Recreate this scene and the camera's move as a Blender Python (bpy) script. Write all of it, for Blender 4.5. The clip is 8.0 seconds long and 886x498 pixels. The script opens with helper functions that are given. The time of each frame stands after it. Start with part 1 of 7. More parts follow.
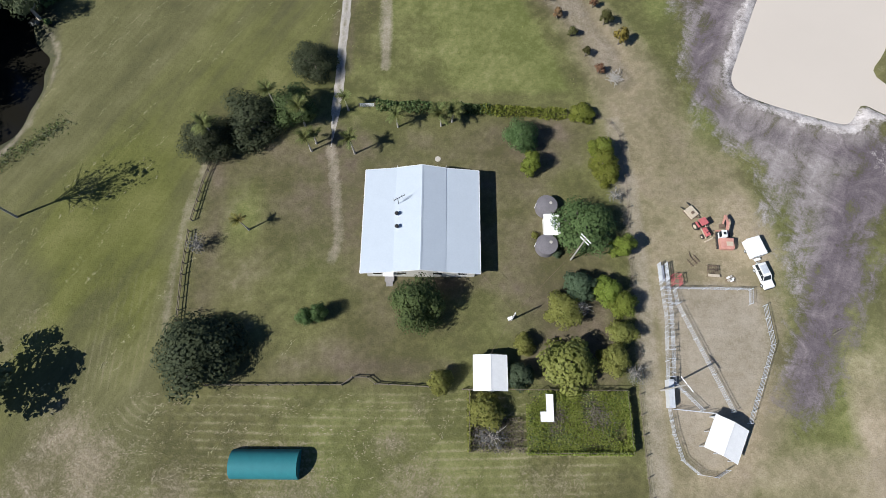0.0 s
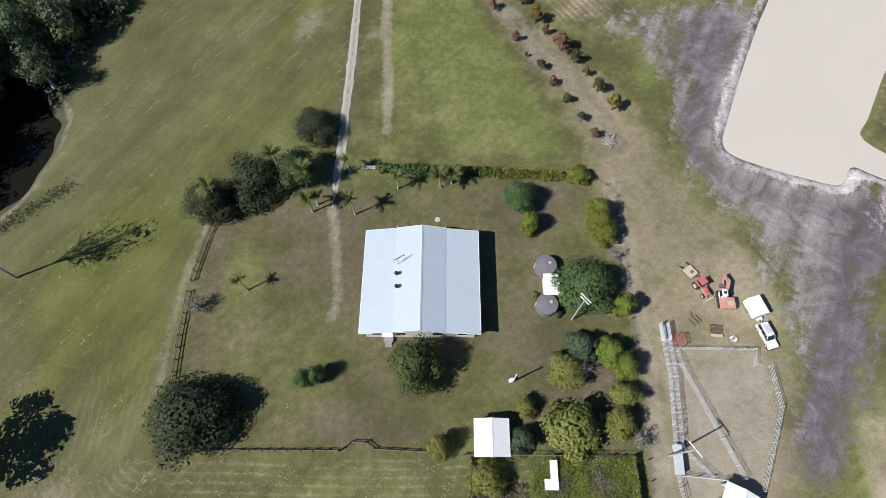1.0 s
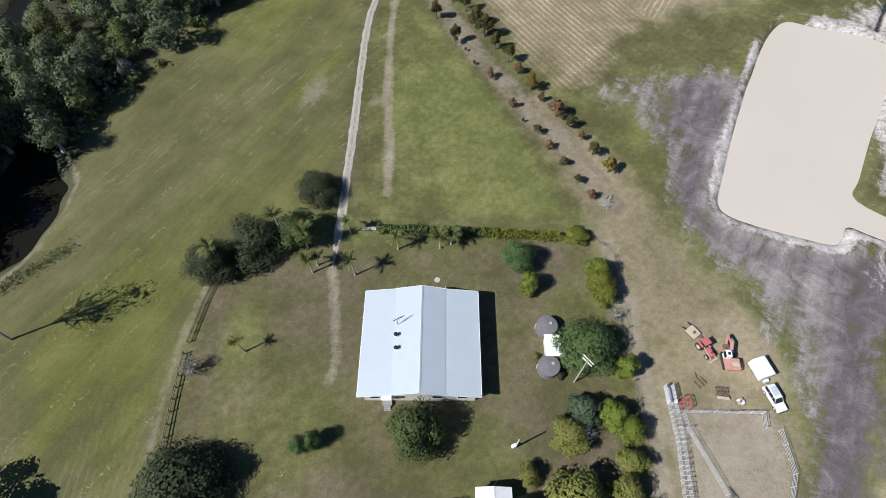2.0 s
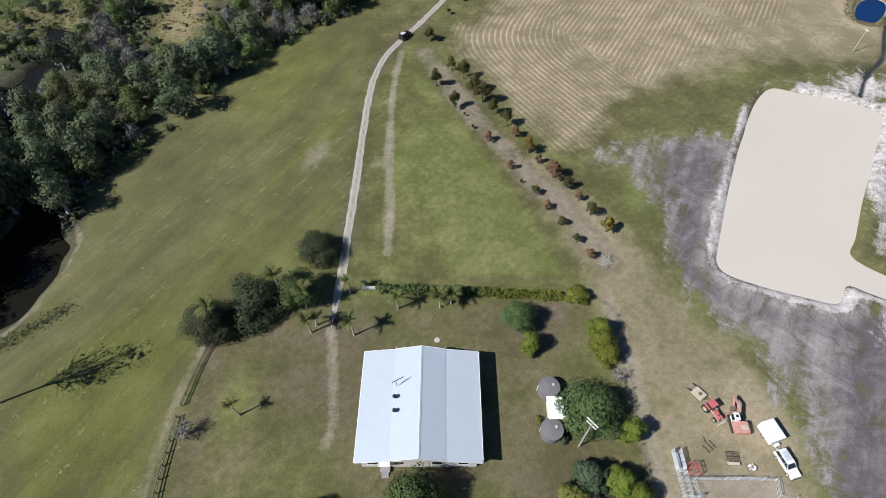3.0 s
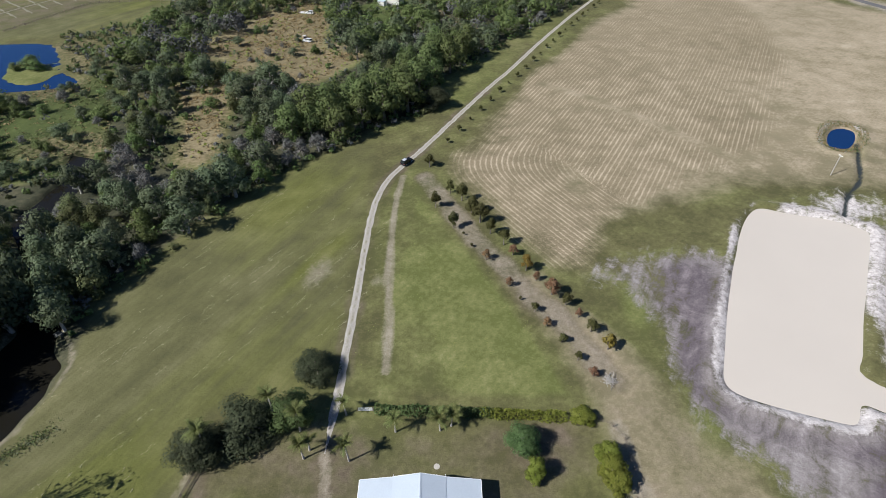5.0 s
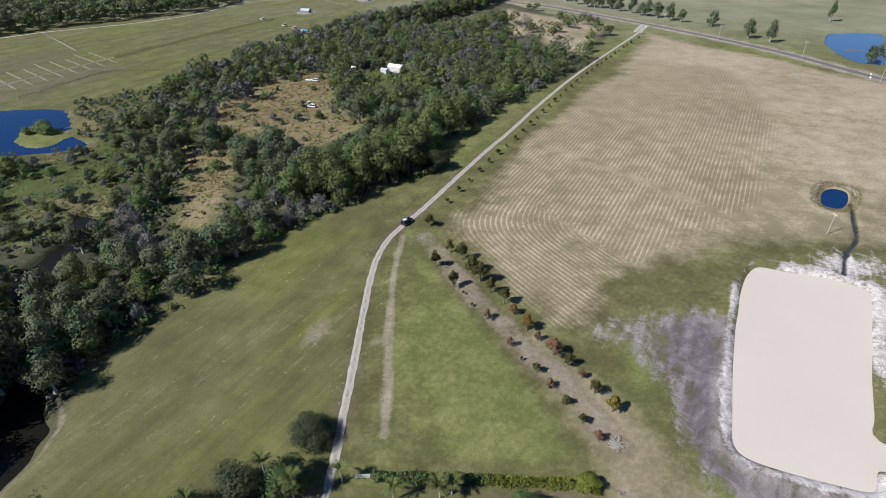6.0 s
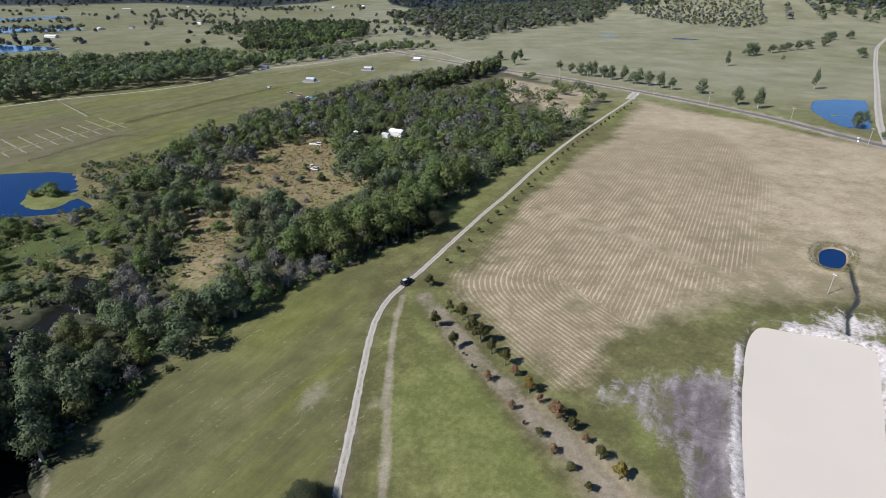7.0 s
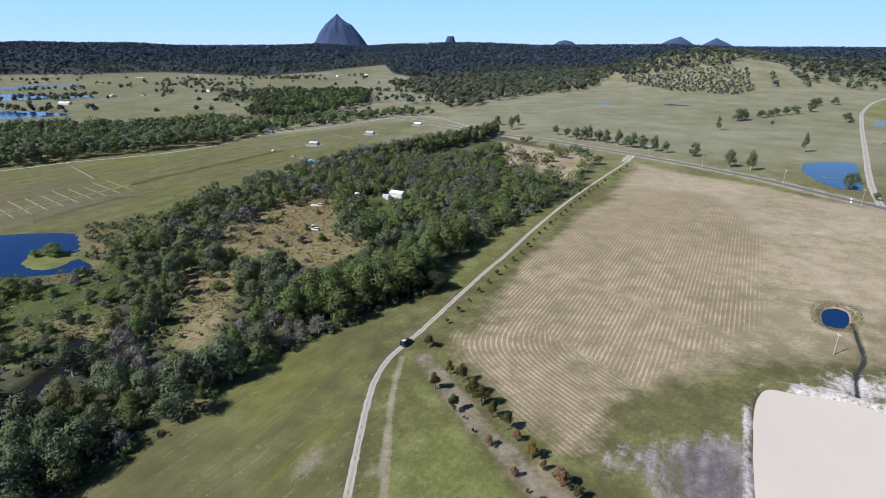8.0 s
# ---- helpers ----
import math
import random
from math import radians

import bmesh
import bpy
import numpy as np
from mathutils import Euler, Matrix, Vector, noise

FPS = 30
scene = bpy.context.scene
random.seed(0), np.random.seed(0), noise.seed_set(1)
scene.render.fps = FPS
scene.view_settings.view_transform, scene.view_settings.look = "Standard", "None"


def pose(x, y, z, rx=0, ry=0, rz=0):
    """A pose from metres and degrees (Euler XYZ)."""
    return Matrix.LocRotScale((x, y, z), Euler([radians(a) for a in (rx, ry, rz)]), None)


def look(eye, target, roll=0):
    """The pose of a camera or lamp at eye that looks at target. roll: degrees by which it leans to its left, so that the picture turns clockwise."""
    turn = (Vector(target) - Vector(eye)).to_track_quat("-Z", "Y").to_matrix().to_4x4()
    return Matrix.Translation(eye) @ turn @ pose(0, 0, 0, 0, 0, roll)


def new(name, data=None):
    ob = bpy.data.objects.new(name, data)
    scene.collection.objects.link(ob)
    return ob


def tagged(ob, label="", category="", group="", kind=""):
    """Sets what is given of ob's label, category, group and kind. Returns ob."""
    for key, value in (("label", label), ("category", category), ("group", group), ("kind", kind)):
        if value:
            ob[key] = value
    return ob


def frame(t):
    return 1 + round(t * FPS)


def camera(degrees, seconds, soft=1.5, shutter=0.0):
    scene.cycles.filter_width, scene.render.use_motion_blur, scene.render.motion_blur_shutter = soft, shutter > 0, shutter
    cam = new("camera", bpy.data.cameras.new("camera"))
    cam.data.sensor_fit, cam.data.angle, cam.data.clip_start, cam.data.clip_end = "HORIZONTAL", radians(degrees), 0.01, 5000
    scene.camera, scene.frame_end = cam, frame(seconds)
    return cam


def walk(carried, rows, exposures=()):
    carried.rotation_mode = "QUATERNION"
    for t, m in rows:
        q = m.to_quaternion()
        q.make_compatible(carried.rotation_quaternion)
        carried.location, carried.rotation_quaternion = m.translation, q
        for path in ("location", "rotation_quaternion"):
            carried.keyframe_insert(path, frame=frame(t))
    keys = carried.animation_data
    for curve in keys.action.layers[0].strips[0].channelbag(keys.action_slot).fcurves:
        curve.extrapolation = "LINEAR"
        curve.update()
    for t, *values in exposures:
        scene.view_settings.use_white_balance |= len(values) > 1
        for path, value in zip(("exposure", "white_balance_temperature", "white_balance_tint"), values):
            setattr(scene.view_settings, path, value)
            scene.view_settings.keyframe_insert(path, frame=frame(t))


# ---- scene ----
# Camera: a drone hovering in one place, tilting up from the homestead to the horizon.
cam = camera(78.47, 8.0, soft=0.75)
PATH = [
    (0.0, pose(0, 0, 95, 19.334, -0.108, 0.396)),
    (0.5, pose(0, 0, 95, 22.467, -0.103, 0.334)),
    (1.0, pose(0, 0, 95, 25.649, -0.094, 0.275)),
    (1.5, pose(0, 0, 95, 28.839, -0.081, 0.221)),
    (2.0, pose(0, 0, 95, 32.014, -0.065, 0.170)),
    (2.5, pose(0, 0, 95, 35.161, -0.046, 0.123)),
    (3.0, pose(0, 0, 95, 38.277, -0.026, 0.080)),
    (3.5, pose(0, 0, 95, 41.367, -0.004, 0.041)),
    (4.0, pose(0, 0, 95, 44.442, 0.018, 0.005)),
    (4.5, pose(0, 0, 95, 47.514, 0.041, -0.028)),
    (5.0, pose(0, 0, 95, 50.596, 0.065, -0.059)),
    (5.5, pose(0, 0, 95, 53.701, 0.087, -0.087)),
    (6.0, pose(0, 0, 95, 56.834, 0.110, -0.112)),
    (6.5, pose(0, 0, 95, 59.996, 0.131, -0.136)),
    (7.0, pose(0, 0, 95, 63.177, 0.152, -0.157)),
    (7.5, pose(0, 0, 95, 66.356, 0.172, -0.178)),
    (8.0, pose(0, 0, 95, 69.500, 0.190, -0.197)),
]
walk(cam, PATH, [(0.0, 0.32, 6100, 10), (4.0, 0.32, 6100, 10), (8.0, 0.35, 5970, 12)])

# ---- light ----
SUN_EL, SUN_AZ = 43.0, 26.0          # elevation; shadows fall 26 degrees north of east
world = bpy.data.worlds.new("sky")
scene.world = world
world.use_nodes = True
sky = world.node_tree.nodes.new("ShaderNodeTexSky")
sky.sky_type, sky.sun_disc = "NISHITA", False
sky.sun_elevation, sky.sun_rotation = radians(SUN_EL), radians(244)
sky.altitude, sky.air_density, sky.dust_density, sky.ozone_density = 0, 1.0, 0.6, 5.0
back = world.node_tree.nodes["Background"]
tint = world.node_tree.nodes.new("ShaderNodeMix")
tint.data_type, tint.blend_type = "RGBA", "MULTIPLY"
tint.inputs[0].default_value, tint.inputs[7].default_value = 1.0, (0.68, 0.80, 0.98, 1)
world.node_tree.links.new(sky.outputs[0], tint.inputs[6])
world.node_tree.links.new(tint.outputs[2], back.inputs[0])
back.inputs[1].default_value = 0.05
sun = new("sun", bpy.data.lights.new("sun", "SUN"))
sun.data.energy, sun.data.angle, sun.data.color = 5.0, radians(0.5), (1.0, 0.96, 0.90)
ca, sa, ce, se = math.cos(radians(SUN_AZ)), math.sin(radians(SUN_AZ)), math.cos(radians(SUN_EL)), math.sin(radians(SUN_EL))
sun.matrix_world = look((-ca * ce * 100, -sa * ce * 100, se * 100), (0, 0, 0))

# ---- small tools ----
rng = np.random.default_rng(7)


def nodes(name):
    m = bpy.data.materials.new(name)
    m.use_nodes = True
    nt = m.node_tree
    return m, nt, nt.nodes["Principled BSDF"], nt.nodes, nt.links


def noise_node(nt, scale, detail=4.0, rough=0.55, vec=None):
    n = nt.nodes.new("ShaderNodeTexNoise")
    n.inputs["Scale"].default_value, n.inputs["Detail"].default_value, n.inputs["Roughness"].default_value = scale, detail, rough
    if vec is not None:
        nt.links.new(vec, n.inputs["Vector"])
    return n.outputs["Fac"]


def ramp(nt, fac, stops):
    r = nt.nodes.new("ShaderNodeValToRGB")
    while len(r.color_ramp.elements) < len(stops):
        r.color_ramp.elements.new(0.5)
    for e, (p, c) in zip(r.color_ramp.elements, stops):
        e.position, e.color = p, (*c, 1)
    nt.links.new(fac, r.inputs[0])
    return r.outputs[0]


def mix(nt, fac, a, b, mode="MIX"):
    n = nt.nodes.new("ShaderNodeMix")
    n.data_type, n.blend_type = "RGBA", mode
    for s, v in ((n.inputs[0], fac), (n.inputs[6], a), (n.inputs[7], b)):
        if isinstance(v, (int, float)):
            s.default_value = v
        elif isinstance(v, tuple):
            s.default_value = (*v, 1)
        else:
            nt.links.new(v, s)
    return n.outputs[2]


def calc(nt, op, a, b=0.0, c=0.0, clamp=False):
    n = nt.nodes.new("ShaderNodeMath")
    n.operation, n.use_clamp = op, clamp
    for s, v in zip(n.inputs, (a, b, c)):
        if isinstance(v, (int, float)):
            s.default_value = v
        else:
            nt.links.new(v, s)
    return n.outputs[0]


def bump(nt, height, bsdf, strength=0.4, dist=0.05):
    b = nt.nodes.new("ShaderNodeBump")
    b.inputs["Strength"].default_value, b.inputs["Distance"].default_value = strength, dist
    nt.links.new(height, b.inputs["Height"])
    nt.links.new(b.outputs[0], bsdf.inputs["Normal"])


def surf(name, c1, c2, scale=2.0, rough=0.7, metal=0.0, bumps=0.3, fine=20.0, spec=0.5):
    """A plain worn surface: two scales of noise between two colours, a fine relief."""
    m, nt, b, ns, ln = nodes(name)
    v = ns.new("ShaderNodeTexCoord").outputs["Object"]
    big, small = noise_node(nt, scale, 5, 0.6, v), noise_node(nt, fine, 3, 0.6, v)
    f = calc(nt, "MULTIPLY_ADD", small, 0.5, calc(nt, "MULTIPLY", big, 0.5))
    f = calc(nt, "MULTIPLY_ADD", calc(nt, "SUBTRACT", f, 0.5), 2.2, 0.5, True)
    ln.new(mix(nt, f, c1, c2), b.inputs["Base Color"])
    b.inputs["Roughness"].default_value, b.inputs["Metallic"].default_value = rough, metal
    b.inputs["Specular IOR Level"].default_value = spec
    bump(nt, small, b, bumps, 0.02)
    return m


def leaf(name, dark, mid, light, trans=0.3):
    """Foliage: each leaf clump takes its own shade; a little light comes through."""
    m, nt, b, ns, ln = nodes(name)
    isl = ns.new("ShaderNodeNewGeometry").outputs["Random Per Island"]
    who = ns.new("ShaderNodeObjectInfo").outputs["Random"]
    big = noise_node(nt, 0.5, 3, 0.6, ns.new("ShaderNodeTexCoord").outputs["Object"])
    f = calc(nt, "MULTIPLY_ADD", big, 0.7, calc(nt, "MULTIPLY_ADD", isl, 0.36, -0.03), True)
    col = ramp(nt, f, [(0.0, dark), (0.5, mid), (1.0, light)])
    hs = ns.new("ShaderNodeHueSaturation")
    ln.new(col, hs.inputs["Color"])
    ln.new(calc(nt, "MULTIPLY_ADD", who, 0.035, 0.4825), hs.inputs["Hue"])
    ln.new(calc(nt, "MULTIPLY_ADD", who, 0.32, 0.86), hs.inputs["Value"])
    ln.new(hs.outputs[0], b.inputs["Base Color"])
    b.inputs["Roughness"].default_value, b.inputs["Specular IOR Level"].default_value = 0.7, 0.12
    t = ns.new("ShaderNodeBsdfTranslucent")
    ln.new(hs.outputs[0], t.inputs["Color"])
    s = ns.new("ShaderNodeMixShader")
    s.inputs[0].default_value = trans
    ln.new(b.outputs[0], s.inputs[1]), ln.new(t.outputs[0], s.inputs[2])
    ln.new(s.outputs[0], ns["Material Output"].inputs[0])
    return m


def mesh_of(name, verts, faces, mat=None, smooth=False, normals=None):
    me = bpy.data.meshes.new(name)
    me.from_pydata([tuple(v) for v in verts], [], faces)
    if smooth or normals is not None:
        me.shade_smooth()
    if normals is not None:
        me.normals_split_custom_set_from_vertices([tuple(v) for v in normals])
    if mat:
        me.materials.append(mat)
    return me


def link(name, data, parent=None, label="", m=None):
    ob = new(name, data)
    if parent is not None:
        ob.parent = parent
    if m is not None:
        ob.matrix_basis = m
    if label:
        ob["label"] = label
    return ob


def part(name, bm, material, parent, label="", smooth=False):
    """One bmesh as one mesh object under a thing or a part."""
    me = bpy.data.meshes.new(name)
    bm.to_mesh(me)
    bm.free()
    if smooth:
        me.shade_smooth()
    me.materials.append(material)
    return link(name, me, parent, label)


def thing(name, x, y, z=0.0, turn=0.0, label="", category="", group=""):
    ob = new(name)
    ob.empty_display_size = 0.3
    ob.matrix_basis = pose(x, y, z, 0, 0, turn)
    return tagged(ob, label, category, group)


def B():
    return bmesh.new()


def box(bm, c, s, turn=0.0, bevel=0.0, rx=0.0, ry=0.0):
    m = pose(*c, rx, ry, turn) @ Matrix.Diagonal((*s, 1))
    r = bmesh.ops.create_cube(bm, size=1.0, matrix=m)
    if bevel:
        es = list({e for v in r["verts"] for e in v.link_edges})
        bmesh.ops.bevel(bm, geom=es, offset=bevel, segments=2, affect="EDGES", profile=0.6)
    return bm


def rod(bm, p, q, r0, r1=None, n=8):
    p, q = Vector(p), Vector(q)
    d = q - p
    m = Matrix.Translation((p + q) / 2) @ d.to_track_quat("Z", "Y").to_matrix().to_4x4()
    bmesh.ops.create_cone(bm, cap_ends=True, segments=n, radius1=r0, radius2=r0 if r1 is None else r1, depth=d.length, matrix=m)
    return bm


def slab(bm, pts, z0, z1):
    """A prism over a plan outline (counter-clockwise)."""
    lo = [bm.verts.new((x, y, z0)) for x, y in pts]
    hi = [bm.verts.new((x, y, z1)) for x, y in pts]
    n = len(pts)
    bm.faces.new(hi), bm.faces.new(lo[::-1])
    for i in range(n):
        j = (i + 1) % n
        bm.faces.new((lo[i], lo[j], hi[j], hi[i]))
    return bm


def sheet(bm, quad, t=0.03):
    """A thick flat plate through four corners."""
    a = [Vector(p) for p in quad]
    nrm = (a[1] - a[0]).cross(a[3] - a[0]).normalized() * t
    hi = [bm.verts.new(p) for p in a]
    lo = [bm.verts.new(p - nrm) for p in a]
    bm.faces.new(hi), bm.faces.new(lo[::-1])
    for i in range(4):
        j = (i + 1) % 4
        bm.faces.new((lo[i], lo[j], hi[j], hi[i]))
    return bm


CUBE = mesh_of("stick", [(x, y, z) for x in (-.5, .5) for y in (-.5, .5) for z in (-.5, .5)],
               [(0, 1, 3, 2), (4, 6, 7, 5), (0, 4, 5, 1), (2, 3, 7, 6), (0, 2, 6, 4), (1, 5, 7, 3)])
STICKS = {}


def stick(name, p, q, w, h, mat, parent, label=""):
    """A straight bar between two points of its thing, on one shared mesh for each material."""
    if mat.name not in STICKS:
        me = CUBE.copy()
        me.materials.append(mat)
        STICKS[mat.name] = me
    p, q = Vector(p), Vector(q)
    d = q - p
    m = Matrix.Translation((p + q) / 2) @ d.to_track_quat("Y", "Z").to_matrix().to_4x4() @ Matrix.Diagonal((w, d.length, h, 1))
    return link(name, STICKS[mat.name], parent, label, m)


def curve_pts(pts, closed=False, n=6):
    """A smooth line through plan points."""
    pts = np.array(pts, float)
    k = len(pts)
    out = []
    for i in range(k if closed else k - 1):
        a, b, c, d = (pts[(i + j) % k] if closed else pts[min(max(i + j, 0), k - 1)] for j in (-1, 0, 1, 2))
        for u in np.linspace(0, 1, n, endpoint=False):
            out.append(0.5 * (2 * b + (c - a) * u + (2 * a - 5 * b + 4 * c - d) * u * u + (3 * b - a - 3 * c + d) * u ** 3))
    if not closed:
        out.append(pts[-1])
    return np.array(out)


def dist_line(pts, X, Y):
    best = np.full(X.shape, 1e9)
    for a, b in zip(pts[:-1], pts[1:]):
        d = b - a
        u = np.clip(((X - a[0]) * d[0] + (Y - a[1]) * d[1]) / max(d @ d, 1e-9), 0, 1)
        best = np.minimum(best, np.hypot(X - a[0] - u * d[0], Y - a[1] - u * d[1]))
    return best


def inside(pts, X, Y):
    """Signed distance to an outline, positive inside."""
    c = np.zeros(X.shape, bool)
    for a, b in zip(pts, np.roll(pts, -1, 0)):
        if a[1] == b[1]:
            continue
        hit = ((a[1] > Y) != (b[1] > Y)) & (X < (b[0] - a[0]) * (Y - a[1]) / (b[1] - a[1]) + a[0])
        c ^= hit
    d = dist_line(np.vstack([pts, pts[:1]]), X, Y)
    return np.where(c, d, -d)


def step(d, lo, hi):
    u = np.clip((d - lo) / (hi - lo), 0, 1)
    return u * u * (3 - 2 * u)


def wavy(X, Y, s, seed):
    """Cheap smooth noise between -1 and 1 over the plan."""
    r = np.random.default_rng(seed)
    z = 0
    for k in range(6):
        a, p, f = r.uniform(0, 6.3), r.uniform(0, 6.3), r.uniform(0.6, 1.8) / s
        z = z + np.sin((X * math.cos(a) + Y * math.sin(a)) * f + p + 1.3 * np.sin((X * math.sin(a) - Y * math.cos(a)) * f * 0.7 + p))
    return z / 4


# ---- plan ----
DRIVE = curve_pts([(167, 478), (112, 390.5), (79.5, 337), (53, 288.7), (32.7, 249), (19.8, 225.5), (3.9, 194), (-7.6, 171), (-17, 153.4), (-20.1, 142.4),
                   (-21.3, 131), (-21.6, 112), (-21.6, 95), (-21.8, 80), (-21.8, 69.3), (-22.2, 60.5), (-22.4, 54.7)])
YARD_TRACK = curve_pts([(-22.4, 54.7), (-21.3, 48.5), (-20.2, 41.3), (-19.8, 35.5), (-20.4, 31)])
PALE_TRACK = curve_pts([(-13.1, 153.4), (-14.1, 142.4), (-14.6, 133.7), (-14.6, 119.3), (-13.9, 101), (-12.9, 91), (-12.3, 74)])
AVENUE = curve_pts([(-5.9, 152.5), (1, 137), (10.4, 118), (19.7, 101.8), (26.6, 89.8), (32.7, 79.3), (36.6, 71.4)])
POND = curve_pts([(92.5, 133), (97, 135.4), (104, 132.6), (114.2, 129.7), (121, 125), (121.5, 121), (111.8, 106), (102.3, 91.6), (94.1, 78.4), (91, 72.5), (101, 64),
                  (110, 55), (105, 53), (95, 60), (89, 63.5), (86, 65), (84, 62.5), (81.5, 60.6), (76.2, 62), (70.8, 63.8), (65.4, 65.9), (61.2, 68.4), (60, 71.5), (62.3, 77.6), (68.7, 91.6),
                  (73.6, 101.7), (79.5, 112.9), (86.7, 125.6)], True, 4)
STREAM = curve_pts([(150, 176), (141.6, 160.2), (135.6, 150.3), (127.6, 142.5), (119.6, 131)])
DAM = curve_pts([(141, 180.6), (146, 186.6), (151.6, 188.5), (154.7, 185), (151.5, 178.3), (145.4, 172), (140.8, 171), (138.3, 174)], True)
MUD = curve_pts([(42, 112), (53.5, 114.2), (64.7, 115.4), (76, 112), (80, 108), (70, 85), (66, 70), (80, 62), (100, 56), (125, 48), (110, 38), (84, 41), (77.7, 27.5), (68, 12), (60.4, 3.8),
                 (58.4, 5.6), (61.7, 17), (64.9, 27.4), (63.4, 40.8), (60.6, 52.2), (53.8, 57.2), (50.3, 70), (49.7, 78.5), (52, 88), (48, 97.6), (40.7, 102)], True, 4)
STUBBLE = curve_pts([(0.4, 159.5), (10, 182), (29, 219), (50, 254), (94, 324), (134, 381), (185, 352), (166, 264), (134, 204), (106, 166), (74, 142), (46, 122), (31, 111)], True, 3)
FIELD = np.array([(-2, 158), (30, 224), (94, 332), (168, 470), (270, 316), (420, 150), (200, 118), (128, 140), (95, 148), (62, 130), (30, 109)], float)
HIGHWAY = curve_pts([(-700, 1500), (-330, 1130), (-40, 760), (58.4, 638), (109.5, 592), (150.7, 539), (177, 505), (204.7, 465), (242.3, 401), (274, 321), (330, 200), (400, 60)])
FIELD_TRACK = curve_pts([(-520, 290), (-363, 442), (-326, 478), (-280.6, 506), (-239.5, 548), (-214, 608), (-200, 645), (-154, 681), (-65, 792), (-17, 800), (14, 746), (58, 640)])
EAST_ROAD = curve_pts([(276, 328), (319.7, 396), (420.5, 539), (536.8, 703), (657, 862), (809, 1016), (1100, 1200)])
CREEK = curve_pts([(-150, 38), (-112, 48), (-93, 64), (-95, 84), (-106, 108), (-121, 128), (-121, 150), (-126, 168)])
LAKE = curve_pts([(-300, 262), (-240, 280), (-224, 283), (-202, 282), (-186, 262), (-176, 246), (-162, 234), (-168.5, 226), (-195, 220), (-260, 205), (-300, 225)], True)
ISLET = curve_pts([(-198, 238), (-203, 253), (-194.6, 257), (-180.5, 248), (-177.7, 236), (-184.5, 230.5)], True)
CLEARING = curve_pts([(-116, 227), (-103, 220), (-97, 256), (-118, 274), (-105, 321), (-84, 354), (-68, 326), (-61, 273), (-41, 264), (-50, 248), (-63, 233), (-80, 256), (-97, 241), (-89, 203), (-83, 166), (-91, 170), (-100, 203)], True, 3)
WETLAND = curve_pts([(-191, 215), (-157, 227), (-171, 265), (-133, 221), (-124, 209), (-130, 193), (-117, 166), (-132, 152), (-165, 150), (-215, 190)], True, 3)
BUSH = np.array([(95, 369), (67, 332), (46, 302), (22, 267), (3, 238), (-10, 200), (-25, 187), (-35, 175), (-44, 164), (-54, 156), (-61, 143), (-70, 128), (-78, 111), (-86, 96),
                 (-88, 86), (-90, 73), (-140, 30), (-190, 60), (-330, 190), (-262, 250), (-229, 290), (-203, 294), (-172, 310), (-160, 355), (-139, 395), (-113, 444), (-83, 491), (-46, 550),
                 (12, 602), (58, 640), (103, 553), (150, 492)], float)
YARD = np.array([(-46, 55), (-20, 62), (30, 61), (34, 45), (34, 8), (-36, 8), (-46, 15)], float)

xs = np.concatenate([np.arange(-125, 56, 1.0), np.arange(56, 126, 0.8), np.arange(126, 160, 1.0)])
ys = np.concatenate([np.arange(-14, 50, 1.0), np.arange(50, 138, 0.8), np.arange(138, 190, 1.0)])


def grow(first, step0, rate, end):
    out, s = [], step0
    while abs(first) < end:
        s *= rate
        first += s
        out.append(first)
    return out


xs = np.array(sorted(grow(-125, -1.0, 1.06, 4700) + list(xs) + grow(159, 1.0, 1.06, 4700)))
ys = np.array(sorted(grow(-14, -1.5, 1.16, 900) + list(ys) + grow(189, 1.0, 1.028, 4700)))


def bank(d, depth, width=2.5):
    return -depth * step(d, -width * 0.4, width)


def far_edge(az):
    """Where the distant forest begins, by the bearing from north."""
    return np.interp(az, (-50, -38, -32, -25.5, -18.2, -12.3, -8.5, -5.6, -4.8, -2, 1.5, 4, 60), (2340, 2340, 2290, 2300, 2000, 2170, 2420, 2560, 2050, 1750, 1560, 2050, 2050))


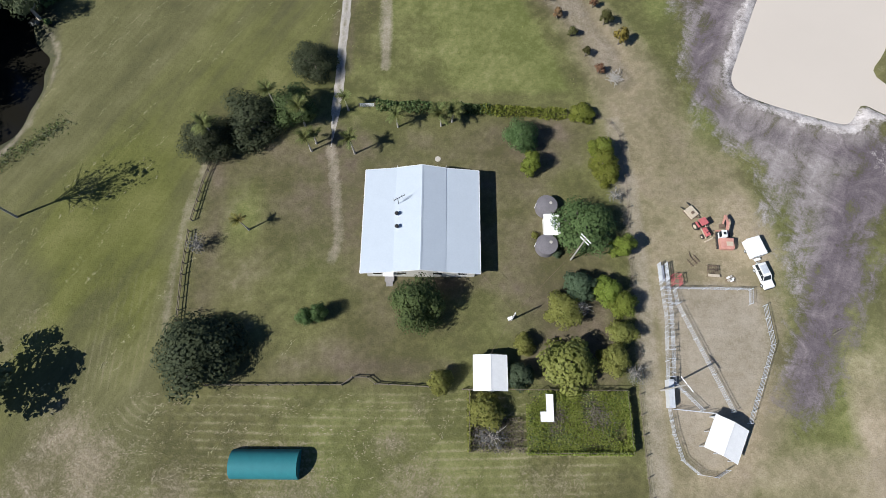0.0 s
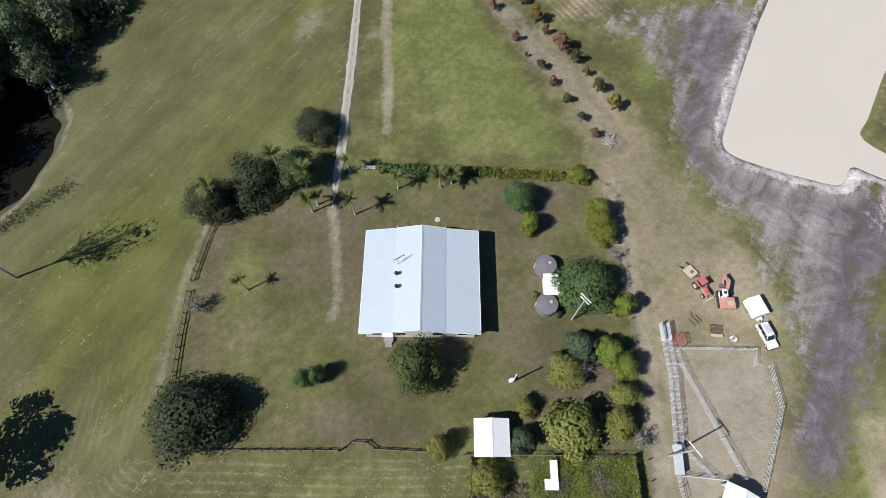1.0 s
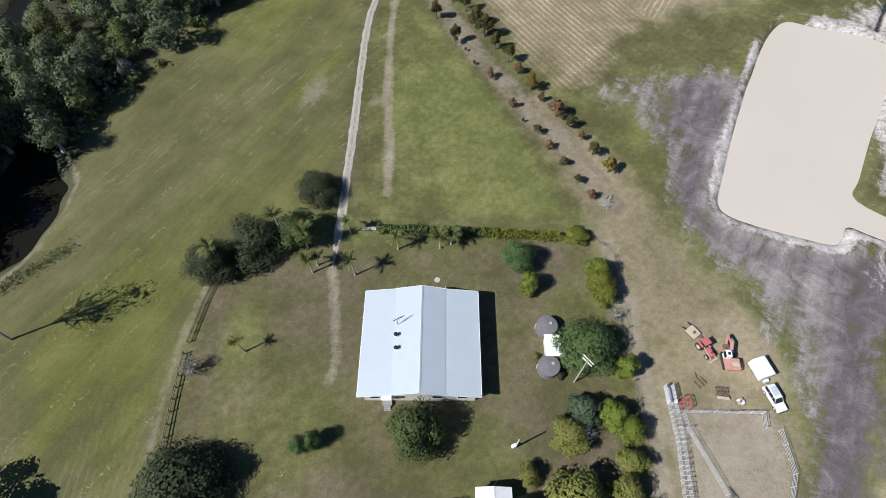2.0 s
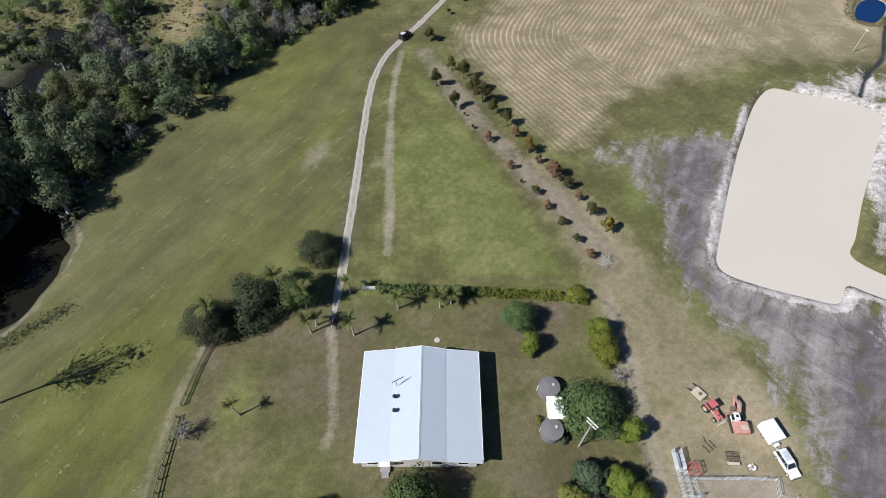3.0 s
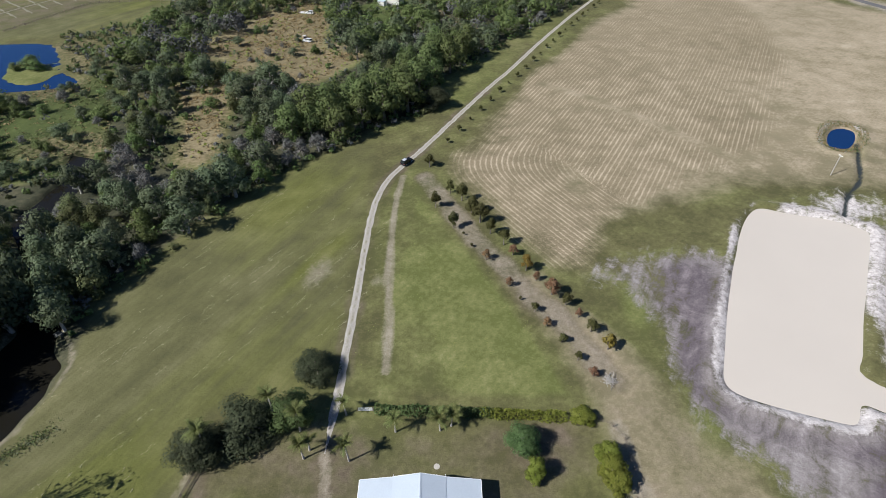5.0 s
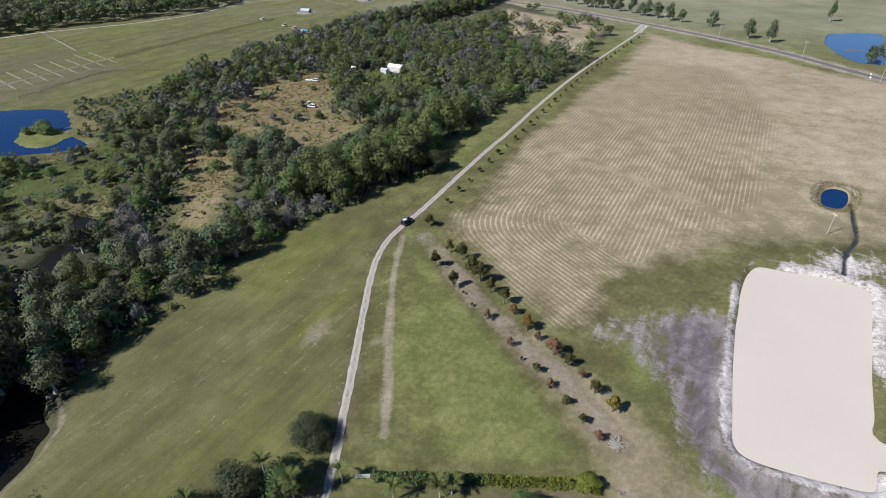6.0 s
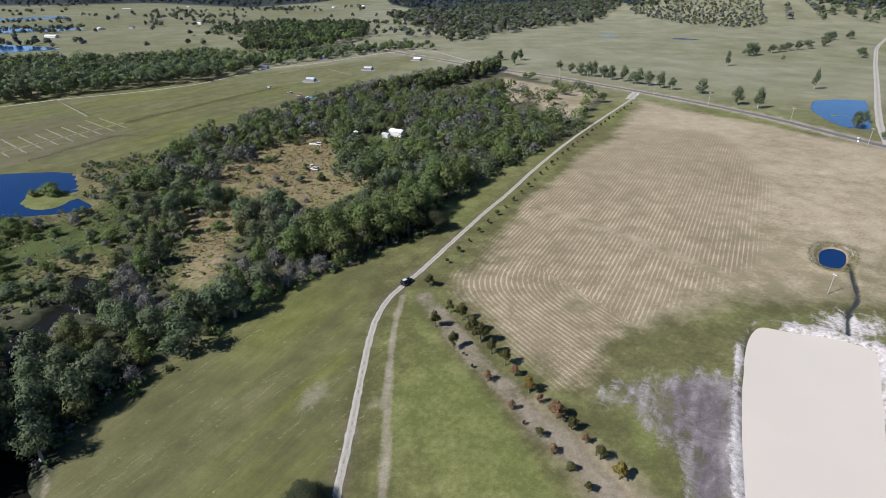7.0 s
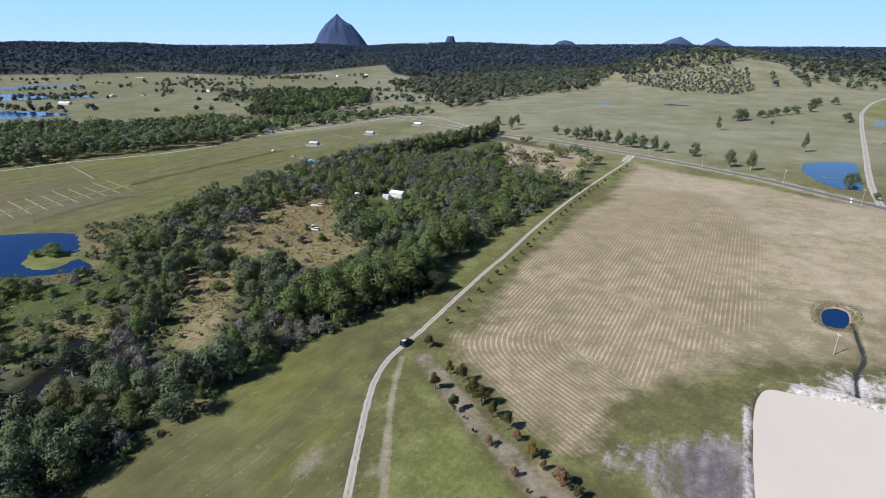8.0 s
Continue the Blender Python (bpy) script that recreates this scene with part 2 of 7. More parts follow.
def height(X, Y):
    r = np.hypot(X, Y)
    z = 0.10 * wavy(X, Y, 14, 1) + 0.05 * wavy(X, Y, 4, 2)
    z = z * step(r, 0, 40) * (1 - step(r, 900, 2000))
    z = z * (0.15 + 0.85 * step(-inside(YARD, X, Y), 0, 12))
    z = z + bank(inside(POND, X, Y), 1.6, 3.0) + 0.5 * np.exp(-((inside(POND, X, Y) + 2.2) / 1.6) ** 2)
    z = z + bank(inside(DAM, X, Y), 1.5, 3) + 0.5 * np.exp(-((inside(DAM, X, Y) + 3) / 2) ** 2)
    z = z - 1.0 * np.exp(-(dist_line(STREAM, X, Y) / 1.0) ** 2) * (1 - step(inside(POND, X, Y), -3, 0))
    z = z - 2.6 * np.exp(-(np.maximum(dist_line(CREEK, X, Y) + 1.4 * wavy(X, Y, 4, 40) + 0.7 * wavy(X, Y, 2.0, 61), 0) / (5.0 + 4.2 * step(Y, 88, 74))) ** 4)
    lake = np.minimum(inside(LAKE, X, Y), -inside(ISLET, X, Y))
    z = z + bank(lake, 2.0, 5)
    az = np.degrees(np.arctan2(X, Y))
    ridge = np.interp(az, (-50, -37, -35.3, -32.7, -28, -25, -16, -12, -7.8, -4.5, 0, 5, 9.4, 20, 29, 38, 55), (104, 110, 119, 108, 113, 94, 92, 100, 83, 96, 106, 104, 87, 88, 68, 66, 70)) + 2.5 * wavy(az * 8, az * 0, 14, 6)
    z = z + ridge * step(r, 1750, 4350) ** 1.15
    # a wooded hill with a clearing, east of the highway
    z = z + 66 * np.exp(-(((X - 690) / 230) ** 2 + ((Y - 1570) / 300) ** 2)) + 46 * np.exp(-(((X - 1080) / 330) ** 2 + ((Y - 1520) / 300) ** 2))
    return z


X, Y = np.meshgrid(xs, ys)
Z = height(X, Y)
nx, ny = len(xs), len(ys)
idx = np.arange(nx * ny).reshape(ny, nx)
quads = np.stack([idx[:-1, :-1], idx[:-1, 1:], idx[1:, 1:], idx[1:, :-1]], -1).reshape(-1, 4)
ground_me = bpy.data.meshes.new("ground")
ground_me.vertices.add(nx * ny)
ground_me.vertices.foreach_set("co", np.stack([X, Y, Z], -1).astype(np.float32).ravel())
ground_me.loops.add(len(quads) * 4)
ground_me.loops.foreach_set("vertex_index", quads.astype(np.int32).ravel())
ground_me.polygons.add(len(quads))
ground_me.polygons.foreach_set("loop_start", np.arange(0, len(quads) * 4, 4, dtype=np.int32))
ground_me.update(calc_edges=True)
ground_me.shade_smooth()


def ground_z(x, y):
    """The ground's height, read from the sheet itself."""
    i = min(max(int(np.searchsorted(xs, x)) - 1, 0), nx - 2)
    j = min(max(int(np.searchsorted(ys, y)) - 1, 0), ny - 2)
    u, w = (x - xs[i]) / (xs[i + 1] - xs[i]), (y - ys[j]) / (ys[j + 1] - ys[j])
    return float((Z[j, i] * (1 - u) + Z[j, i + 1] * u) * (1 - w) + (Z[j + 1, i] * (1 - u) + Z[j + 1, i + 1] * u) * w)


# ground cover, as shares of each kind at each vertex
pond_d, field_d, bush_d = inside(POND, X, Y), inside(FIELD, X, Y), inside(BUSH, X, Y)
R0 = np.hypot(X, Y)
mud = step(inside(MUD, X, Y) + 2.5 * wavy(X, Y, 6, 11), -6, 6) * (1 - 0.42 * step(Y, 76, 92) * step(X, 66, 54))
plots = step(inside(np.array([(-292, 418), (-272, 412), (-208, 358), (-236, 300), (-300, 262), (-345, 330)], float), X, Y), -6, 4)
rim = 0.45 + 0.4 * step(X, 92, 76) + 0.35 * step(Y, 72, 62) - 0.25 * step(Y, 122, 130) * step(X, 112, 104)
sand = np.exp(-((pond_d + 1.2) / (1.0 + 0.5 * step(X, 92, 80))) ** 2) * (rim + 0.35 * wavy(X, Y, 7, 12))
sand = np.maximum(sand, 0.8 * np.exp(-(((X - 124) / 12) ** 2 + ((Y - 136) / 8) ** 2)))
sand = np.maximum(sand, 0.75 * np.exp(-(((X - 104) / 8) ** 2 + ((Y - 74) / 9) ** 2)))
sand = np.maximum(sand, 0.8 * np.exp(-(((X - 96) / 12) ** 2 + ((Y - 53) / 5) ** 2)))
sand = np.maximum(sand, 0.75 * step(-np.abs(pond_d + 2), -6, -1) * step(X, 95, 108) * (Y > 70))
dirt = 0.46 * step(-dist_line(AVENUE, X, Y) + 0.9 * wavy(X, Y, 5, 13), -5.0, -1.6)
dirt = np.maximum(dirt, 0.55 * step(-dist_line(YARD_TRACK, X, Y), -1.6, -0.4))
dirt = np.maximum(dirt, 0.6 * step(-dist_line(PALE_TRACK, X, Y) + 0.3 * wavy(X, Y, 5, 58), -1.8, -0.6))
stub = step(inside(STUBBLE, X, Y) + 5 * wavy(X, Y, 12, 14), -7, 13) * (0.9 + 0.25 * wavy(X, Y, 20, 39))
tan = step(field_d + 8 * wavy(X, Y, 25, 15), -6, 14) * (0.60 + 0.36 * step(Y, 160, 235) + 0.2 * wavy(X, Y, 22, 53))
pasture = step(R0, 400, 640) * (0.86 + 0.2 * wavy(X, Y, 90, 29) - 0.42 * step(X, -150, -350))
tan = np.maximum(tan, 0.8 * step(inside(np.array([(-24, 470), (4, 470), (49, 528), (95, 598), (60, 628), (8, 548)], float), X, Y), -6, 6))
tan = np.maximum(tan, 0.75 * step(inside(np.array([(60, 582), (99, 545), (146, 500), (99, 391), (78, 375), (75, 463), (48, 440)], float), X, Y), -6, 8))
lush = 0.5 + 0.5 * wavy(X, Y, 30, 16) + 0.25 * wavy(X, Y, 9, 17)
lush = np.maximum(lush * 0.9, (0.28 + 0.5 * wavy(X, Y, 9, 38)) * step(inside(WETLAND, X, Y), -6, 8))
lush = lush * (1 - 0.8 * step(field_d, -5, 10)) * (1 - 0.35 * step(X, -24, -36) * (Y < 230) * (1 - step(inside(WETLAND, X, Y), -8, 4)))
brown = step(inside(YARD, X, Y), -5, 5) * (0.42 + 0.45 * wavy(X, Y, 11, 18))
east_d = inside(np.array([(31, 66), (25, 82), (15, 103), (25, 107), (36, 90), (45, 76), (60, 45), (66, 25), (58, 0), (48, -12), (34, -12), (34, 40)], float), X, Y)
brown = brown * (1 - 0.85 * np.exp(-(((X + 37) / 6) ** 2 + ((Y - 38) / 11) ** 2))) * (1 - 0.8 * np.exp(-(((X + 25) / 9) ** 2 + ((Y - 20) / 7) ** 2))) * (1 - 0.6 * np.exp(-(((X - 4) / 12) ** 2 + ((Y - 18) / 6) ** 2)))
brown = np.maximum(brown, 0.75 * np.exp(-((np.maximum(np.abs(X + 4) - 11.5, np.abs(Y - 37.6) - 10.5)) / 3.0) ** 2) * (0.6 + 0.5 * wavy(X, Y, 6, 27)))
brown = np.maximum(brown, 0.8 * np.exp(-((X + 43.5) / 3.4) ** 2) * step(Y, 12, 16) * step(Y, 55, 51) * (0.75 + 0.3 * wavy(X, Y, 6, 33)))
brown = np.maximum(brown, 0.8 * np.exp(-(((X + 12) / 14) ** 2 + ((Y - 11.5) / 2.6) ** 2)))
brown = np.maximum(brown, 0.55 * step(-dist_line(AVENUE, X, Y) + 0.9 * wavy(X, Y, 5, 13), -5.5, -2.4))
brown = np.maximum(brown, 0.45 * plots)
brown = np.maximum(brown, step(east_d, -4, 4) * 0.22)
tan = np.maximum(tan, step(east_d, -5, 6) * (0.66 + 0.25 * wavy(X, Y, 8, 24)))
tan = np.maximum(tan, step(X, 66, 72) * step(Y, 34, 18) * (0.55 + 0.4 * wavy(X, Y, 10, 25)))
tan = np.maximum(tan, step(X, 33, 36) * step(Y, 4, -6) * (0.55 + 0.35 * wavy(X, Y, 8, 26)))
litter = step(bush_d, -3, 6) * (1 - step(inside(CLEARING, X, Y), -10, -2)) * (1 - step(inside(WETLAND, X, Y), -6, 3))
west = step(X, -46, -50) * (1 - step(bush_d, -6, 2))
west = np.maximum(west, step(X, -22, -27) * step(Y, 62, 66) * step(Y, 230, 200) * (1 - step(bush_d, -6, 2)))
hay = 0.13 * step(Y, 8.2, 6.5) * step(X, 33, 29) * (0.9 + 0.5 * wavy(X, Y * 2, 9, 35))
for hx, hy, hr, hs in ((-62.6, -0.6, 5.5, 0.75), (-57.2, -5, 6.5, 0.8), (-64, 4, 3.5, 0.5), (-8.6, -0.7, 3.2, 0.6), (-24, -9, 9.0, 0.5), (-4, -9, 8.0, 0.55), (-4, 5.2, 2.4, 0.5), (-43, -9, 6.0, 0.55), (80, 8, 7.0, 0.6), (74, -6, 8.0, 0.6), (86, 18, 5.0, 0.5), (18, -8, 9.0, 0.35), (-66, -7, 6.0, 0.6), (-73, 20, 4.0, 0.35), (-78, 14, 5.0, 0.4)):
    hay = np.maximum(hay, hs * np.exp(-((X - hx) ** 2 + (Y - hy) ** 2) / hr ** 2))
hay = np.maximum(hay, 0.45 * np.exp(-(np.maximum(np.abs(X + 28.5) - 5.6, np.abs(Y + 4.0) - 2.5) / 1.0) ** 2))
cattle = np.array([(38, 29), (58, 27), (59, 14), (52, 3), (47, -5), (41, -6), (37, 2)], float)
dirt = np.maximum(dirt, 0.75 * step(inside(cattle, X, Y), -1, 3))
dirt = np.maximum(dirt, 0.4 * step(-dist_line(np.array([(-46.6, 52.0), (-48.8, 40.0), (-49.2, 30.0), (-48.8, 16.0)]), X, Y) + 0.4 * wavy(X, Y, 4, 54), -1.5, -0.4))
dirt = np.maximum(dirt, 0.48 * np.exp(-(((X + 33) / 4) ** 2 + ((Y - 106) / 7) ** 2)))
dirt = np.maximum(dirt, 0.42 * np.exp(-(((X + 17) / 2.5) ** 2 + ((Y - 103) / 3) ** 2)))
dirt = np.maximum(dirt, 0.62 * step(-dist_line(np.array([(34.5, 60.0), (36.0, 40.0), (36.0, 20.0), (35.0, -20.0)]), X, Y), -3.0, -0.9))
creek_d = dist_line(CREEK, X, Y) + 1.2 * wavy(X, Y, 3.2, 59)
dirt = np.maximum(dirt, 0.62 * np.exp(-((creek_d - 0.95 * (5.0 + 4.2 * step(Y, 88, 74)) - 1.2) / 1.0) ** 2) * (0.7 + 0.5 * wavy(X, Y, 5, 60)) * (X > -104))
dirt = np.maximum(dirt, 0.85 * step(-dist_line(HIGHWAY, X, Y), -12, -5))
brown = np.maximum(brown, 0.8 * np.exp(-((dist_line(DRIVE, X, Y) - 1.5) / 1.3) ** 2) * (0.5 + 0.5 * wavy(X, Y, 5, 20)))
sand = np.maximum(sand, 0.45 * np.exp(-((inside(DAM, X, Y) + 2.0) / 1.2) ** 2))
lush = np.maximum(lush, 0.9 * np.exp(-((inside(DAM, X, Y) + 4.0) / 2.0) ** 2))
lush = np.maximum(lush, 0.4 * step(mud, 0.02, 0.25) * (1 - step(mud, 0.4, 0.7)) * (0.55 + 0.45 * wavy(X, Y, 9, 28)))
lush = np.maximum(lush, 0.8 * np.exp(-(((X + 38) / 5) ** 2 + ((Y - 40) / 9) ** 2)))
lush = np.maximum(lush, 0.8 * step(inside(np.array([(-330, 460), (-200, 640), (0, 690), (-110, 470), (-230, 390)], float), X, Y), -10, 30))
pasture = pasture * (1 - 0.75 * step(inside(np.array([(-520, 330), (-200, 640), (-17, 790), (0, 690), (-110, 470), (-230, 340)], float), X, Y), -10, 30))
tan = tan * (1 - 0.7 * step(inside(np.array([(-520, 330), (-200, 640), (-17, 790), (0, 690), (-110, 470), (-230, 340)], float), X, Y), -10, 30))
d_west, d_south = 0.874 * (X - 0.4) - 0.486 * (Y - 159.5), 0.84 * (X - 0.4) + 0.54 * (Y - 159.5)
turned = -6.0 * np.log(np.exp(-np.clip(d_west, -60, 90) / 6.0) + np.exp(-np.clip(d_south, -60, 90) / 6.0))
mow = np.where(d_south < 36, turned, d_west) + 0.14 * wavy(X, Y, 30, 22)
stub = stub * (1 - 0.75 * np.exp(-((dist_line(np.array([(45.0, 229.0), (60.4, 216.0), (81.5, 191.0), (100.0, 166.0)]), X, Y) - 1) / 2.2) ** 2))
stub = stub * (1 - 0.8 * np.exp(-(((X - 43) / 5) ** 2 + ((Y - 150) / 11) ** 2)) * (d_south < 40))
round_yard = np.hypot(np.maximum(-48.5 - X, 0), np.maximum(8.2 - Y, 0))
mow = np.where((Y < 60) & (X < 34), round_yard * 1.6 / 1.35 + 0.9 * wavy(X, Y, 14, 47) + 0.3 * wavy(X, Y, 5, 46), mow)
wind = step(Y, 7.8, 6.8) * step(X, 33, 24) * step(X, -64, -50) * (0.85 - 0.45 * step(Y, 0, -8))
wind = np.maximum(wind, 0.6 * step(X, -49, -51) * step(X, -68, -60) * step(Y, 34, 8)) * (0.7 + 0.5 * wavy(X, Y, 8, 48))
# dark silt: a tongue running down from the pond's corner, and a patch on its west side
purple = step(-dist_line(np.array([(100, 60), (88, 48), (79, 36), (70, 22), (61.5, 4)]), X, Y) + 2.0 * wavy(X, Y, 6, 49), -10.5, -4.0)
purple = np.maximum(purple, 1.25 * np.exp(-(((X - 60.5) * 0.86 - (Y - 99) * 0.5) / 8.0) ** 2 - (((X - 60.5) * 0.5 + (Y - 99) * 0.86) / 14.0) ** 2))
purple = np.maximum(purple, (0.75 + 0.4 * wavy(X, Y, 9, 52)) * np.exp(-((pond_d + 7) / 3.6) ** 2) * step(Y, 104, 94) * (X < 100))
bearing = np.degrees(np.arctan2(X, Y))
# deep: far forest floor, toned like the haze-tinted trees so gaps don't show
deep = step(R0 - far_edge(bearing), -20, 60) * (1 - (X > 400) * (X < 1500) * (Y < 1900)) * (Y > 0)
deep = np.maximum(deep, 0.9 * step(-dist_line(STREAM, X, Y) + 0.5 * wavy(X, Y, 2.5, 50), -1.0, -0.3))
# yellower and greener growth in the west paddock
sward = 0.35 + 0.35 * wavy((X * 0.87 - Y * 0.5) * 2.2, X * 0.5 + Y * 0.87, 26, 51)
sward = sward + 0.6 * np.exp(-(((X + 64) / 9) ** 2 + ((Y - 34) / 19) ** 2)) + 0.5 * np.exp(-(((X + 54) / 5) ** 2 + ((Y - 22) / 14) ** 2))
sward = sward + 0.5 * np.exp(-(((X + 33) * 0.87 - (Y - 112) * 0.5) / 3.0) ** 2 - (((X + 33) * 0.5 + (Y - 112) * 0.87) / 16.0) ** 2)
sward = sward - 0.6 * np.exp(-(((X + 62) * 0.87 - (Y - 80) * 0.5) / 5.0) ** 2 - (((X + 62) * 0.5 + (Y - 80) * 0.87) / 26.0) ** 2) - 0.5 * np.exp(-(((X + 78) / 8) ** 2 + ((Y - 24) / 10) ** 2))
golden = step(inside(CLEARING, X, Y) + 2.5 * wavy(X, Y, 7, 55), -8, 2)
golden = np.maximum(golden, 0.55 * step(wavy(X, Y, 15, 56), 0.1, 0.6) * step(bush_d, 8, 20) * step(Y, 150, 175))
garden = step(inside(np.array([(-54, 342), (-42, 356), (-24, 366), (-17, 352), (-20, 306), (-32, 282), (-46, 280), (-52, 318)], float), X, Y), -5, 3)
wet = step(inside(WETLAND, X, Y), -6, 6) * (0.8 + 0.3 * wavy(X, Y, 9, 57))
at = ground_me.attributes.new("mow", "FLOAT", "POINT")
at.data.foreach_set("value", mow.astype(np.float32).ravel())
litter = litter * (1 - 0.8 * step(inside(np.array([(60, 582), (99, 545), (146, 500), (99, 391), (78, 375), (75, 463), (48, 440)], float), X, Y), -6, 8))
litter = np.maximum(litter, 0.8 * step(-dist_line(CREEK, X, Y) + 1.5 * wavy(X, Y, 5, 37), -13, -8))
litter = np.maximum(litter, 0.5 * step(-dist_line(STREAM, X, Y), -1.4, -0.6))
front = step(inside(np.array([(-19, 66), (29, 66), (14, 103), (-2, 138), (-10, 146)], float), X, Y), -2, 5)
lush = np.maximum(lush, front * (0.84 + 0.4 * wavy(X, Y, 12, 36)))
lush = np.maximum(lush, 0.9 * np.exp(-(((X - 52) / 6) ** 2 + ((Y - 60) / 9) ** 2)) + 0.9 * np.exp(-(((X - 47) / 5) ** 2 + ((Y - 93) / 12) ** 2)) + 0.9 * np.exp(-(((X - 61) / 4) ** 2 + ((Y - 30) / 16) ** 2)))
brown = brown * (1 - 0.7 * front)
lush = np.maximum(lush, step(inside(np.array([(683, 903), (800, 1000), (980, 960), (760, 700), (590, 725), (605, 790)], float), X, Y), -4, 8))
pasture = pasture * (1 - 0.9 * step(inside(np.array([(683, 903), (800, 1000), (980, 960), (760, 700), (590, 725), (605, 790)], float), X, Y), -4, 8))
on_isle = step(inside(ISLET, X, Y), -3, 0)
lush, litter = np.maximum(lush, on_isle), litter * (1 - on_isle) * (1 - step(X, -158, -166) * (Y > 205))
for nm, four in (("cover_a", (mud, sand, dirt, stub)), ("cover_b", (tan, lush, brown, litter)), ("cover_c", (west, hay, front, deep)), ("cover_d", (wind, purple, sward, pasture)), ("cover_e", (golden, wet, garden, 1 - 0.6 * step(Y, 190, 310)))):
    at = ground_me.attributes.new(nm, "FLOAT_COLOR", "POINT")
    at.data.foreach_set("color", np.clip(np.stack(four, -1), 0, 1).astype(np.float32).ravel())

# ---- materials ----
G, nt, b, ns, ln = nodes("ground_cover")
v = ns.new("ShaderNodeTexCoord").outputs["Object"]
n_big, n_mid, n_small, n_fine = (noise_node(nt, s, d, 0.6, v) for s, d in ((0.02, 5), (0.12, 5), (0.7, 4), (4.0, 3)))


def stretched(angle, along, across, scale):
    """Noise drawn out along a direction of the plan."""
    a, c = ns.new("ShaderNodeMapping"), ns.new("ShaderNodeMapping")
    a.inputs["Rotation"].default_value = (0, 0, radians(-angle))
    c.inputs["Scale"].default_value = (along, across, 1)
    ln.new(v, a.inputs[0]), ln.new(a.outputs[0], c.inputs[0])
    return noise_node(nt, scale, 4, 0.6, c.outputs[0])


n_streak = stretched(60, 0.16, 0.85, 0.32)
n_mown = stretched(46, 0.12, 1.6, 0.6)


def cover(name):
    a = ns.new("ShaderNodeAttribute")
    a.attribute_name = name
    s = ns.new("ShaderNodeSeparateColor")
    ln.new(a.outputs["Color"], s.inputs[0])
    return [s.outputs[0], s.outputs[1], s.outputs[2], a.outputs["Alpha"]]


def ragged(mask, amount=0.9, src=None, sharp=1.6):
    """A share with its border broken up by noise."""
    w = calc(nt, "MULTIPLY_ADD", calc(nt, "SUBTRACT", src or n_small, 0.5), amount * 2.0, mask)
    w = calc(nt, "MULTIPLY_ADD", calc(nt, "SUBTRACT", w, 0.5), sharp, 0.5, True)
    return calc(nt, "MULTIPLY", w, calc(nt, "MULTIPLY", mask, 4.0, 0, True))


m_mud, m_sand, m_dirt, m_stub = cover("cover_a")
m_tan, m_lush, m_brown, m_lit = cover("cover_b")
m_west, m_hay, m_front, m_deep = cover("cover_c")
m_wind, m_silt, m_sward, m_past = cover("cover_d")
m_gold, m_wet, m_gard, m_rows = cover("cover_e")
n_speck = noise_node(nt, 2.2, 2, 0.7, v)
grain = calc(nt, "MULTIPLY_ADD", n_speck, 0.5, calc(nt, "MULTIPLY", n_fine, 0.5))
mixed = calc(nt, "MULTIPLY_ADD", n_small, 0.24, calc(nt, "MULTIPLY_ADD", n_mid, 0.32, calc(nt, "MULTIPLY_ADD", n_mown, 0.10, calc(nt, "MULTIPLY", grain, 0.24))))
span = ns.new("ShaderNodeVectorMath")
span.operation = "LENGTH"
ln.new(v, span.inputs[0])
even = ns.new("ShaderNodeMapRange")      # mottle fades away from the point under the camera, to suit its view
for k, val in ((1, 180.0), (2, 650.0), (3, 2.0), (4, 0.55)):
    even.inputs[k].default_value = val
ln.new(span.outputs["Value"], even.inputs[0])
mixed = calc(nt, "MULTIPLY_ADD", calc(nt, "SUBTRACT", mixed, 0.5), even.outputs[0], calc(nt, "MULTIPLY_ADD", n_big, 0.5, 0.25))
grass = ramp(nt, mixed, [(0.30, (0.084, 0.080, 0.034)), (0.5, (0.130, 0.122, 0.051)), (0.70, (0.200, 0.180, 0.098))])
lushc = ramp(nt, mixed, [(0.32, (0.111, 0.124, 0.037)), (0.5, (0.174, 0.179, 0.065)), (0.7, (0.257, 0.253, 0.115))])
brownc = ramp(nt, mixed, [(0.32, (0.100, 0.080, 0.054)), (0.5, (0.146, 0.117, 0.080)), (0.7, (0.205, 0.166, 0.117))])
tanc = ramp(nt, mixed, [(0.32, (0.253, 0.211, 0.132)), (0.5, (0.356, 0.293, 0.199)), (0.7, (0.465, 0.390, 0.282))])
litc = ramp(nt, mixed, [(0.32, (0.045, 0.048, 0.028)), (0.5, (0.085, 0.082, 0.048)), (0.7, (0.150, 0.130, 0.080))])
crisp2 = calc(nt, "MULTIPLY_ADD", n_mid, 0.4, calc(nt, "MULTIPLY_ADD", n_small, 0.25, calc(nt, "MULTIPLY", grain, 0.35)))
dirtc = ramp(nt, crisp2, [(0.32, (0.215, 0.182, 0.132)), (0.5, (0.300, 0.258, 0.195)), (0.7, (0.390, 0.340, 0.265))])
warp = ns.new("ShaderNodeTexNoise")
warp.inputs["Scale"].default_value, warp.inputs["Detail"].default_value, warp.inputs["Distortion"].default_value = 0.9, 6.0, 2.6
warp.inputs["Roughness"].default_value = 0.72
ln.new(v, warp.inputs["Vector"])
swirl = ns.new("ShaderNodeTexNoise")
swirl.inputs["Scale"].default_value, swirl.inputs["Detail"].default_value, swirl.inputs["Distortion"].default_value = 0.16, 7.0, 2.0
swirl.inputs["Roughness"].default_value = 0.68
ln.new(v, swirl.inputs["Vector"])
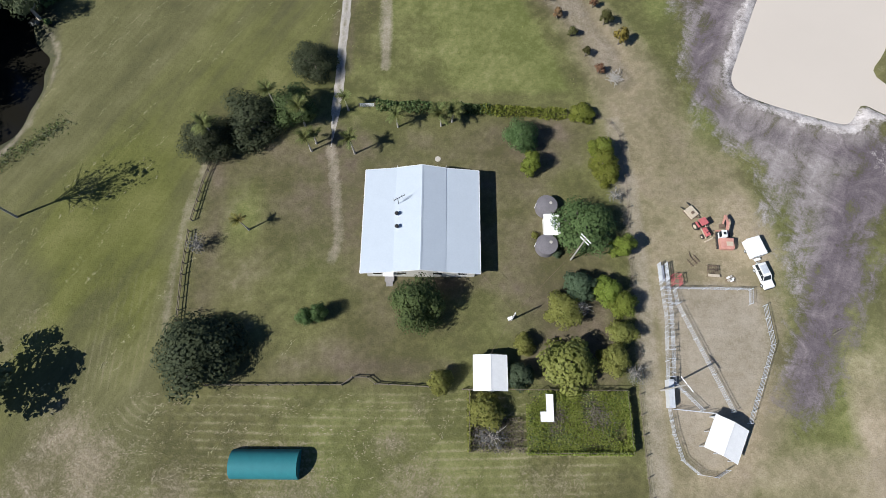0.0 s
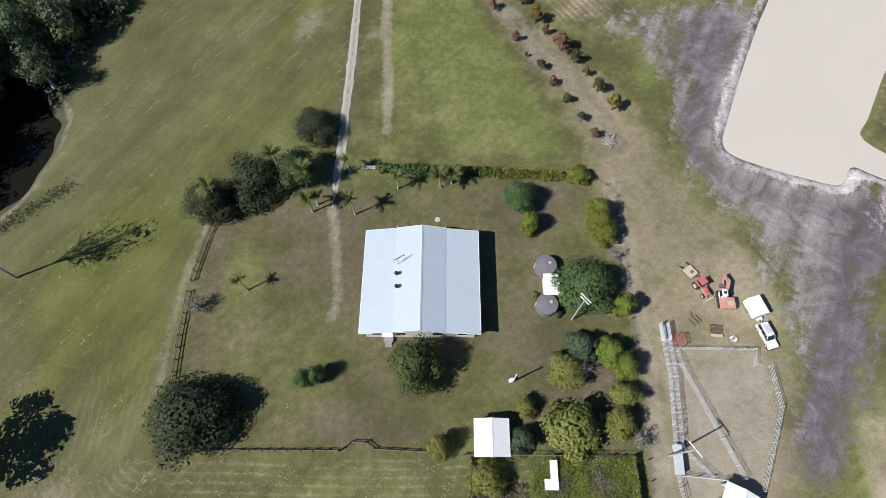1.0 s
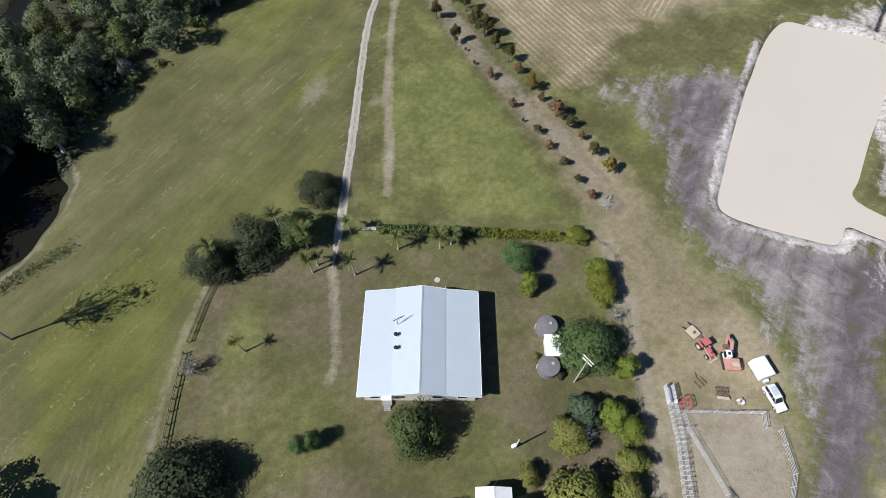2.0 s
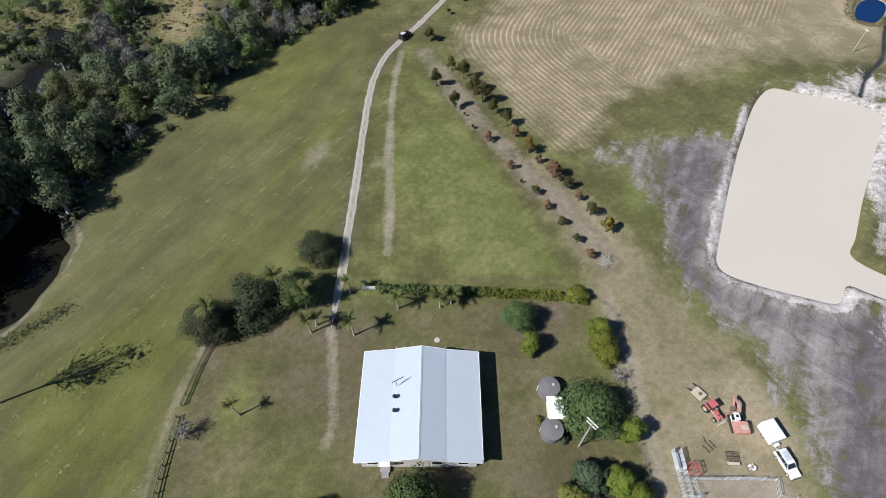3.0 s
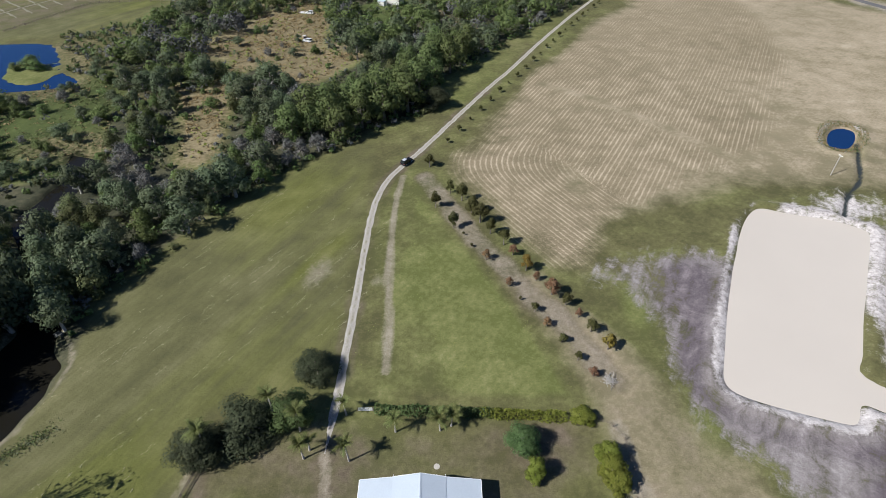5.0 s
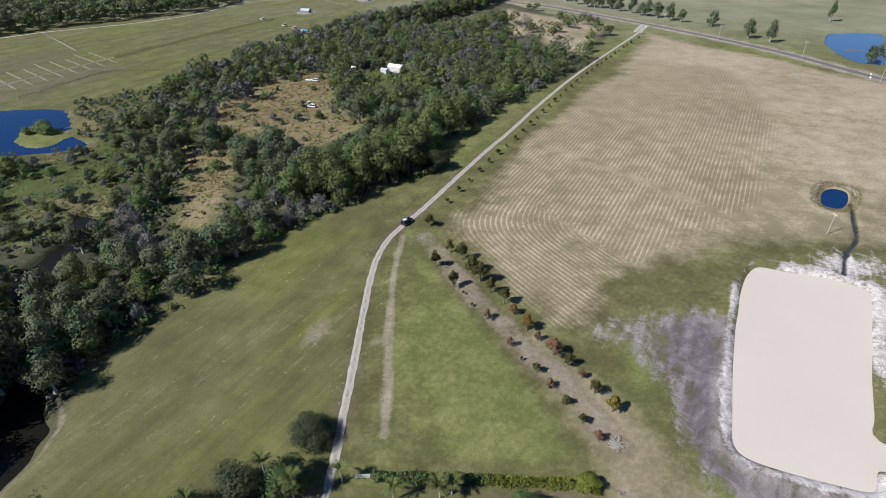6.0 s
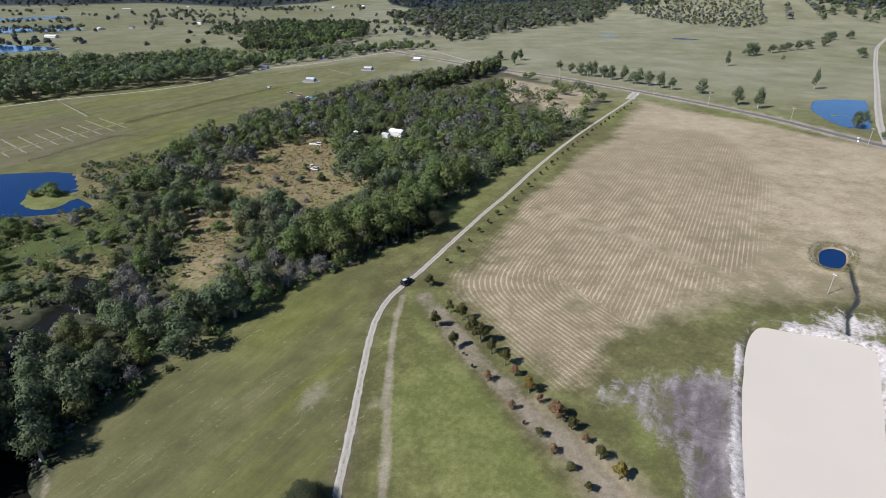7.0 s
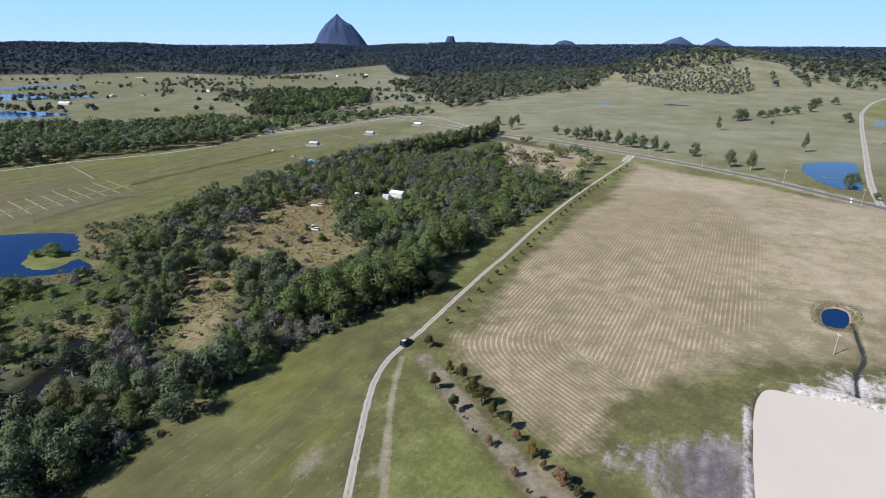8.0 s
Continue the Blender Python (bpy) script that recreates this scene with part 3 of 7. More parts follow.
mudf = calc(nt, "MULTIPLY_ADD", n_streak, 0.34, calc(nt, "MULTIPLY_ADD", swirl.outputs["Fac"], 0.36, calc(nt, "MULTIPLY_ADD", warp.outputs["Fac"], 0.20, calc(nt, "MULTIPLY", grain, 0.10))))
mudf = calc(nt, "MULTIPLY_ADD", calc(nt, "SUBTRACT", mudf, 0.5), 2.2, 0.48)
mudc = ramp(nt, mudf, [(0.26, (0.128, 0.111, 0.103)), (0.42, (0.196, 0.172, 0.161)), (0.58, (0.281, 0.251, 0.238)), (0.76, (0.412, 0.375, 0.360))])
siltc = ramp(nt, mudf, [(0.24, (0.078, 0.063, 0.070)), (0.44, (0.120, 0.100, 0.106)), (0.62, (0.185, 0.155, 0.158)), (0.80, (0.301, 0.259, 0.257))])
mudc = mix(nt, ragged(m_silt, 0.6, n_mid, 1.7), mudc, siltc)
crisp = calc(nt, "MULTIPLY_ADD", n_small, 0.5, calc(nt, "MULTIPLY", grain, 0.5))
sandc = ramp(nt, crisp, [(0.36, (0.24, 0.21, 0.195)), (0.50, (0.50, 0.455, 0.425)), (0.64, (0.70, 0.65, 0.62))])
# mown stubble in rows, bent round the headland
rows_at = ns.new("ShaderNodeAttribute")
rows_at.attribute_name = "mow"
swath = calc(nt, "SINE", calc(nt, "MULTIPLY_ADD", n_small, 2.2, calc(nt, "MULTIPLY", rows_at.outputs["Fac"], 2 * math.pi / 1.6)))
swath = calc(nt, "MULTIPLY_ADD", swath, 0.5, 0.5)
swath = calc(nt, "POWER", swath, 4.0)
ridge_n = calc(nt, "MULTIPLY", calc(nt, "SUBTRACT", calc(nt, "ADD", n_mid, calc(nt, "MULTIPLY", n_speck, 0.9)), 0.72), 1.7, 0, True)
rowf = calc(nt, "MULTIPLY_ADD", calc(nt, "SUBTRACT", mixed, 0.5), 1.1, calc(nt, "MULTIPLY_ADD", calc(nt, "MULTIPLY", swath, m_rows), ridge_n, calc(nt, "MULTIPLY_ADD", calc(nt, "SUBTRACT", n_speck, 0.5), 0.55, 0.36)))
stubc = ramp(nt, rowf, [(0.06, (0.178, 0.146, 0.088)), (0.36, (0.268, 0.218, 0.138)), (1.0, (0.500, 0.414, 0.292))])
# mown west paddock: yellow-green and brown streaks running north-east, and strewn hay
n_band = stretched(60, 0.12, 0.60, 0.22)
n_thread = stretched(62, 0.12, 1.5, 0.9)
westf = calc(nt, "MULTIPLY_ADD", n_band, 0.40, calc(nt, "MULTIPLY_ADD", n_mid, 0.26, calc(nt, "MULTIPLY_ADD", n_thread, 0.14, calc(nt, "MULTIPLY", grain, 0.20))))
westf = calc(nt, "MULTIPLY_ADD", calc(nt, "SUBTRACT", westf, 0.5), 1.9, 0.51)
dull = ramp(nt, westf, [(0.32, (0.087, 0.084, 0.038)), (0.5, (0.119, 0.115, 0.050)), (0.68, (0.166, 0.154, 0.077))])
keen = ramp(nt, westf, [(0.32, (0.081, 0.084, 0.027)), (0.5, (0.114, 0.121, 0.031)), (0.68, (0.161, 0.159, 0.052))])
westc = mix(nt, ragged(m_sward, 0.6, n_band, 2.0), dull, keen)
hayf = calc(nt, "MULTIPLY_ADD", warp.outputs["Fac"], 0.5, calc(nt, "MULTIPLY_ADD", swirl.outputs["Fac"], 0.36, calc(nt, "MULTIPLY", n_speck, 0.14)))
hayc = ramp(nt, hayf, [(0.38, (0.140, 0.118, 0.074)), (0.52, (0.225, 0.188, 0.125)), (0.66, (0.350, 0.302, 0.220))])
col = mix(nt, ragged(m_lush, 0.5, n_mid), grass, lushc)
col = mix(nt, calc(nt, "MULTIPLY", m_west, 0.88), col, westc)
col = mix(nt, ragged(m_past, 0.4, n_big, 1.0), col, ramp(nt, mixed, [(0.3, (0.150, 0.148, 0.088)), (0.5, (0.222, 0.214, 0.138)), (0.7, (0.310, 0.286, 0.198))]))
col = mix(nt, ragged(m_tan, 0.32, n_mid), col, tanc)
col = mix(nt, ragged(m_hay, 1.1, hayf, 1.8), col, hayc)
windrow = calc(nt, "MULTIPLY", calc(nt, "MULTIPLY", swath, m_wind), calc(nt, "MULTIPLY_ADD", calc(nt, "SUBTRACT", calc(nt, "MULTIPLY_ADD", n_mid, 0.6, calc(nt, "MULTIPLY", warp.outputs["Fac"], 0.6)), 0.58), 6.0, 0.15, True))
col = mix(nt, windrow, col, (0.320, 0.276, 0.180))
col = mix(nt, ragged(m_brown, 0.9, n_mid), col, brownc)
col = mix(nt, ragged(m_stub, 0.5, n_mid), col, stubc)
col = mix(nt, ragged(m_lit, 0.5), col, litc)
greenc = ramp(nt, mixed, [(0.3, (0.048, 0.064, 0.020)), (0.5, (0.088, 0.110, 0.034)), (0.7, (0.142, 0.158, 0.062))])
col = mix(nt, ragged(m_wet, 0.8), col, greenc)
col = mix(nt, ragged(m_gard, 0.6), col, greenc)
col = mix(nt, ragged(m_gold, 0.9), col, ramp(nt, mixed, [(0.3, (0.150, 0.122, 0.064)), (0.5, (0.245, 0.200, 0.112)), (0.7, (0.335, 0.280, 0.175))]))
col = mix(nt, ragged(m_mud, 1.1, mudf, 1.9), col, mudc)
col = mix(nt, ragged(m_dirt, 0.8, crisp2), col, dirtc)
col = mix(nt, ragged(m_sand, 0.9, mudf, 2.4), col, sandc)
# far forest floor: haze put into a dark cool grey; stream bed shares it
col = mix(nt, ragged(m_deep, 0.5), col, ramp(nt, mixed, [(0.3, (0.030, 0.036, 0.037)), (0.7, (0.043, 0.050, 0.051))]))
ln.new(col, b.inputs["Base Color"])
b.inputs["Roughness"].default_value, b.inputs["Specular IOR Level"].default_value = 0.95, 0.15
bump(nt, calc(nt, "MULTIPLY_ADD", n_fine, 0.4, n_small), b, 0.6, 0.25)
ground_me.materials.append(G)
ground = tagged(new("ground", ground_me), "mown olive-green paddocks, bare mud and dry stubble fields", "ground", "", "structure")

GRAVEL, nt, b, ns, ln = nodes("pale_gravel")
v = ns.new("ShaderNodeTexCoord").outputs["Object"]
g1, g2 = noise_node(nt, 0.5, 5, 0.6, v), noise_node(nt, 6.0, 3, 0.6, v)
mid_at = ns.new("ShaderNodeAttribute")
mid_at.attribute_name = "crown"
stone = ramp(nt, calc(nt, "MULTIPLY_ADD", g2, 0.5, calc(nt, "MULTIPLY", g1, 0.5)), [(0.34, (0.27, 0.245, 0.205)), (0.5, (0.40, 0.37, 0.325)), (0.66, (0.52, 0.49, 0.44))])
tufty = calc(nt, "MULTIPLY", mid_at.outputs["Fac"], calc(nt, "MULTIPLY_ADD", calc(nt, "SUBTRACT", g1, 0.42), 4.0, 0.1, True))
ln.new(mix(nt, tufty, stone, (0.19, 0.165, 0.10)), b.inputs["Base Color"])
b.inputs["Roughness"].default_value, b.inputs["Specular IOR Level"].default_value = 0.95, 0.15
bump(nt, g2, b, 0.5, 0.03)
ASPHALT = surf("asphalt", (0.085, 0.080, 0.078), (0.15, 0.142, 0.135), 0.4, 0.9, 0, 0.4, 10)


def ribbon(name, line, w, lift, mat, label, ragged_edge=0.0, kind="road"):
    """A road laid on the ground, its edges a little uneven."""
    line = np.array(line)
    seg = np.hypot(*np.diff(line, axis=0).T)
    s = np.concatenate([[0], np.cumsum(seg)])
    n = max(int(s[-1] / 1.5), 2) if s[-1] < 900 else int(s[-1] / 5)
    u = np.linspace(0, s[-1], n)
    p = np.stack([np.interp(u, s, line[:, 0]), np.interp(u, s, line[:, 1])], -1)
    t = np.gradient(p, axis=0)
    t /= np.hypot(t[:, 0], t[:, 1])[:, None]
    nr = np.stack([-t[:, 1], t[:, 0]], -1)
    r = np.random.default_rng(len(name) + n)
    off = np.array([-1.0, -0.5, 0, 0.5, 1.0]) * w / 2
    fade = np.clip((s[-1] - u) / 9.0, 0.12, 1.0)[:, None] if kind == "driveway" and s[-1] > 100 else 1.0
    jit = r.normal(0, ragged_edge, (n, 5)) * np.array([1, 0, 0, 0, 1])
    P = p[:, None, :] + nr[:, None, :] * (off[None, :] * fade + jit)[:, :, None]
    z = np.array([ground_z(*q) for q in P.reshape(-1, 2)]).reshape(P.shape[:2]) + lift
    z[:, [0, 4]] -= lift + 0.05
    vs = np.concatenate([P, z[..., None]], -1).reshape(-1, 3)
    fs = [(i * 5 + j, (i + 1) * 5 + j, (i + 1) * 5 + j + 1, i * 5 + j + 1) for i in range(n - 1) for j in range(4)]
    fs = [f[::-1] for f in fs]
    me = mesh_of(name, vs, fs, mat, True)
    me.attributes.new("crown", "FLOAT", "POINT").data.foreach_set("value", np.tile((0.7, 0.0, 1.0, 0.0, 0.7), n).astype(np.float32))
    return tagged(new(name, me), label, kind, "", "structure")


ribbon("driveway", DRIVE, 2.5, 0.05, GRAVEL, "pale worn gravel driveway across the paddock", 0.16, "driveway")
ribbon("road", HIGHWAY, 6.5, 0.3, ASPHALT, "narrow grey sealed country road", 0.1)
ribbon("field_track", FIELD_TRACK, 3.2, 0.1, GRAVEL, "pale gravel track between the tree belt and green field", 0.25, "track")
ribbon("east_road", EAST_ROAD, 5.5, 0.1, GRAVEL, "pale gravel side road winding to the hills", 0.25)
ribbon("drive_mouth", np.array([(160, 469), (166, 482), (176, 500)]), 9.0, 0.08, GRAVEL, "widened gravel mouth of the driveway at the road", 0.3, "driveway")


def water_mat(name, c, rough, spec=0.5, ripple=0.12, scale=0.6):
    m, nt, b, ns, ln = nodes(name)
    v = ns.new("ShaderNodeTexCoord").outputs["Object"]
    n1, n2 = noise_node(nt, 0.03, 3, 0.5, v), noise_node(nt, scale, 3, 0.5, v)
    ln.new(mix(nt, n1, tuple(x * 0.92 for x in c), tuple(min(x * 1.06, 1) for x in c)), b.inputs["Base Color"])
    b.inputs["Roughness"].default_value, b.inputs["Specular IOR Level"].default_value = rough, spec
    b.inputs["IOR"].default_value = 1.33
    bump(nt, n2, b, ripple, 0.03)
    return m


MILKY = water_mat("milky_water", (0.545, 0.487, 0.418), 0.5, 0.12, 0.03)
BLUE = water_mat("blue_water", (0.008, 0.030, 0.100), 0.14, 0.22)
PEAT = water_mat("dark_creek_water", (0.012, 0.011, 0.008), 0.10, 0.25)


def water(name, pts, z, mat, label, category):
    bm = B()
    slab(bm, [tuple(p) for p in pts], z - 0.3, z)
    ob = part(name, bm, mat, None)
    return tagged(ob, label, category, "", "structure")


def grown(pts, d):
    pts = np.array(pts)
    a = 0.5 * np.sum(pts[:, 0] * np.roll(pts[:, 1], -1) - np.roll(pts[:, 0], -1) * pts[:, 1])
    t = np.roll(pts, -1, 0) - np.roll(pts, 1, 0)
    n = np.stack([t[:, 1], -t[:, 0]], -1) / np.hypot(t[:, 0], t[:, 1])[:, None] * (1 if a > 0 else -1)
    out = pts + n * d
    return out if a > 0 else out[::-1]


water("pond_water", grown(POND, 0.4), -0.35, MILKY, "still milky cream-coloured water of a new earth pond", "pond")
water("dam_water", grown(DAM, -0.7), -0.5, BLUE, "small round dam of dark blue water", "dam")
water("lake_water", grown(LAKE, 0.6), -0.6, BLUE, "deep blue lake with a grassy islet", "lake")
water("creek_water", np.vstack([CREEK + np.outer(7.0 + 4.2 * step(CREEK[:, 1], 88, 74), (1, -0.3)), (CREEK - np.outer(7.0 + 4.2 * step(CREEK[:, 1], 88, 74), (1, -0.3)))[::-1]]), -1.15, PEAT, "dark brown creek water in tree shade", "creek")
water("roadside_pond_water", curve_pts([(288, 425), (298, 442), (310, 458), (322, 462), (337, 465), (352, 458), (340, 437), (325, 414), (308, 390), (294, 368), (286, 369), (279, 374), (279, 387), (281, 400)], True)[::-1], 0.12, BLUE, "blue reedy pond beside the country road", "pond")
for c in ((407, 959, 34, 26), (585, 700, 34, 22), (468, 556, 15, 9), (290, 1000, 16, 10)):
    water("far_dam_water", [(c[0] + c[2] * math.cos(a), c[1] + c[3] * math.sin(a)) for a in np.linspace(0, 6.28, 24, endpoint=False)], 0.15, BLUE, "blue farm dam in an open field", "dam")
for q in (((-1250, 1330), (-1000, 1420), (-980, 1540), (-1300, 1620)), ((-900, 1060), (-735, 1130), (-735, 1180), (-980, 1230)), ((-680, 760), (-577, 815), (-570, 850), (-740, 900))):
    water("far_lake_water", curve_pts(q, True), 0.2, BLUE, "long shallow blue lake beyond the tree belt", "lake")

# ---- trees ----
BARK = surf("grey_bark", (0.10, 0.085, 0.07), (0.22, 0.19, 0.16), 3, 0.95, 0, 0.6, 12)
PALEBARK = surf("pale_gum_bark", (0.30, 0.27, 0.23), (0.52, 0.48, 0.43), 2, 0.85, 0, 0.4, 10)
LEAF = {
    "dark": leaf("dark_leaves", (0.030, 0.037, 0.019), (0.063, 0.074, 0.038), (0.139, 0.150, 0.084)),
    "green": leaf("green_leaves", (0.044, 0.068, 0.023), (0.096, 0.140, 0.049), (0.184, 0.242, 0.098)),
    "blue": leaf("grey_green_leaves", (0.040, 0.058, 0.032), (0.080, 0.108, 0.060), (0.140, 0.170, 0.100)),
    "lime": leaf("yellow_green_leaves", (0.080, 0.100, 0.014), (0.170, 0.200, 0.034), (0.280, 0.300, 0.080)),
    "olive": leaf("olive_leaves", (0.095, 0.105, 0.024), (0.210, 0.220, 0.056), (0.340, 0.340, 0.120)),
    "gum": leaf("gum_leaves", (0.053, 0.068, 0.032), (0.119, 0.145, 0.077), (0.212, 0.244, 0.148)),
    "stand": leaf("bright_gum_leaves", (0.057, 0.076, 0.024), (0.122, 0.156, 0.054), (0.211, 0.247, 0.108)),
    "wattle": leaf("wattle_leaves", (0.057, 0.076, 0.023), (0.126, 0.165, 0.055), (0.223, 0.269, 0.103)),
    "grey": leaf("grey_leaves", (0.070, 0.070, 0.061), (0.133, 0.132, 0.120), (0.228, 0.224, 0.208), 0.1),
    "red": leaf("red_leaves", (0.110, 0.062, 0.034), (0.205, 0.120, 0.066), (0.300, 0.195, 0.115)),
    "gold": leaf("golden_leaves", (0.110, 0.080, 0.016), (0.205, 0.155, 0.036), (0.300, 0.240, 0.080)),
    "fresh": leaf("fresh_wattle_leaves", (0.060, 0.069, 0.025), (0.130, 0.145, 0.061), (0.217, 0.230, 0.113)),
    "orchard": leaf("olive_brown_leaves", (0.040, 0.042, 0.014), (0.088, 0.088, 0.031), (0.150, 0.142, 0.056)),
    "brush": leaf("dry_brown_twigs", (0.070, 0.058, 0.045), (0.135, 0.112, 0.086), (0.205, 0.175, 0.138), 0.1),
    "vine": leaf("bright_vine_leaves", (0.086, 0.115, 0.017), (0.180, 0.222, 0.042), (0.288, 0.326, 0.098)),
    # far and edge: blue in the leaf colour stands in for aerial haze
    "far": leaf("hazed_distant_leaves", (0.034, 0.052, 0.074), (0.043, 0.061, 0.087), (0.053, 0.073, 0.099), 0.1),
    "edge": leaf("hazed_edge_leaves", (0.040, 0.053, 0.058), (0.058, 0.072, 0.078), (0.083, 0.097, 0.101), 0.1),
    "wisp": leaf("pale_cut_straw", (0.26, 0.23, 0.14), (0.38, 0.34, 0.22), (0.50, 0.45, 0.32), 0.1),
    "straw": leaf("straw_tussocks", (0.175, 0.125, 0.055), (0.290, 0.222, 0.108), (0.390, 0.315, 0.180)),
}


def leaf_cloud(r, n, size, lobes, flat=0.75, inner=0.22, tri=False, up=0.3, wild=0.34):
    """Leaf clumps on and within a set of lobes (centre, radius): vertices, faces, and normals that follow the rounded lobes."""
    lob = np.array([(*c, q) for c, q in lobes])
    w = lob[:, 3] ** 2
    k = r.choice(len(lob), n, p=w / w.sum())
    u = r.normal(size=(n, 3))
    u[:, 2] += 0.25
    u /= np.linalg.norm(u, axis=1)[:, None]
    deep = r.random(n) < inner
    rad = np.where(deep, r.uniform(0.35, 0.75, n), r.uniform(0.80, 1.14, n))
    c = lob[k, :3] + u * (lob[k, 3] * rad)[:, None] * np.array([1, 1, flat])
    # clumps buried in a neighbouring lobe are left out
    away = np.linalg.norm((c[:, None, :] - lob[None, :, :3]) / np.array([1, 1, flat]), axis=2) / lob[None, :, 3]
    away[np.arange(n), k] = 9.0
    keep = deep | (away.min(1) > 0.74)
    c, u, deep = c[keep], u[keep], deep[keep]
    n = len(c)
    nrm = u + (0, 0, up) + r.normal(0, wild, (n, 3))
    nrm /= np.linalg.norm(nrm, axis=1)[:, None]
    a = np.cross(nrm, r.normal(size=(n, 3)))
    a /= np.linalg.norm(a, axis=1)[:, None]
    bb = np.cross(nrm, a)
    s = size * (r.uniform(0.55, 1.35, n) * np.where(deep, 1.6, 1.0))[:, None]
    mid = (lob[:, :3] * w[:, None]).sum(0) / w.sum()
    out = c - mid
    out /= np.linalg.norm(out, axis=1)[:, None] + 1e-6
    soft = 0.55 * u + 0.45 * out + 0.55 * nrm
    soft /= np.linalg.norm(soft, axis=1)[:, None]
    if tri:
        s = s * 1.3
        return np.stack([c - a * s, c + a * s * 0.6 - bb * s * 0.7, c + a * s * 0.6 + bb * s * 0.7], 1).reshape(-1, 3), np.arange(3 * n).reshape(-1, 3), np.repeat(soft, 3, 0)
    v = np.stack([c - a * s, c - bb * s * 0.62 + nrm * s * 0.18, c + a * s, c + bb * s * 0.62 + nrm * s * 0.18], 1).reshape(-1, 3)
    return v, np.arange(4 * n).reshape(-1, 4), np.repeat(soft, 4, 0)


def tube(r, path, rads, n=6):
    """A bent tapering tube as vertices and faces."""
    path = np.array(path, float)
    vs, fs = [], []
    for i, p in enumerate(path):
        d = path[min(i + 1, len(path) - 1)] - path[max(i - 1, 0)]
        d /= np.linalg.norm(d)
        a = np.cross(d, (0.3, 1, 0.1)); a /= np.linalg.norm(a)
        bb = np.cross(d, a)
        vs += [p + rads[i] * (a * math.cos(t) + bb * math.sin(t)) for t in np.arange(n) * 2 * math.pi / n]
    for i in range(len(path) - 1):
        fs += [(i * n + j, i * n + (j + 1) % n, (i + 1) * n + (j + 1) % n, (i + 1) * n + j) for j in range(n)]
    return vs, fs


def join(bits):
    vs, fs, o = [], [], 0
    for v, f in bits:
        vs += [tuple(x) for x in v]
        fs += [tuple(int(i) + o for i in q) for q in f]
        o += len(v)
    return vs, fs


def tree_meshes(kind, seed, lean=0.05, tall=1.0, n_lobes=9, n_leaf=1500, size=0.09, flat=0.8, spread=1.0, low=0.35, bare=False, lobe=0.42, stem=0.0, limbs=True):
    """A tree about 1 m in crown radius and 2 m tall; scaled where it is planted."""
    r = np.random.default_rng(seed)
    lobes = [((r.uniform(-.12, .12), r.uniform(-.12, .12), 2 * tall - 0.55), 0.5)]
    for i in range(n_lobes):
        a, q = i * 2.4 + r.uniform(-.4, .4), math.sqrt((i + 0.5) / n_lobes) * 0.68 * spread
        z = tall * (2 * low + (2 - 2 * low) * r.uniform(0.15, 0.68)) - 0.35 * q
        lobes.append(((q * math.cos(a), q * math.sin(a), z), lobe * r.uniform(0.7, 1.15)))
    bits = []
    top = np.array([lean * r.normal(), lean * r.normal(), 2 * tall * 0.72])
    tr = stem or (0.075 if tall < 1.3 else 0.06)
    bits.append(tube(r, [(0, 0, -0.03), (0.3 * top[0], 0.3 * top[1], 0.45 * tall), (0.7 * top[0], 0.7 * top[1], tall), top], [tr * 1.3, tr, tr * 0.7, tr * 0.3], 7))
    for c, q in lobes[1:] if limbs else ():
        c = np.array(c)
        s = np.array([0, 0, tall * r.uniform(0.45, 1.0)])
        m = (s + c) / 2 + np.array([0, 0, -0.08]) + r.normal(0, 0.05, 3)
        bits.append(tube(r, [s, m, c + (0, 0, 0.1)], [tr * 0.5, tr * 0.33, tr * 0.12], 5))
        if bare:
            for _ in range(5):
                e = c + r.normal(0, 0.24, 3) + (0, 0, 0.1)
                bits.append(tube(r, [m, (m + e) / 2 + r.normal(0, 0.04, 3), e], [tr * 0.25, tr * 0.16, tr * 0.05], 4))
    tv, tf = join(bits)
    lv, lf, ln_ = leaf_cloud(r, n_leaf, size, lobes, flat)
    return (mesh_of("trunk", tv, tf, PALEBARK if kind in ("gum", "grey") else BARK, True),
            mesh_of("crown", lv, [tuple(int(i) for i in q) for q in lf], LEAF[kind], normals=ln_))


SPECIES = {}


def species(key, kind, count, **kw):
    SPECIES[key] = [tree_meshes(kind, 100 + 17 * i + len(key) * 3 + ord(key[0]), **kw) for i in range(count)]


species("dense_dark", "dark", 3, n_leaf=11500, size=0.034, n_lobes=26, low=0.12, lobe=0.36)
species("dense_green", "green", 3, n_leaf=8500, size=0.039, n_lobes=24, low=0.12, lobe=0.37)
species("dense_blue", "blue", 2, n_leaf=3600, size=0.062, n_lobes=15, low=0.12, lobe=0.36)
species("lime", "lime", 4, n_leaf=3600, size=0.060, n_lobes=17, low=0.10, lobe=0.32)
species("olive", "olive", 4, n_leaf=3800, size=0.055, n_lobes=20, low=0.12, lobe=0.30)
species("twiggy", "grey", 2, n_leaf=700, size=0.05, n_lobes=12, low=0.1, bare=True)
species("sapling", "orchard", 3, n_leaf=760, size=0.09, n_lobes=7, low=0.36, lobe=0.38, limbs=False)
species("sapling_dark", "orchard", 3, n_leaf=900, size=0.09, n_lobes=7, low=0.36, lobe=0.38, limbs=False)
species("sapling_gold", "gold", 2, n_leaf=520, size=0.11, n_lobes=7, low=0.36, lobe=0.38, limbs=False)
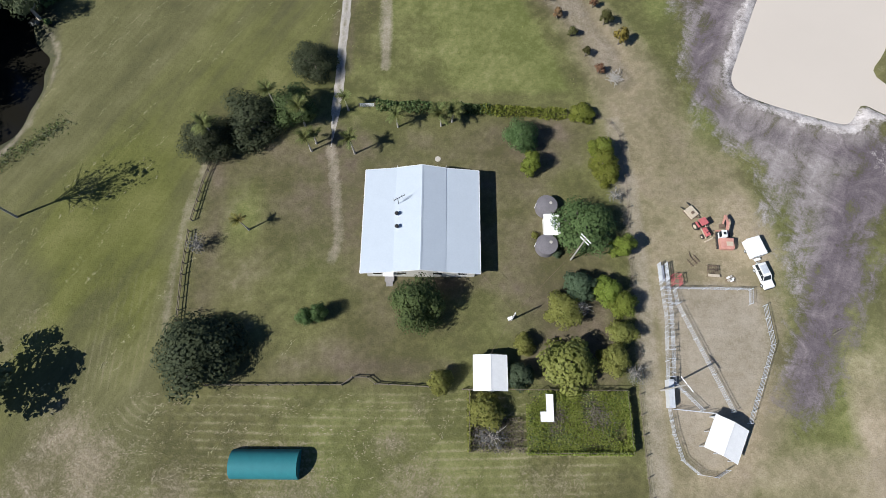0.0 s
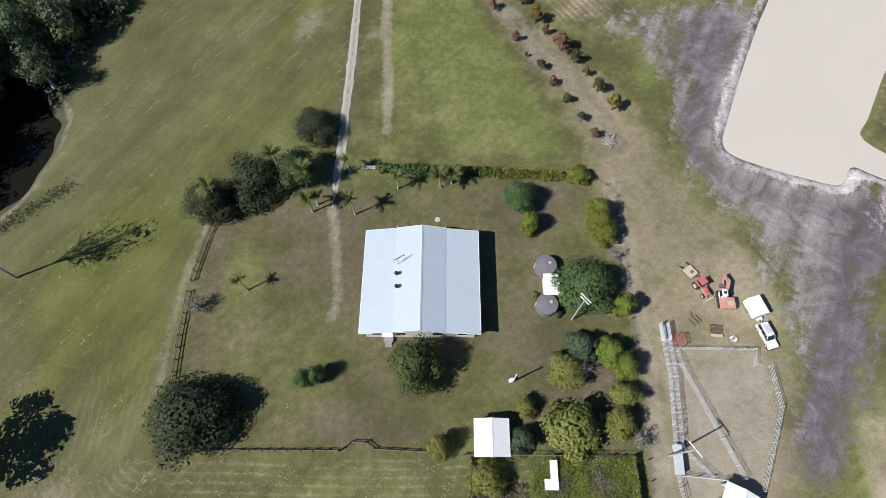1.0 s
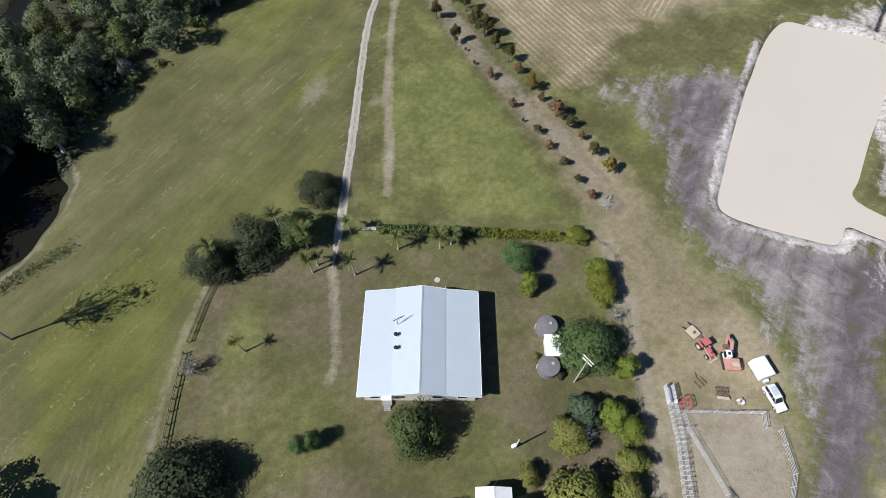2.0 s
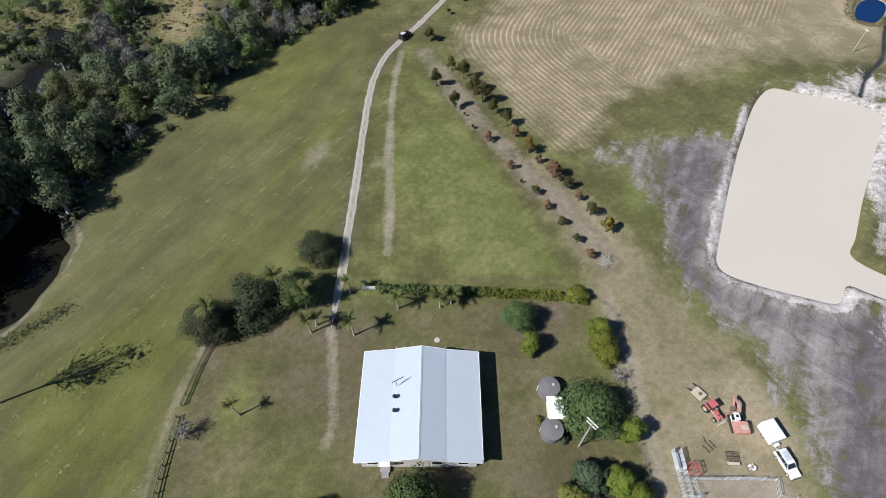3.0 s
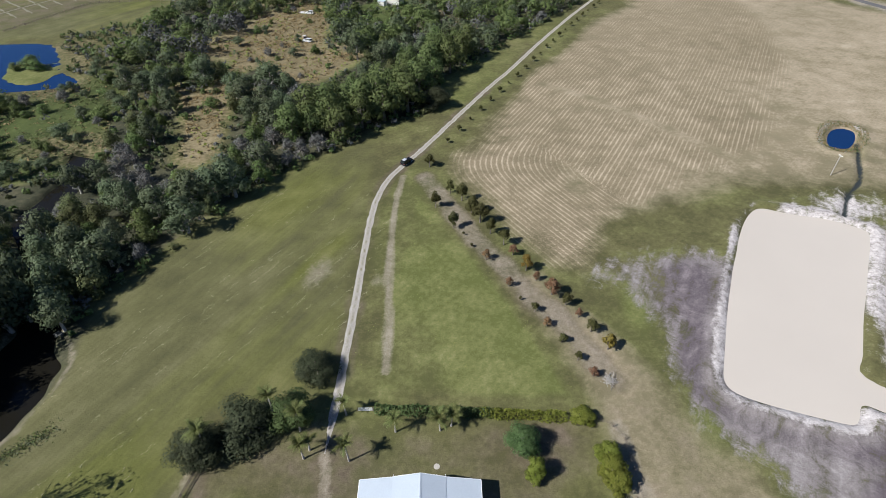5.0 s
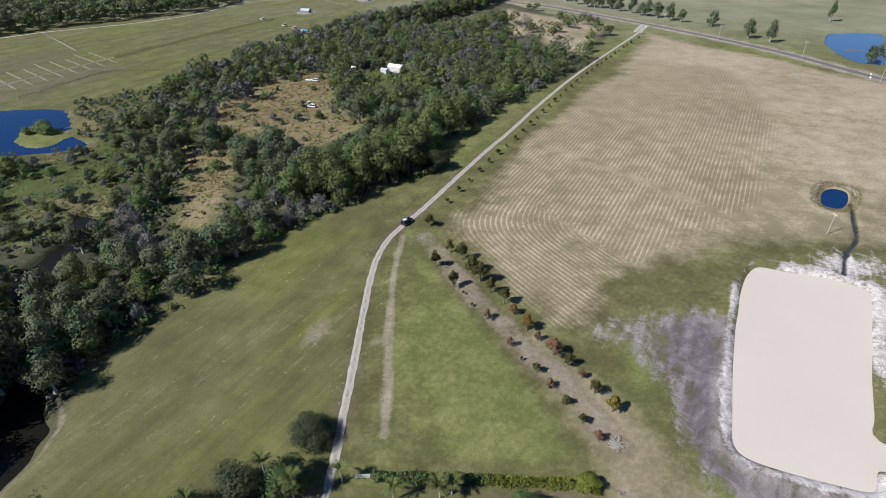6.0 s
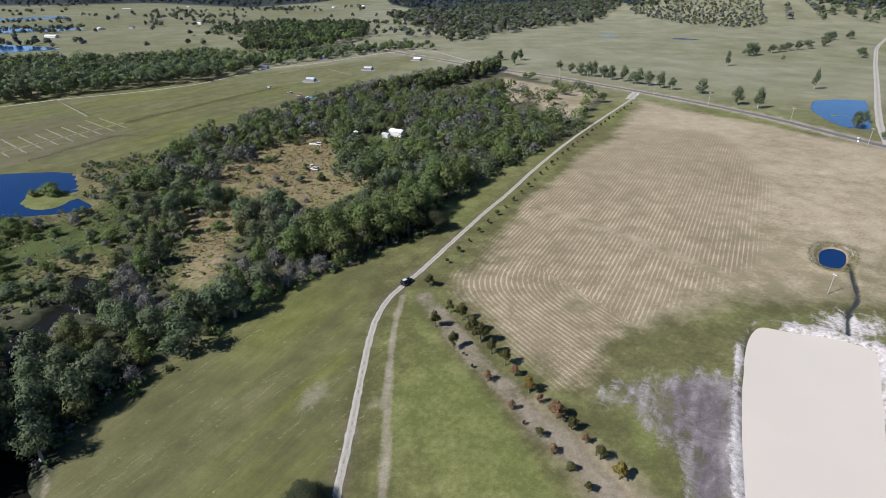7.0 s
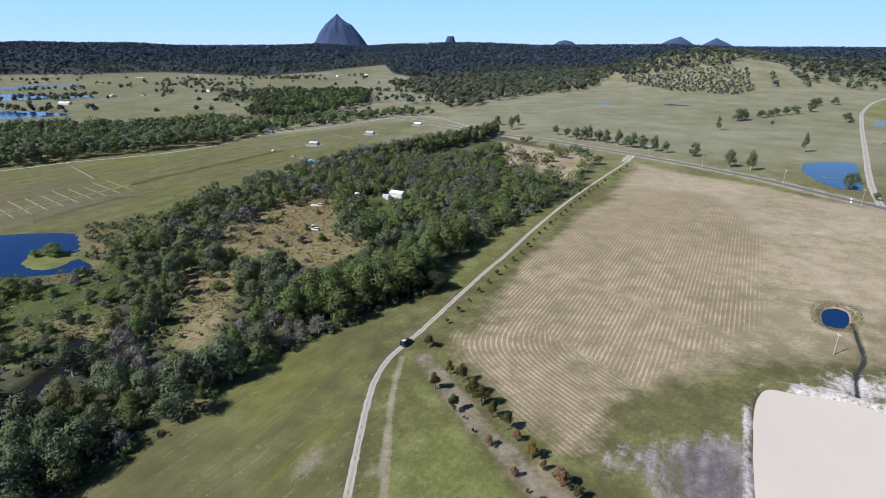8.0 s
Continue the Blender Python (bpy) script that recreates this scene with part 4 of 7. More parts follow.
species("sapling_red", "red", 2, n_leaf=480, size=0.10, n_lobes=7, low=0.36, lobe=0.38, limbs=False)
species("gum", "gum", 6, n_leaf=1750, size=0.062, n_lobes=12, low=0.2, lobe=0.40, tall=1.1)
species("stand", "stand", 4, n_leaf=1750, size=0.062, n_lobes=14, low=0.25, lobe=0.38, tall=1.15)
species("fresh", "fresh", 4, n_leaf=1750, size=0.064, n_lobes=9, low=0.08, lobe=0.46)
species("wattle", "wattle", 5, n_leaf=1750, size=0.062, n_lobes=10, low=0.08, lobe=0.45)
species("paperbark", "grey", 4, n_leaf=1300, size=0.050, n_lobes=15, low=0.2, lobe=0.31, bare=True)
species("tall_gum", "gum", 1, n_leaf=420, size=0.045, n_lobes=30, low=0.42, tall=1.9, lobe=0.17, bare=True, stem=0.03)
species("open_gum", "gum", 1, n_leaf=1500, size=0.058, n_lobes=26, low=0.35, tall=1.0, lobe=0.21, spread=1.25)

LABELS = {
    "dense_dark": "large shade tree with dense dark green crown", "dense_green": "round leafy tree with a mid-green crown",
    "dense_blue": "shrubby tree with grey-green foliage", "lime": "bright yellow-green garden tree", "olive": "olive-coloured spreading garden tree",
    "twiggy": "half-bare grey shrub with thin twigs", "sapling": "young olive-leaved tree in a planted row", "sapling_dark": "young dark green tree in a planted row",
    "sapling_gold": "young golden-leaved tree in a planted row", "sapling_red": "young red-leaved tree in a planted row", "gum": "gum tree with pale trunk in the creek bush",
    "wattle": "green wattle tree in the creek bush", "fresh": "fresh yellow-green wattle in the creek bush", "paperbark": "pale grey paperbark with sparse foliage in the bush",
    "stand": "tall bright green gum at the edge of the creek bush",
    "tall_gum": "tall sparse gum tree on the creek flat", "open_gum": "broad gum tree with an open crown",
}
count_of = {}


def tree(key, x, y, r, h, turn=None, group="", name="tree", z=None):
    """Plants a tree: crown radius r, height h."""
    i = count_of.get(key, 0)
    count_of[key] = i + 1
    tr, cr = SPECIES[key][i % len(SPECIES[key])]
    ob = thing(name, x, y, ground_z(x, y) if z is None else z, turn if turn is not None else (i * 77) % 360, LABELS[key], "tree", group)
    top = 3.6 if key == "tall_gum" else 2.0
    ob.scale = (r / 0.97, r / 0.97, h / top)
    link("trunk", tr, ob), link("crown", cr, ob)
    return ob


for key, x, y, r, h in (
        ("dense_dark", -41.0, 13.8, 7.9, 9.0), ("dense_green", -4.4, 21.9, 5.1, 10.0), ("dense_dark", -27.2, 73.2, 5.1, 5.6), ("dense_dark", -45.5, 54.5, 5.6, 7.6),
        ("dense_dark", -37.6, 58.8, 6.6, 8.6), ("dense_green", -30.0, 61.8, 5.2, 8.2), ("dense_green", 14.7, 55.3, 3.7, 7.2), ("lime", 16.5, 49.8, 2.3, 6.0),
        ("lime", 30.4, 53.2, 3.0, 6.0), ("lime", 30.6, 50.8, 2.8, 5.4), ("lime", 31.2, 48.2, 2.9, 5.0), ("dense_green", 25.8, 36.5, 5.9, 8.0), ("lime", 32.3, 33.3, 2.5, 6.0), ("dense_blue", 24.3, 25.8, 3.3, 6.0),
        ("olive", 21.0, 21.5, 3.9, 5.0), ("lime", 29.0, 25.0, 3.0, 6.0), ("lime", 31.4, 22.5, 2.8, 5.5), ("olive", 31.1, 17.4, 2.9, 4.5), ("olive", 14.1, 15.5, 2.3, 4.0), ("olive", 21.1, 11.8, 5.6, 7.8),
        ("olive", 29.0, 12.9, 3.4, 5.5), ("twiggy", 32.6, 10.6, 2.2, 3.5), ("dense_blue", 13.3, 10.1, 2.6, 5.5), ("olive", 7.3, 4.2, 3.5, 4.5), ("twiggy", 8.2, 0.6, 3.0, 2.8), ("olive", -0.3, 9.1, 2.5, 5.5),
        ("dense_green", -23.8, 20.0, 1.8, 5.0), ("dense_green", -21.7, 20.8, 1.8, 5.2), ("twiggy", -44.9, 33.4, 2.2, 4.2), ("lime", 27.8, 62.0, 2.9, 3.4), ("twiggy", 32.6, 44.0, 1.8, 3.0),
        ("twiggy", 24.2, 22.0, 2.0, 4.0), ("dense_blue", 21.5, 39.6, 1.0, 1.8), ("dense_blue", 20.8, 32.4, 1.0, 1.6), ("olive", 17.0, 36.0, 0.8, 1.2)):
    tree(key, x, y, r, h, group="garden trees")
tree("open_gum", -76.0, 7.0, 8.2, 13.0)
tree("tall_gum", -80.7, 39.1, 6.0, 24.0)
for x, y, r_, h in ((-108, 50, 6.5, 20), (-106, 62, 6.0, 21), (-105, 74, 6.5, 19), (-101, 86, 6.0, 20), (-103, 97, 5.5, 17), (-112, 70, 7.0, 20), (-114, 84, 6.5, 18), (-94, 97, 5.0, 14), (-88, 101, 4.5, 12), (-101, 106, 5.5, 14), (-108, 116, 6.0, 15), (-96, 110, 5.0, 13), (-99, 90, 5.5, 15), (-92, 90, 4.6, 11), (-108, 94, 5.5, 16), (-115, 100, 6.0, 16), (-120, 78, 6.5, 18), (-118, 62, 6.5, 19), (-121, 112, 5.5, 14)):
    tree("gum", x, y, r_, h, group="creek bank gums", name="gum_tree")
for x, y, r_, h in ((-105, 45, 6.5, 17), (-107, 55, 7.0, 18), (-105.5, 66, 6.5, 17), (-107, 76, 7.0, 18), (-110, 88, 6.5, 17), (-113, 60, 7.0, 18), (-114, 74, 7.0, 18), (-116, 46, 7.0, 17), (-103.5, 80, 5.5, 14), (-122, 88, 7.0, 17)):
    tree("wattle", x, y, r_, h, group="creek bank gums", name="wattle_tree")

for i, (x, y) in enumerate(((-4.5, 159.5), (2.3, 143.3), (5.9, 139.2), (8.6, 132.7), (10.9, 127.9), (13.5, 122.5), (16.9, 117.4), (19, 113), (21.8, 106.6), (23.9, 102.8), (27.1, 97.6), (30, 94), (32.3, 89.8), (34.4, 85.3), (37.1, 80.1))):
    key, r, h = (("sapling", 1.9, 3.2), ("sapling_dark", 1.3, 3.4), ("sapling_dark", 1.7, 4.2), ("sapling_dark", 2.1, 4.2), ("sapling_dark", 2.2, 4.6), ("sapling_dark", 1.5, 3.8), ("sapling", 1.6, 3.6), ("sapling_red", 1.3, 2.4), ("sapling_gold", 1.4, 3.6),
                 ("sapling_red", 0.9, 2.2), ("sapling_red", 2.0, 3.8), ("sapling", 1.4, 2.8), ("sapling_red", 0.9, 2.0), ("sapling", 1.5, 2.8), ("sapling_gold", 1.6, 3.0))[i]
    tree(key, x, y, r * 1.18, h * 1.60, group="avenue trees", name="sapling")
for x, y, key, r, h in ((-2.2, 135.6, "sapling_dark", 1.6, 4.0), (3.1, 125.2, "sapling_dark", 1.5, 4.0), (5.8, 121.8, "sapling", 0.4, 0.9), (8, 116.4, "sapling", 0.5, 1.0), (11.6, 111.1, "sapling_red", 1.2, 2.4), (16.7, 100.7, "sapling_red", 0.9, 2.2),
                        (19.1, 95.6, "sapling", 0.4, 1.0), (22.1, 91.7, "sapling", 1.0, 2.0), (24.4, 87.1, "sapling_red", 1.1, 1.9), (27.1, 82.1, "sapling", 1.0, 1.8), (29.7, 76.9, "sapling", 1.0, 1.9), (32.2, 72.6, "sapling_red", 1.1, 1.9)):
    tree(key, x, y, r * 1.18, h * 1.60, group="avenue trees", name="sapling")
# saplings along the far drive
for i in range(32):
    d = 10 + i * 10.0
    s = np.concatenate([[0], np.cumsum(np.hypot(*np.diff(DRIVE, axis=0).T))])
    x, y = np.interp(s[-1] - 118 - d, s, DRIVE[:, 0]), np.interp(s[-1] - 118 - d, s, DRIVE[:, 1])
    k = min(int(np.searchsorted(s, s[-1] - 118 - d)), len(DRIVE) - 2)
    t = DRIVE[k] - DRIVE[k + 1]
    t = t / np.hypot(*t)
    tree("sapling_dark" if i % 3 else "sapling", x + t[1] * 6.0, y - t[0] * 6.0, (0.95, 1.2, 0.7, 1.1)[i % 4], (2.3, 3.0, 1.7, 2.6)[i % 4], group="driveway saplings", name="sapling")

# ---- the creek bush: the nearest trees one by one, the rest as a mass ----
cand = []
r = np.random.default_rng(21)
cell = {}
for _ in range(26000):
    x, y = r.uniform(-330, 155), r.uniform(30, 640)
    if any(math.hypot(x - p, y - q) < 5.6 for a in (-1, 0, 1) for bq in (-1, 0, 1) for p, q in cell.get((int(x // 6) + a, int(y // 6) + bq), ())):
        continue
    cell.setdefault((int(x // 6), int(y // 6)), []).append((x, y))
    cand.append((x, y))
C = np.array(cand)
ok = inside(BUSH, C[:, 0], C[:, 1]) > 0
ok &= ~((C[:, 0] < -158) & (C[:, 1] > 205))
# thins trees standing between the camera and the clearing, lake or wetland
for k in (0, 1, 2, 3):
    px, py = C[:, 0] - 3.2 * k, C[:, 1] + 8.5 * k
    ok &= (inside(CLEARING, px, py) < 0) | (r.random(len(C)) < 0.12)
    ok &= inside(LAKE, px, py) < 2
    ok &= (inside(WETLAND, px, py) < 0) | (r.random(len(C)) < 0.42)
ok &= inside(np.array([(-106, 205), (-80, 200), (-72, 156), (-80, 148), (-96, 152)], float), C[:, 0], C[:, 1]) < 0
ok &= dist_line(CREEK, C[:, 0], C[:, 1]) > 5.0 + 5.5 * step(C[:, 1], 88, 74)
ok &= dist_line(DRIVE, C[:, 0], C[:, 1]) > 9
thin = inside(np.array([(50, 420), (60, 590), (100, 560), (150, 495), (98, 385)], float), C[:, 0], C[:, 1]) > 0
ok &= ~thin | (r.random(len(C)) < 0.10)
ok &= inside(np.array([(-42, 356), (-24, 366), (-17, 352), (-20, 306), (-44, 298), (-52, 318)], float), C[:, 0], C[:, 1]) < 0
ok &= inside(np.array([(-24, 470), (4, 470), (49, 528), (95, 598), (60, 628), (8, 548)], float), C[:, 0], C[:, 1]) < 0
C = C[ok]
C = C[np.argsort(np.hypot(C[:, 0] + 20, C[:, 1] - 60))]
patch = wavy(C[:, 0], C[:, 1], 16, 31)
edge = inside(BUSH, C[:, 0], C[:, 1])
near_n = 290
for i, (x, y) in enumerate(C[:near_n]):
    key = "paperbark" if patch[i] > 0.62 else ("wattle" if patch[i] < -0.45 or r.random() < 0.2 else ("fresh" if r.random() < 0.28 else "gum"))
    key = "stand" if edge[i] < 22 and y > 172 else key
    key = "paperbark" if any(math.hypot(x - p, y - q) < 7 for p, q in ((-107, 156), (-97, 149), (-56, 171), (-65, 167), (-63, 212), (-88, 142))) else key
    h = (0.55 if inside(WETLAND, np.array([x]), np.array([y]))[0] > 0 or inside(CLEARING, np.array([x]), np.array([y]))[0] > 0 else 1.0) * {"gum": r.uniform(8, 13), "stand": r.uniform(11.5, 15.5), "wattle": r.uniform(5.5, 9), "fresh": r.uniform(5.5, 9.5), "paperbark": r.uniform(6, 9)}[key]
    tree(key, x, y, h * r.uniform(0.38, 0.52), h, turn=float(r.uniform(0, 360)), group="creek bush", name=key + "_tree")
for poly, n, keys, top in ((WETLAND, 66, ("wattle", "gum", "wattle", "paperbark", "gum"), 6.5), (CLEARING, 24, ("wattle", "gum", "paperbark", "wattle"), 5.0)):
    k = 0
    while k < n:
        x, y = r.uniform(poly[:, 0].min(), poly[:, 0].max()), r.uniform(poly[:, 1].min(), poly[:, 1].max())
        if inside(poly, np.array([x]), np.array([y]))[0] > 0.5 and inside(LAKE, np.array([x]), np.array([y]))[0] < -3 and dist_line(CREEK, np.array([x]), np.array([y]))[0] > 6:
            h = r.uniform(0.45, 1.0) * top
            tree(keys[k % len(keys)], x, y, h * r.uniform(0.5, 0.75), h, turn=float(r.uniform(0, 360)), group="creek bush", name="shrub_tree")
            k += 1
for x, y, r_, h in ((-192, 250, 5, 6), (-187, 246, 4, 5), (-197, 246, 3, 4)):
    tree("wattle", x, y, r_, h, group="creek bush")
tree("dense_dark", -3.0, 206.0, 6.5, 9.0, group="creek bush")


def forest(name, pts, label, mats, leaf_n=150, leaf_s=1.0, h_lo=7, h_hi=14, slim=0.42, seed=1, up=0.3):
    """A mass of trees: trunk and many leaf clumps each, joined."""
    r = np.random.default_rng(seed)
    groups = {}
    for x, y in pts:
        k = mats[int(r.integers(len(mats)))]
        h = r.uniform(h_lo, h_hi)
        rad = h * slim * r.uniform(0.8, 1.2)
        z = ground_z(x, y)
        lobes = [((x, y, z + h * 0.66), rad * 0.62)]
        a0 = r.uniform(0, 6.28)
        for q in range(5):
            a, d = a0 + q * 1.257 + r.uniform(-0.4, 0.4), rad * r.uniform(0.42, 0.68)
            lobes.append(((x + d * math.cos(a), y + d * math.sin(a), z + h * r.uniform(0.34, 0.66)), rad * r.uniform(0.36, 0.52)))
        v, f, nn = leaf_cloud(r, leaf_n, leaf_s, lobes, 0.85, 0.1, True, up)
        groups.setdefault(k, []).append((v, nn))
    root = thing(name, float(np.mean([p[0] for p in pts])), float(np.mean([p[1] for p in pts])), 0, 0, label, "forest")
    root["kind"] = "stuff"
    off = np.array(root.matrix_basis.translation)
    for k, bits in groups.items():
        V = np.concatenate([v for v, q in bits]) - off
        Fc = np.arange(len(V)).reshape(-1, 3)
        me = bpy.data.meshes.new("foliage")
        me.vertices.add(len(V)); me.vertices.foreach_set("co", V.astype(np.float32).ravel())
        me.loops.add(len(V)); me.loops.foreach_set("vertex_index", np.arange(len(V), dtype=np.int32))
        me.polygons.add(len(Fc)); me.polygons.foreach_set("loop_start", np.arange(0, len(V), 3, dtype=np.int32))
        me.update(calc_edges=True)
        me.shade_smooth()
        me.normals_split_custom_set_from_vertices(np.concatenate([q for v, q in bits]).tolist())
        me.materials.append(LEAF[k])
        tagged(link("foliage", me, root), kind="stuff")
    return root


rest = C[near_n:]
rest = rest[r.random(len(rest)) < 0.72]
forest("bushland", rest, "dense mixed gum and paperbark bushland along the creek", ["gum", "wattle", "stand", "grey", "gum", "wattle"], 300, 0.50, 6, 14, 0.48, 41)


shrubs = np.column_stack([r.uniform(-200, 100, 9000), r.uniform(60, 520, 9000)])
near_bush = inside(BUSH, shrubs[:, 0], shrubs[:, 1])
# scrub between the camera and the clearing is thinned too
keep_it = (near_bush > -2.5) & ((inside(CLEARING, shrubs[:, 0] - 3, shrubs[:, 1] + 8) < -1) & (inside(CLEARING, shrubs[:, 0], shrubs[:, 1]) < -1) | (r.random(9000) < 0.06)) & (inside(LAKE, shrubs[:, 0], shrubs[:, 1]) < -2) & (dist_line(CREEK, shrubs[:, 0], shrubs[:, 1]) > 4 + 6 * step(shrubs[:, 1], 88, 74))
keep_it &= (inside(np.array([(50, 420), (60, 590), (100, 560), (150, 495), (98, 385)], float), shrubs[:, 0], shrubs[:, 1]) < 0) | (r.random(9000) < 0.35)
keep_it &= (inside(WETLAND, shrubs[:, 0], shrubs[:, 1]) < 0) | (r.random(9000) < 0.07)
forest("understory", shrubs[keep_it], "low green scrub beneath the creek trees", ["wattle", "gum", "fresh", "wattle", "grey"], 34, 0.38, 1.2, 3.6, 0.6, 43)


def scatter(poly, gap, seed, keep=1.0, hmin=None):
    r = np.random.default_rng(seed)
    poly = np.array(poly, float)
    lo, hi = poly.min(0), poly.max(0)
    gx, gy = np.meshgrid(np.arange(lo[0], hi[0], gap), np.arange(lo[1], hi[1], gap))
    p = np.stack([gx.ravel(), gy.ravel()], -1) + r.uniform(-0.45, 0.45, (gx.size, 2)) * gap
    p = p[inside(poly, p[:, 0], p[:, 1]) > 0]
    return p[r.random(len(p)) < keep]


forest("tree_belt", scatter([(-363, 452), (-324, 498), (-281, 526), (-233, 570), (-212, 640), (-250, 700), (-300, 745), (-372, 680), (-480, 690), (-600, 600), (-500, 420)], 9.0, 51), "dark belt of tall gums beyond the field track", ["gum", "gum", "wattle", "dark"], 120, 1.0, 11, 19, 0.38, 52)
forest("tree_belt", scatter([(-212, 640), (-170, 690), (-75, 800), (-6, 815), (-60, 860), (-150, 800), (-250, 720)], 10.5, 66, 0.85), "line of gums beside the field track", ["gum", "gum", "wattle"], 90, 1.1, 8, 14, 0.40, 67)
forest("plantation", scatter([(-281, 800), (-200, 760), (-170, 830), (-130, 980), (-150, 1220), (-272, 1230), (-330, 990)], 11, 53), "dark pine plantation between fields", ["dark", "dark", "wattle"], 80, 1.3, 13, 19, 0.34, 54)
forest("plantation", scatter([(-420, 1010), (-330, 990), (-290, 1200), (-330, 1330), (-440, 1180)], 16, 68, 0.8), "open dark woodland between fields", ["gum", "dark"], 70, 1.4, 10, 16, 0.40, 69)
forest("pine_row", scatter([(-76, 476), (-44, 474), (-4, 516), (44, 580), (72, 640), (58, 660), (6, 566), (-48, 505)], 5.6, 78, 0.9), "row of dark pines along the bush's far edge", ["dark", "wattle", "dark"], 110, 0.8, 11, 16, 0.27, 79)
forest("far_wood", scatter([(8, 890), (66, 950), (156, 1118), (346, 1288), (440, 1475), (521, 1565), (690, 2080), (37, 1926), (-140, 1500), (-40, 1150)], 17, 55, 0.8), "grey-green open woodland beyond the far field", ["gum", "grey", "gum", "dark"], 46, 2.2, 12, 18, 0.42, 56, 1.3)
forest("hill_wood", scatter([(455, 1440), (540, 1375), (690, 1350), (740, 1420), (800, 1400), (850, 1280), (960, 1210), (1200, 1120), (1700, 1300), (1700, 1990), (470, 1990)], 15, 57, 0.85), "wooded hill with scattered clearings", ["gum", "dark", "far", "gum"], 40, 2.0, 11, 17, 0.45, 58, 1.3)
forest("hill_scrub", scatter([(440, 1340), (486, 1165), (577, 1080), (640, 1150), (700, 1290), (690, 1345), (540, 1370), (455, 1435)], 9, 60, 0.8), "pale green low scrub on the lower hillside", ["grey", "fresh", "edge", "gum"], 18, 1.3, 3, 6, 0.6, 63)
forest("slope_trees", scatter([(760, 1180), (840, 1120), (1000, 1080), (1200, 1100), (1000, 1230), (880, 1280), (800, 1300)], 24, 64, 0.6), "scattered trees on the open hill slope", ["gum", "dark"], 60, 1.7, 9, 15, 0.5, 65)
far_pts, edge_pts = [], []
rf = np.random.default_rng(61)
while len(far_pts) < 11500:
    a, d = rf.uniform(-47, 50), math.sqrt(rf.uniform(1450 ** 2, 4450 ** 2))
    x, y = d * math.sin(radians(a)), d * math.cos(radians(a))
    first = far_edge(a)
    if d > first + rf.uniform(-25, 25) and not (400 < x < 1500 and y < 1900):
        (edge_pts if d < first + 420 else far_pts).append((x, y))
forest("distant_forest", far_pts, "dark forest covering the distant hills, coloured bluer for haze", ["far"], 18, 3.9, 14, 22, 0.65, 62, 1.0)
forest("forest_edge", edge_pts, "gum forest edging the far farmland, tinted blue-grey for haze", ["edge", "edge", "edge", "gum"], 40, 2.3, 13, 21, 0.42, 66, 0.6)

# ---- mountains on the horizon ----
# aerial haze is put into the rock's colour as blue
ROCK = surf("haze_blue_mountain_rock", (0.024, 0.042, 0.094), (0.048, 0.073, 0.142), 0.006, 1.0, 0, 0.8, 0.03)


def mountain(x, y, top, left, right, label, seed, rough=1.0):
    """A volcanic plug: its two flanks as (metres out, share of the height), uneven and gullied."""
    r = np.random.default_rng(seed)
    seg, rows, vs, fs = 72, 26, [], []
    for i in range(rows + 1):
        u = i / rows
        for j in range(seg):
            a = 2 * math.pi * j / seg
            w = 0.5 + 0.5 * math.cos(a)
            far = left[-1][0] * (1 - w) + right[-1][0] * w
            q = far * u
            hl = np.interp(u * left[-1][0], [p[0] for p in left], [p[1] for p in left])
            hr = np.interp(u * right[-1][0], [p[0] for p in right], [p[1] for p in right])
            gully = rough * 0.05 * top * math.sin(u * 3.1) * (math.sin(9 * a + 4 * u + seed) + 0.6 * math.sin(17 * a - 7 * u) + r.normal(0, 0.4))
            vs.append((q * math.cos(a), q * math.sin(a) * 0.75, top * (hl * (1 - w) + hr * w) + gully * (0.2 + 0.8 * abs(math.sin(a))) - 60 * u ** 4))
    for i in range(rows):
        fs += [(i * seg + j, (i + 1) * seg + j, (i + 1) * seg + (j + 1) % seg, i * seg + (j + 1) % seg) for j in range(seg)]
    ob = new("mountain", mesh_of("mountain", vs, fs, ROCK, True))
    ob.location = (x, y, 0)
    return tagged(ob, label, "mountain", "", "structure")


mountain(-795, 4520, 322, [(0, 1.03), (14, 0.985), (48, 0.904), (96, 0.783), (144, 0.624), (178, 0.46), (230, 0.35), (270, 0.3)], [(0, 1.03), (16, 0.972), (38, 0.904), (77, 0.82), (110, 0.783), (130, 0.70), (168, 0.58), (216, 0.42), (270, 0.3)], "steep conical volcanic mountain on the horizon, coloured blue for haze", 3, 0.4)
mountain(78, 4590, 168, [(0, 0.98), (30, 1.0), (40, 0.8), (80, 0.62), (120, 0.4)], [(0, 0.98), (22, 1.0), (34, 0.78), (46, 0.6), (90, 0.4)], "small flat-topped mountain on the horizon, coloured blue for haze", 5, 0.3)
mountain(961, 4498, 136, [(0, 1.0), (50, 0.93), (100, 0.74), (160, 0.5)], [(0, 1.0), (50, 0.93), (100, 0.74), (160, 0.5)], "low rounded hill on the horizon, coloured blue for haze", 8, 0.1)
mountain(1754, 4252, 156, [(0, 1.0), (60, 0.9), (150, 0.68), (240, 0.5)], [(0, 1.0), (40, 0.85), (100, 0.66), (160, 0.5)], "peaked hill on the horizon, coloured blue for haze", 9, 0.15)
mountain(1972, 4156, 144, [(0, 1.0), (40, 0.86), (100, 0.68), (160, 0.5)], [(0, 1.0), (50, 0.84), (120, 0.66), (200, 0.5)], "pointed hill on the horizon, coloured blue for haze", 10, 0.15)

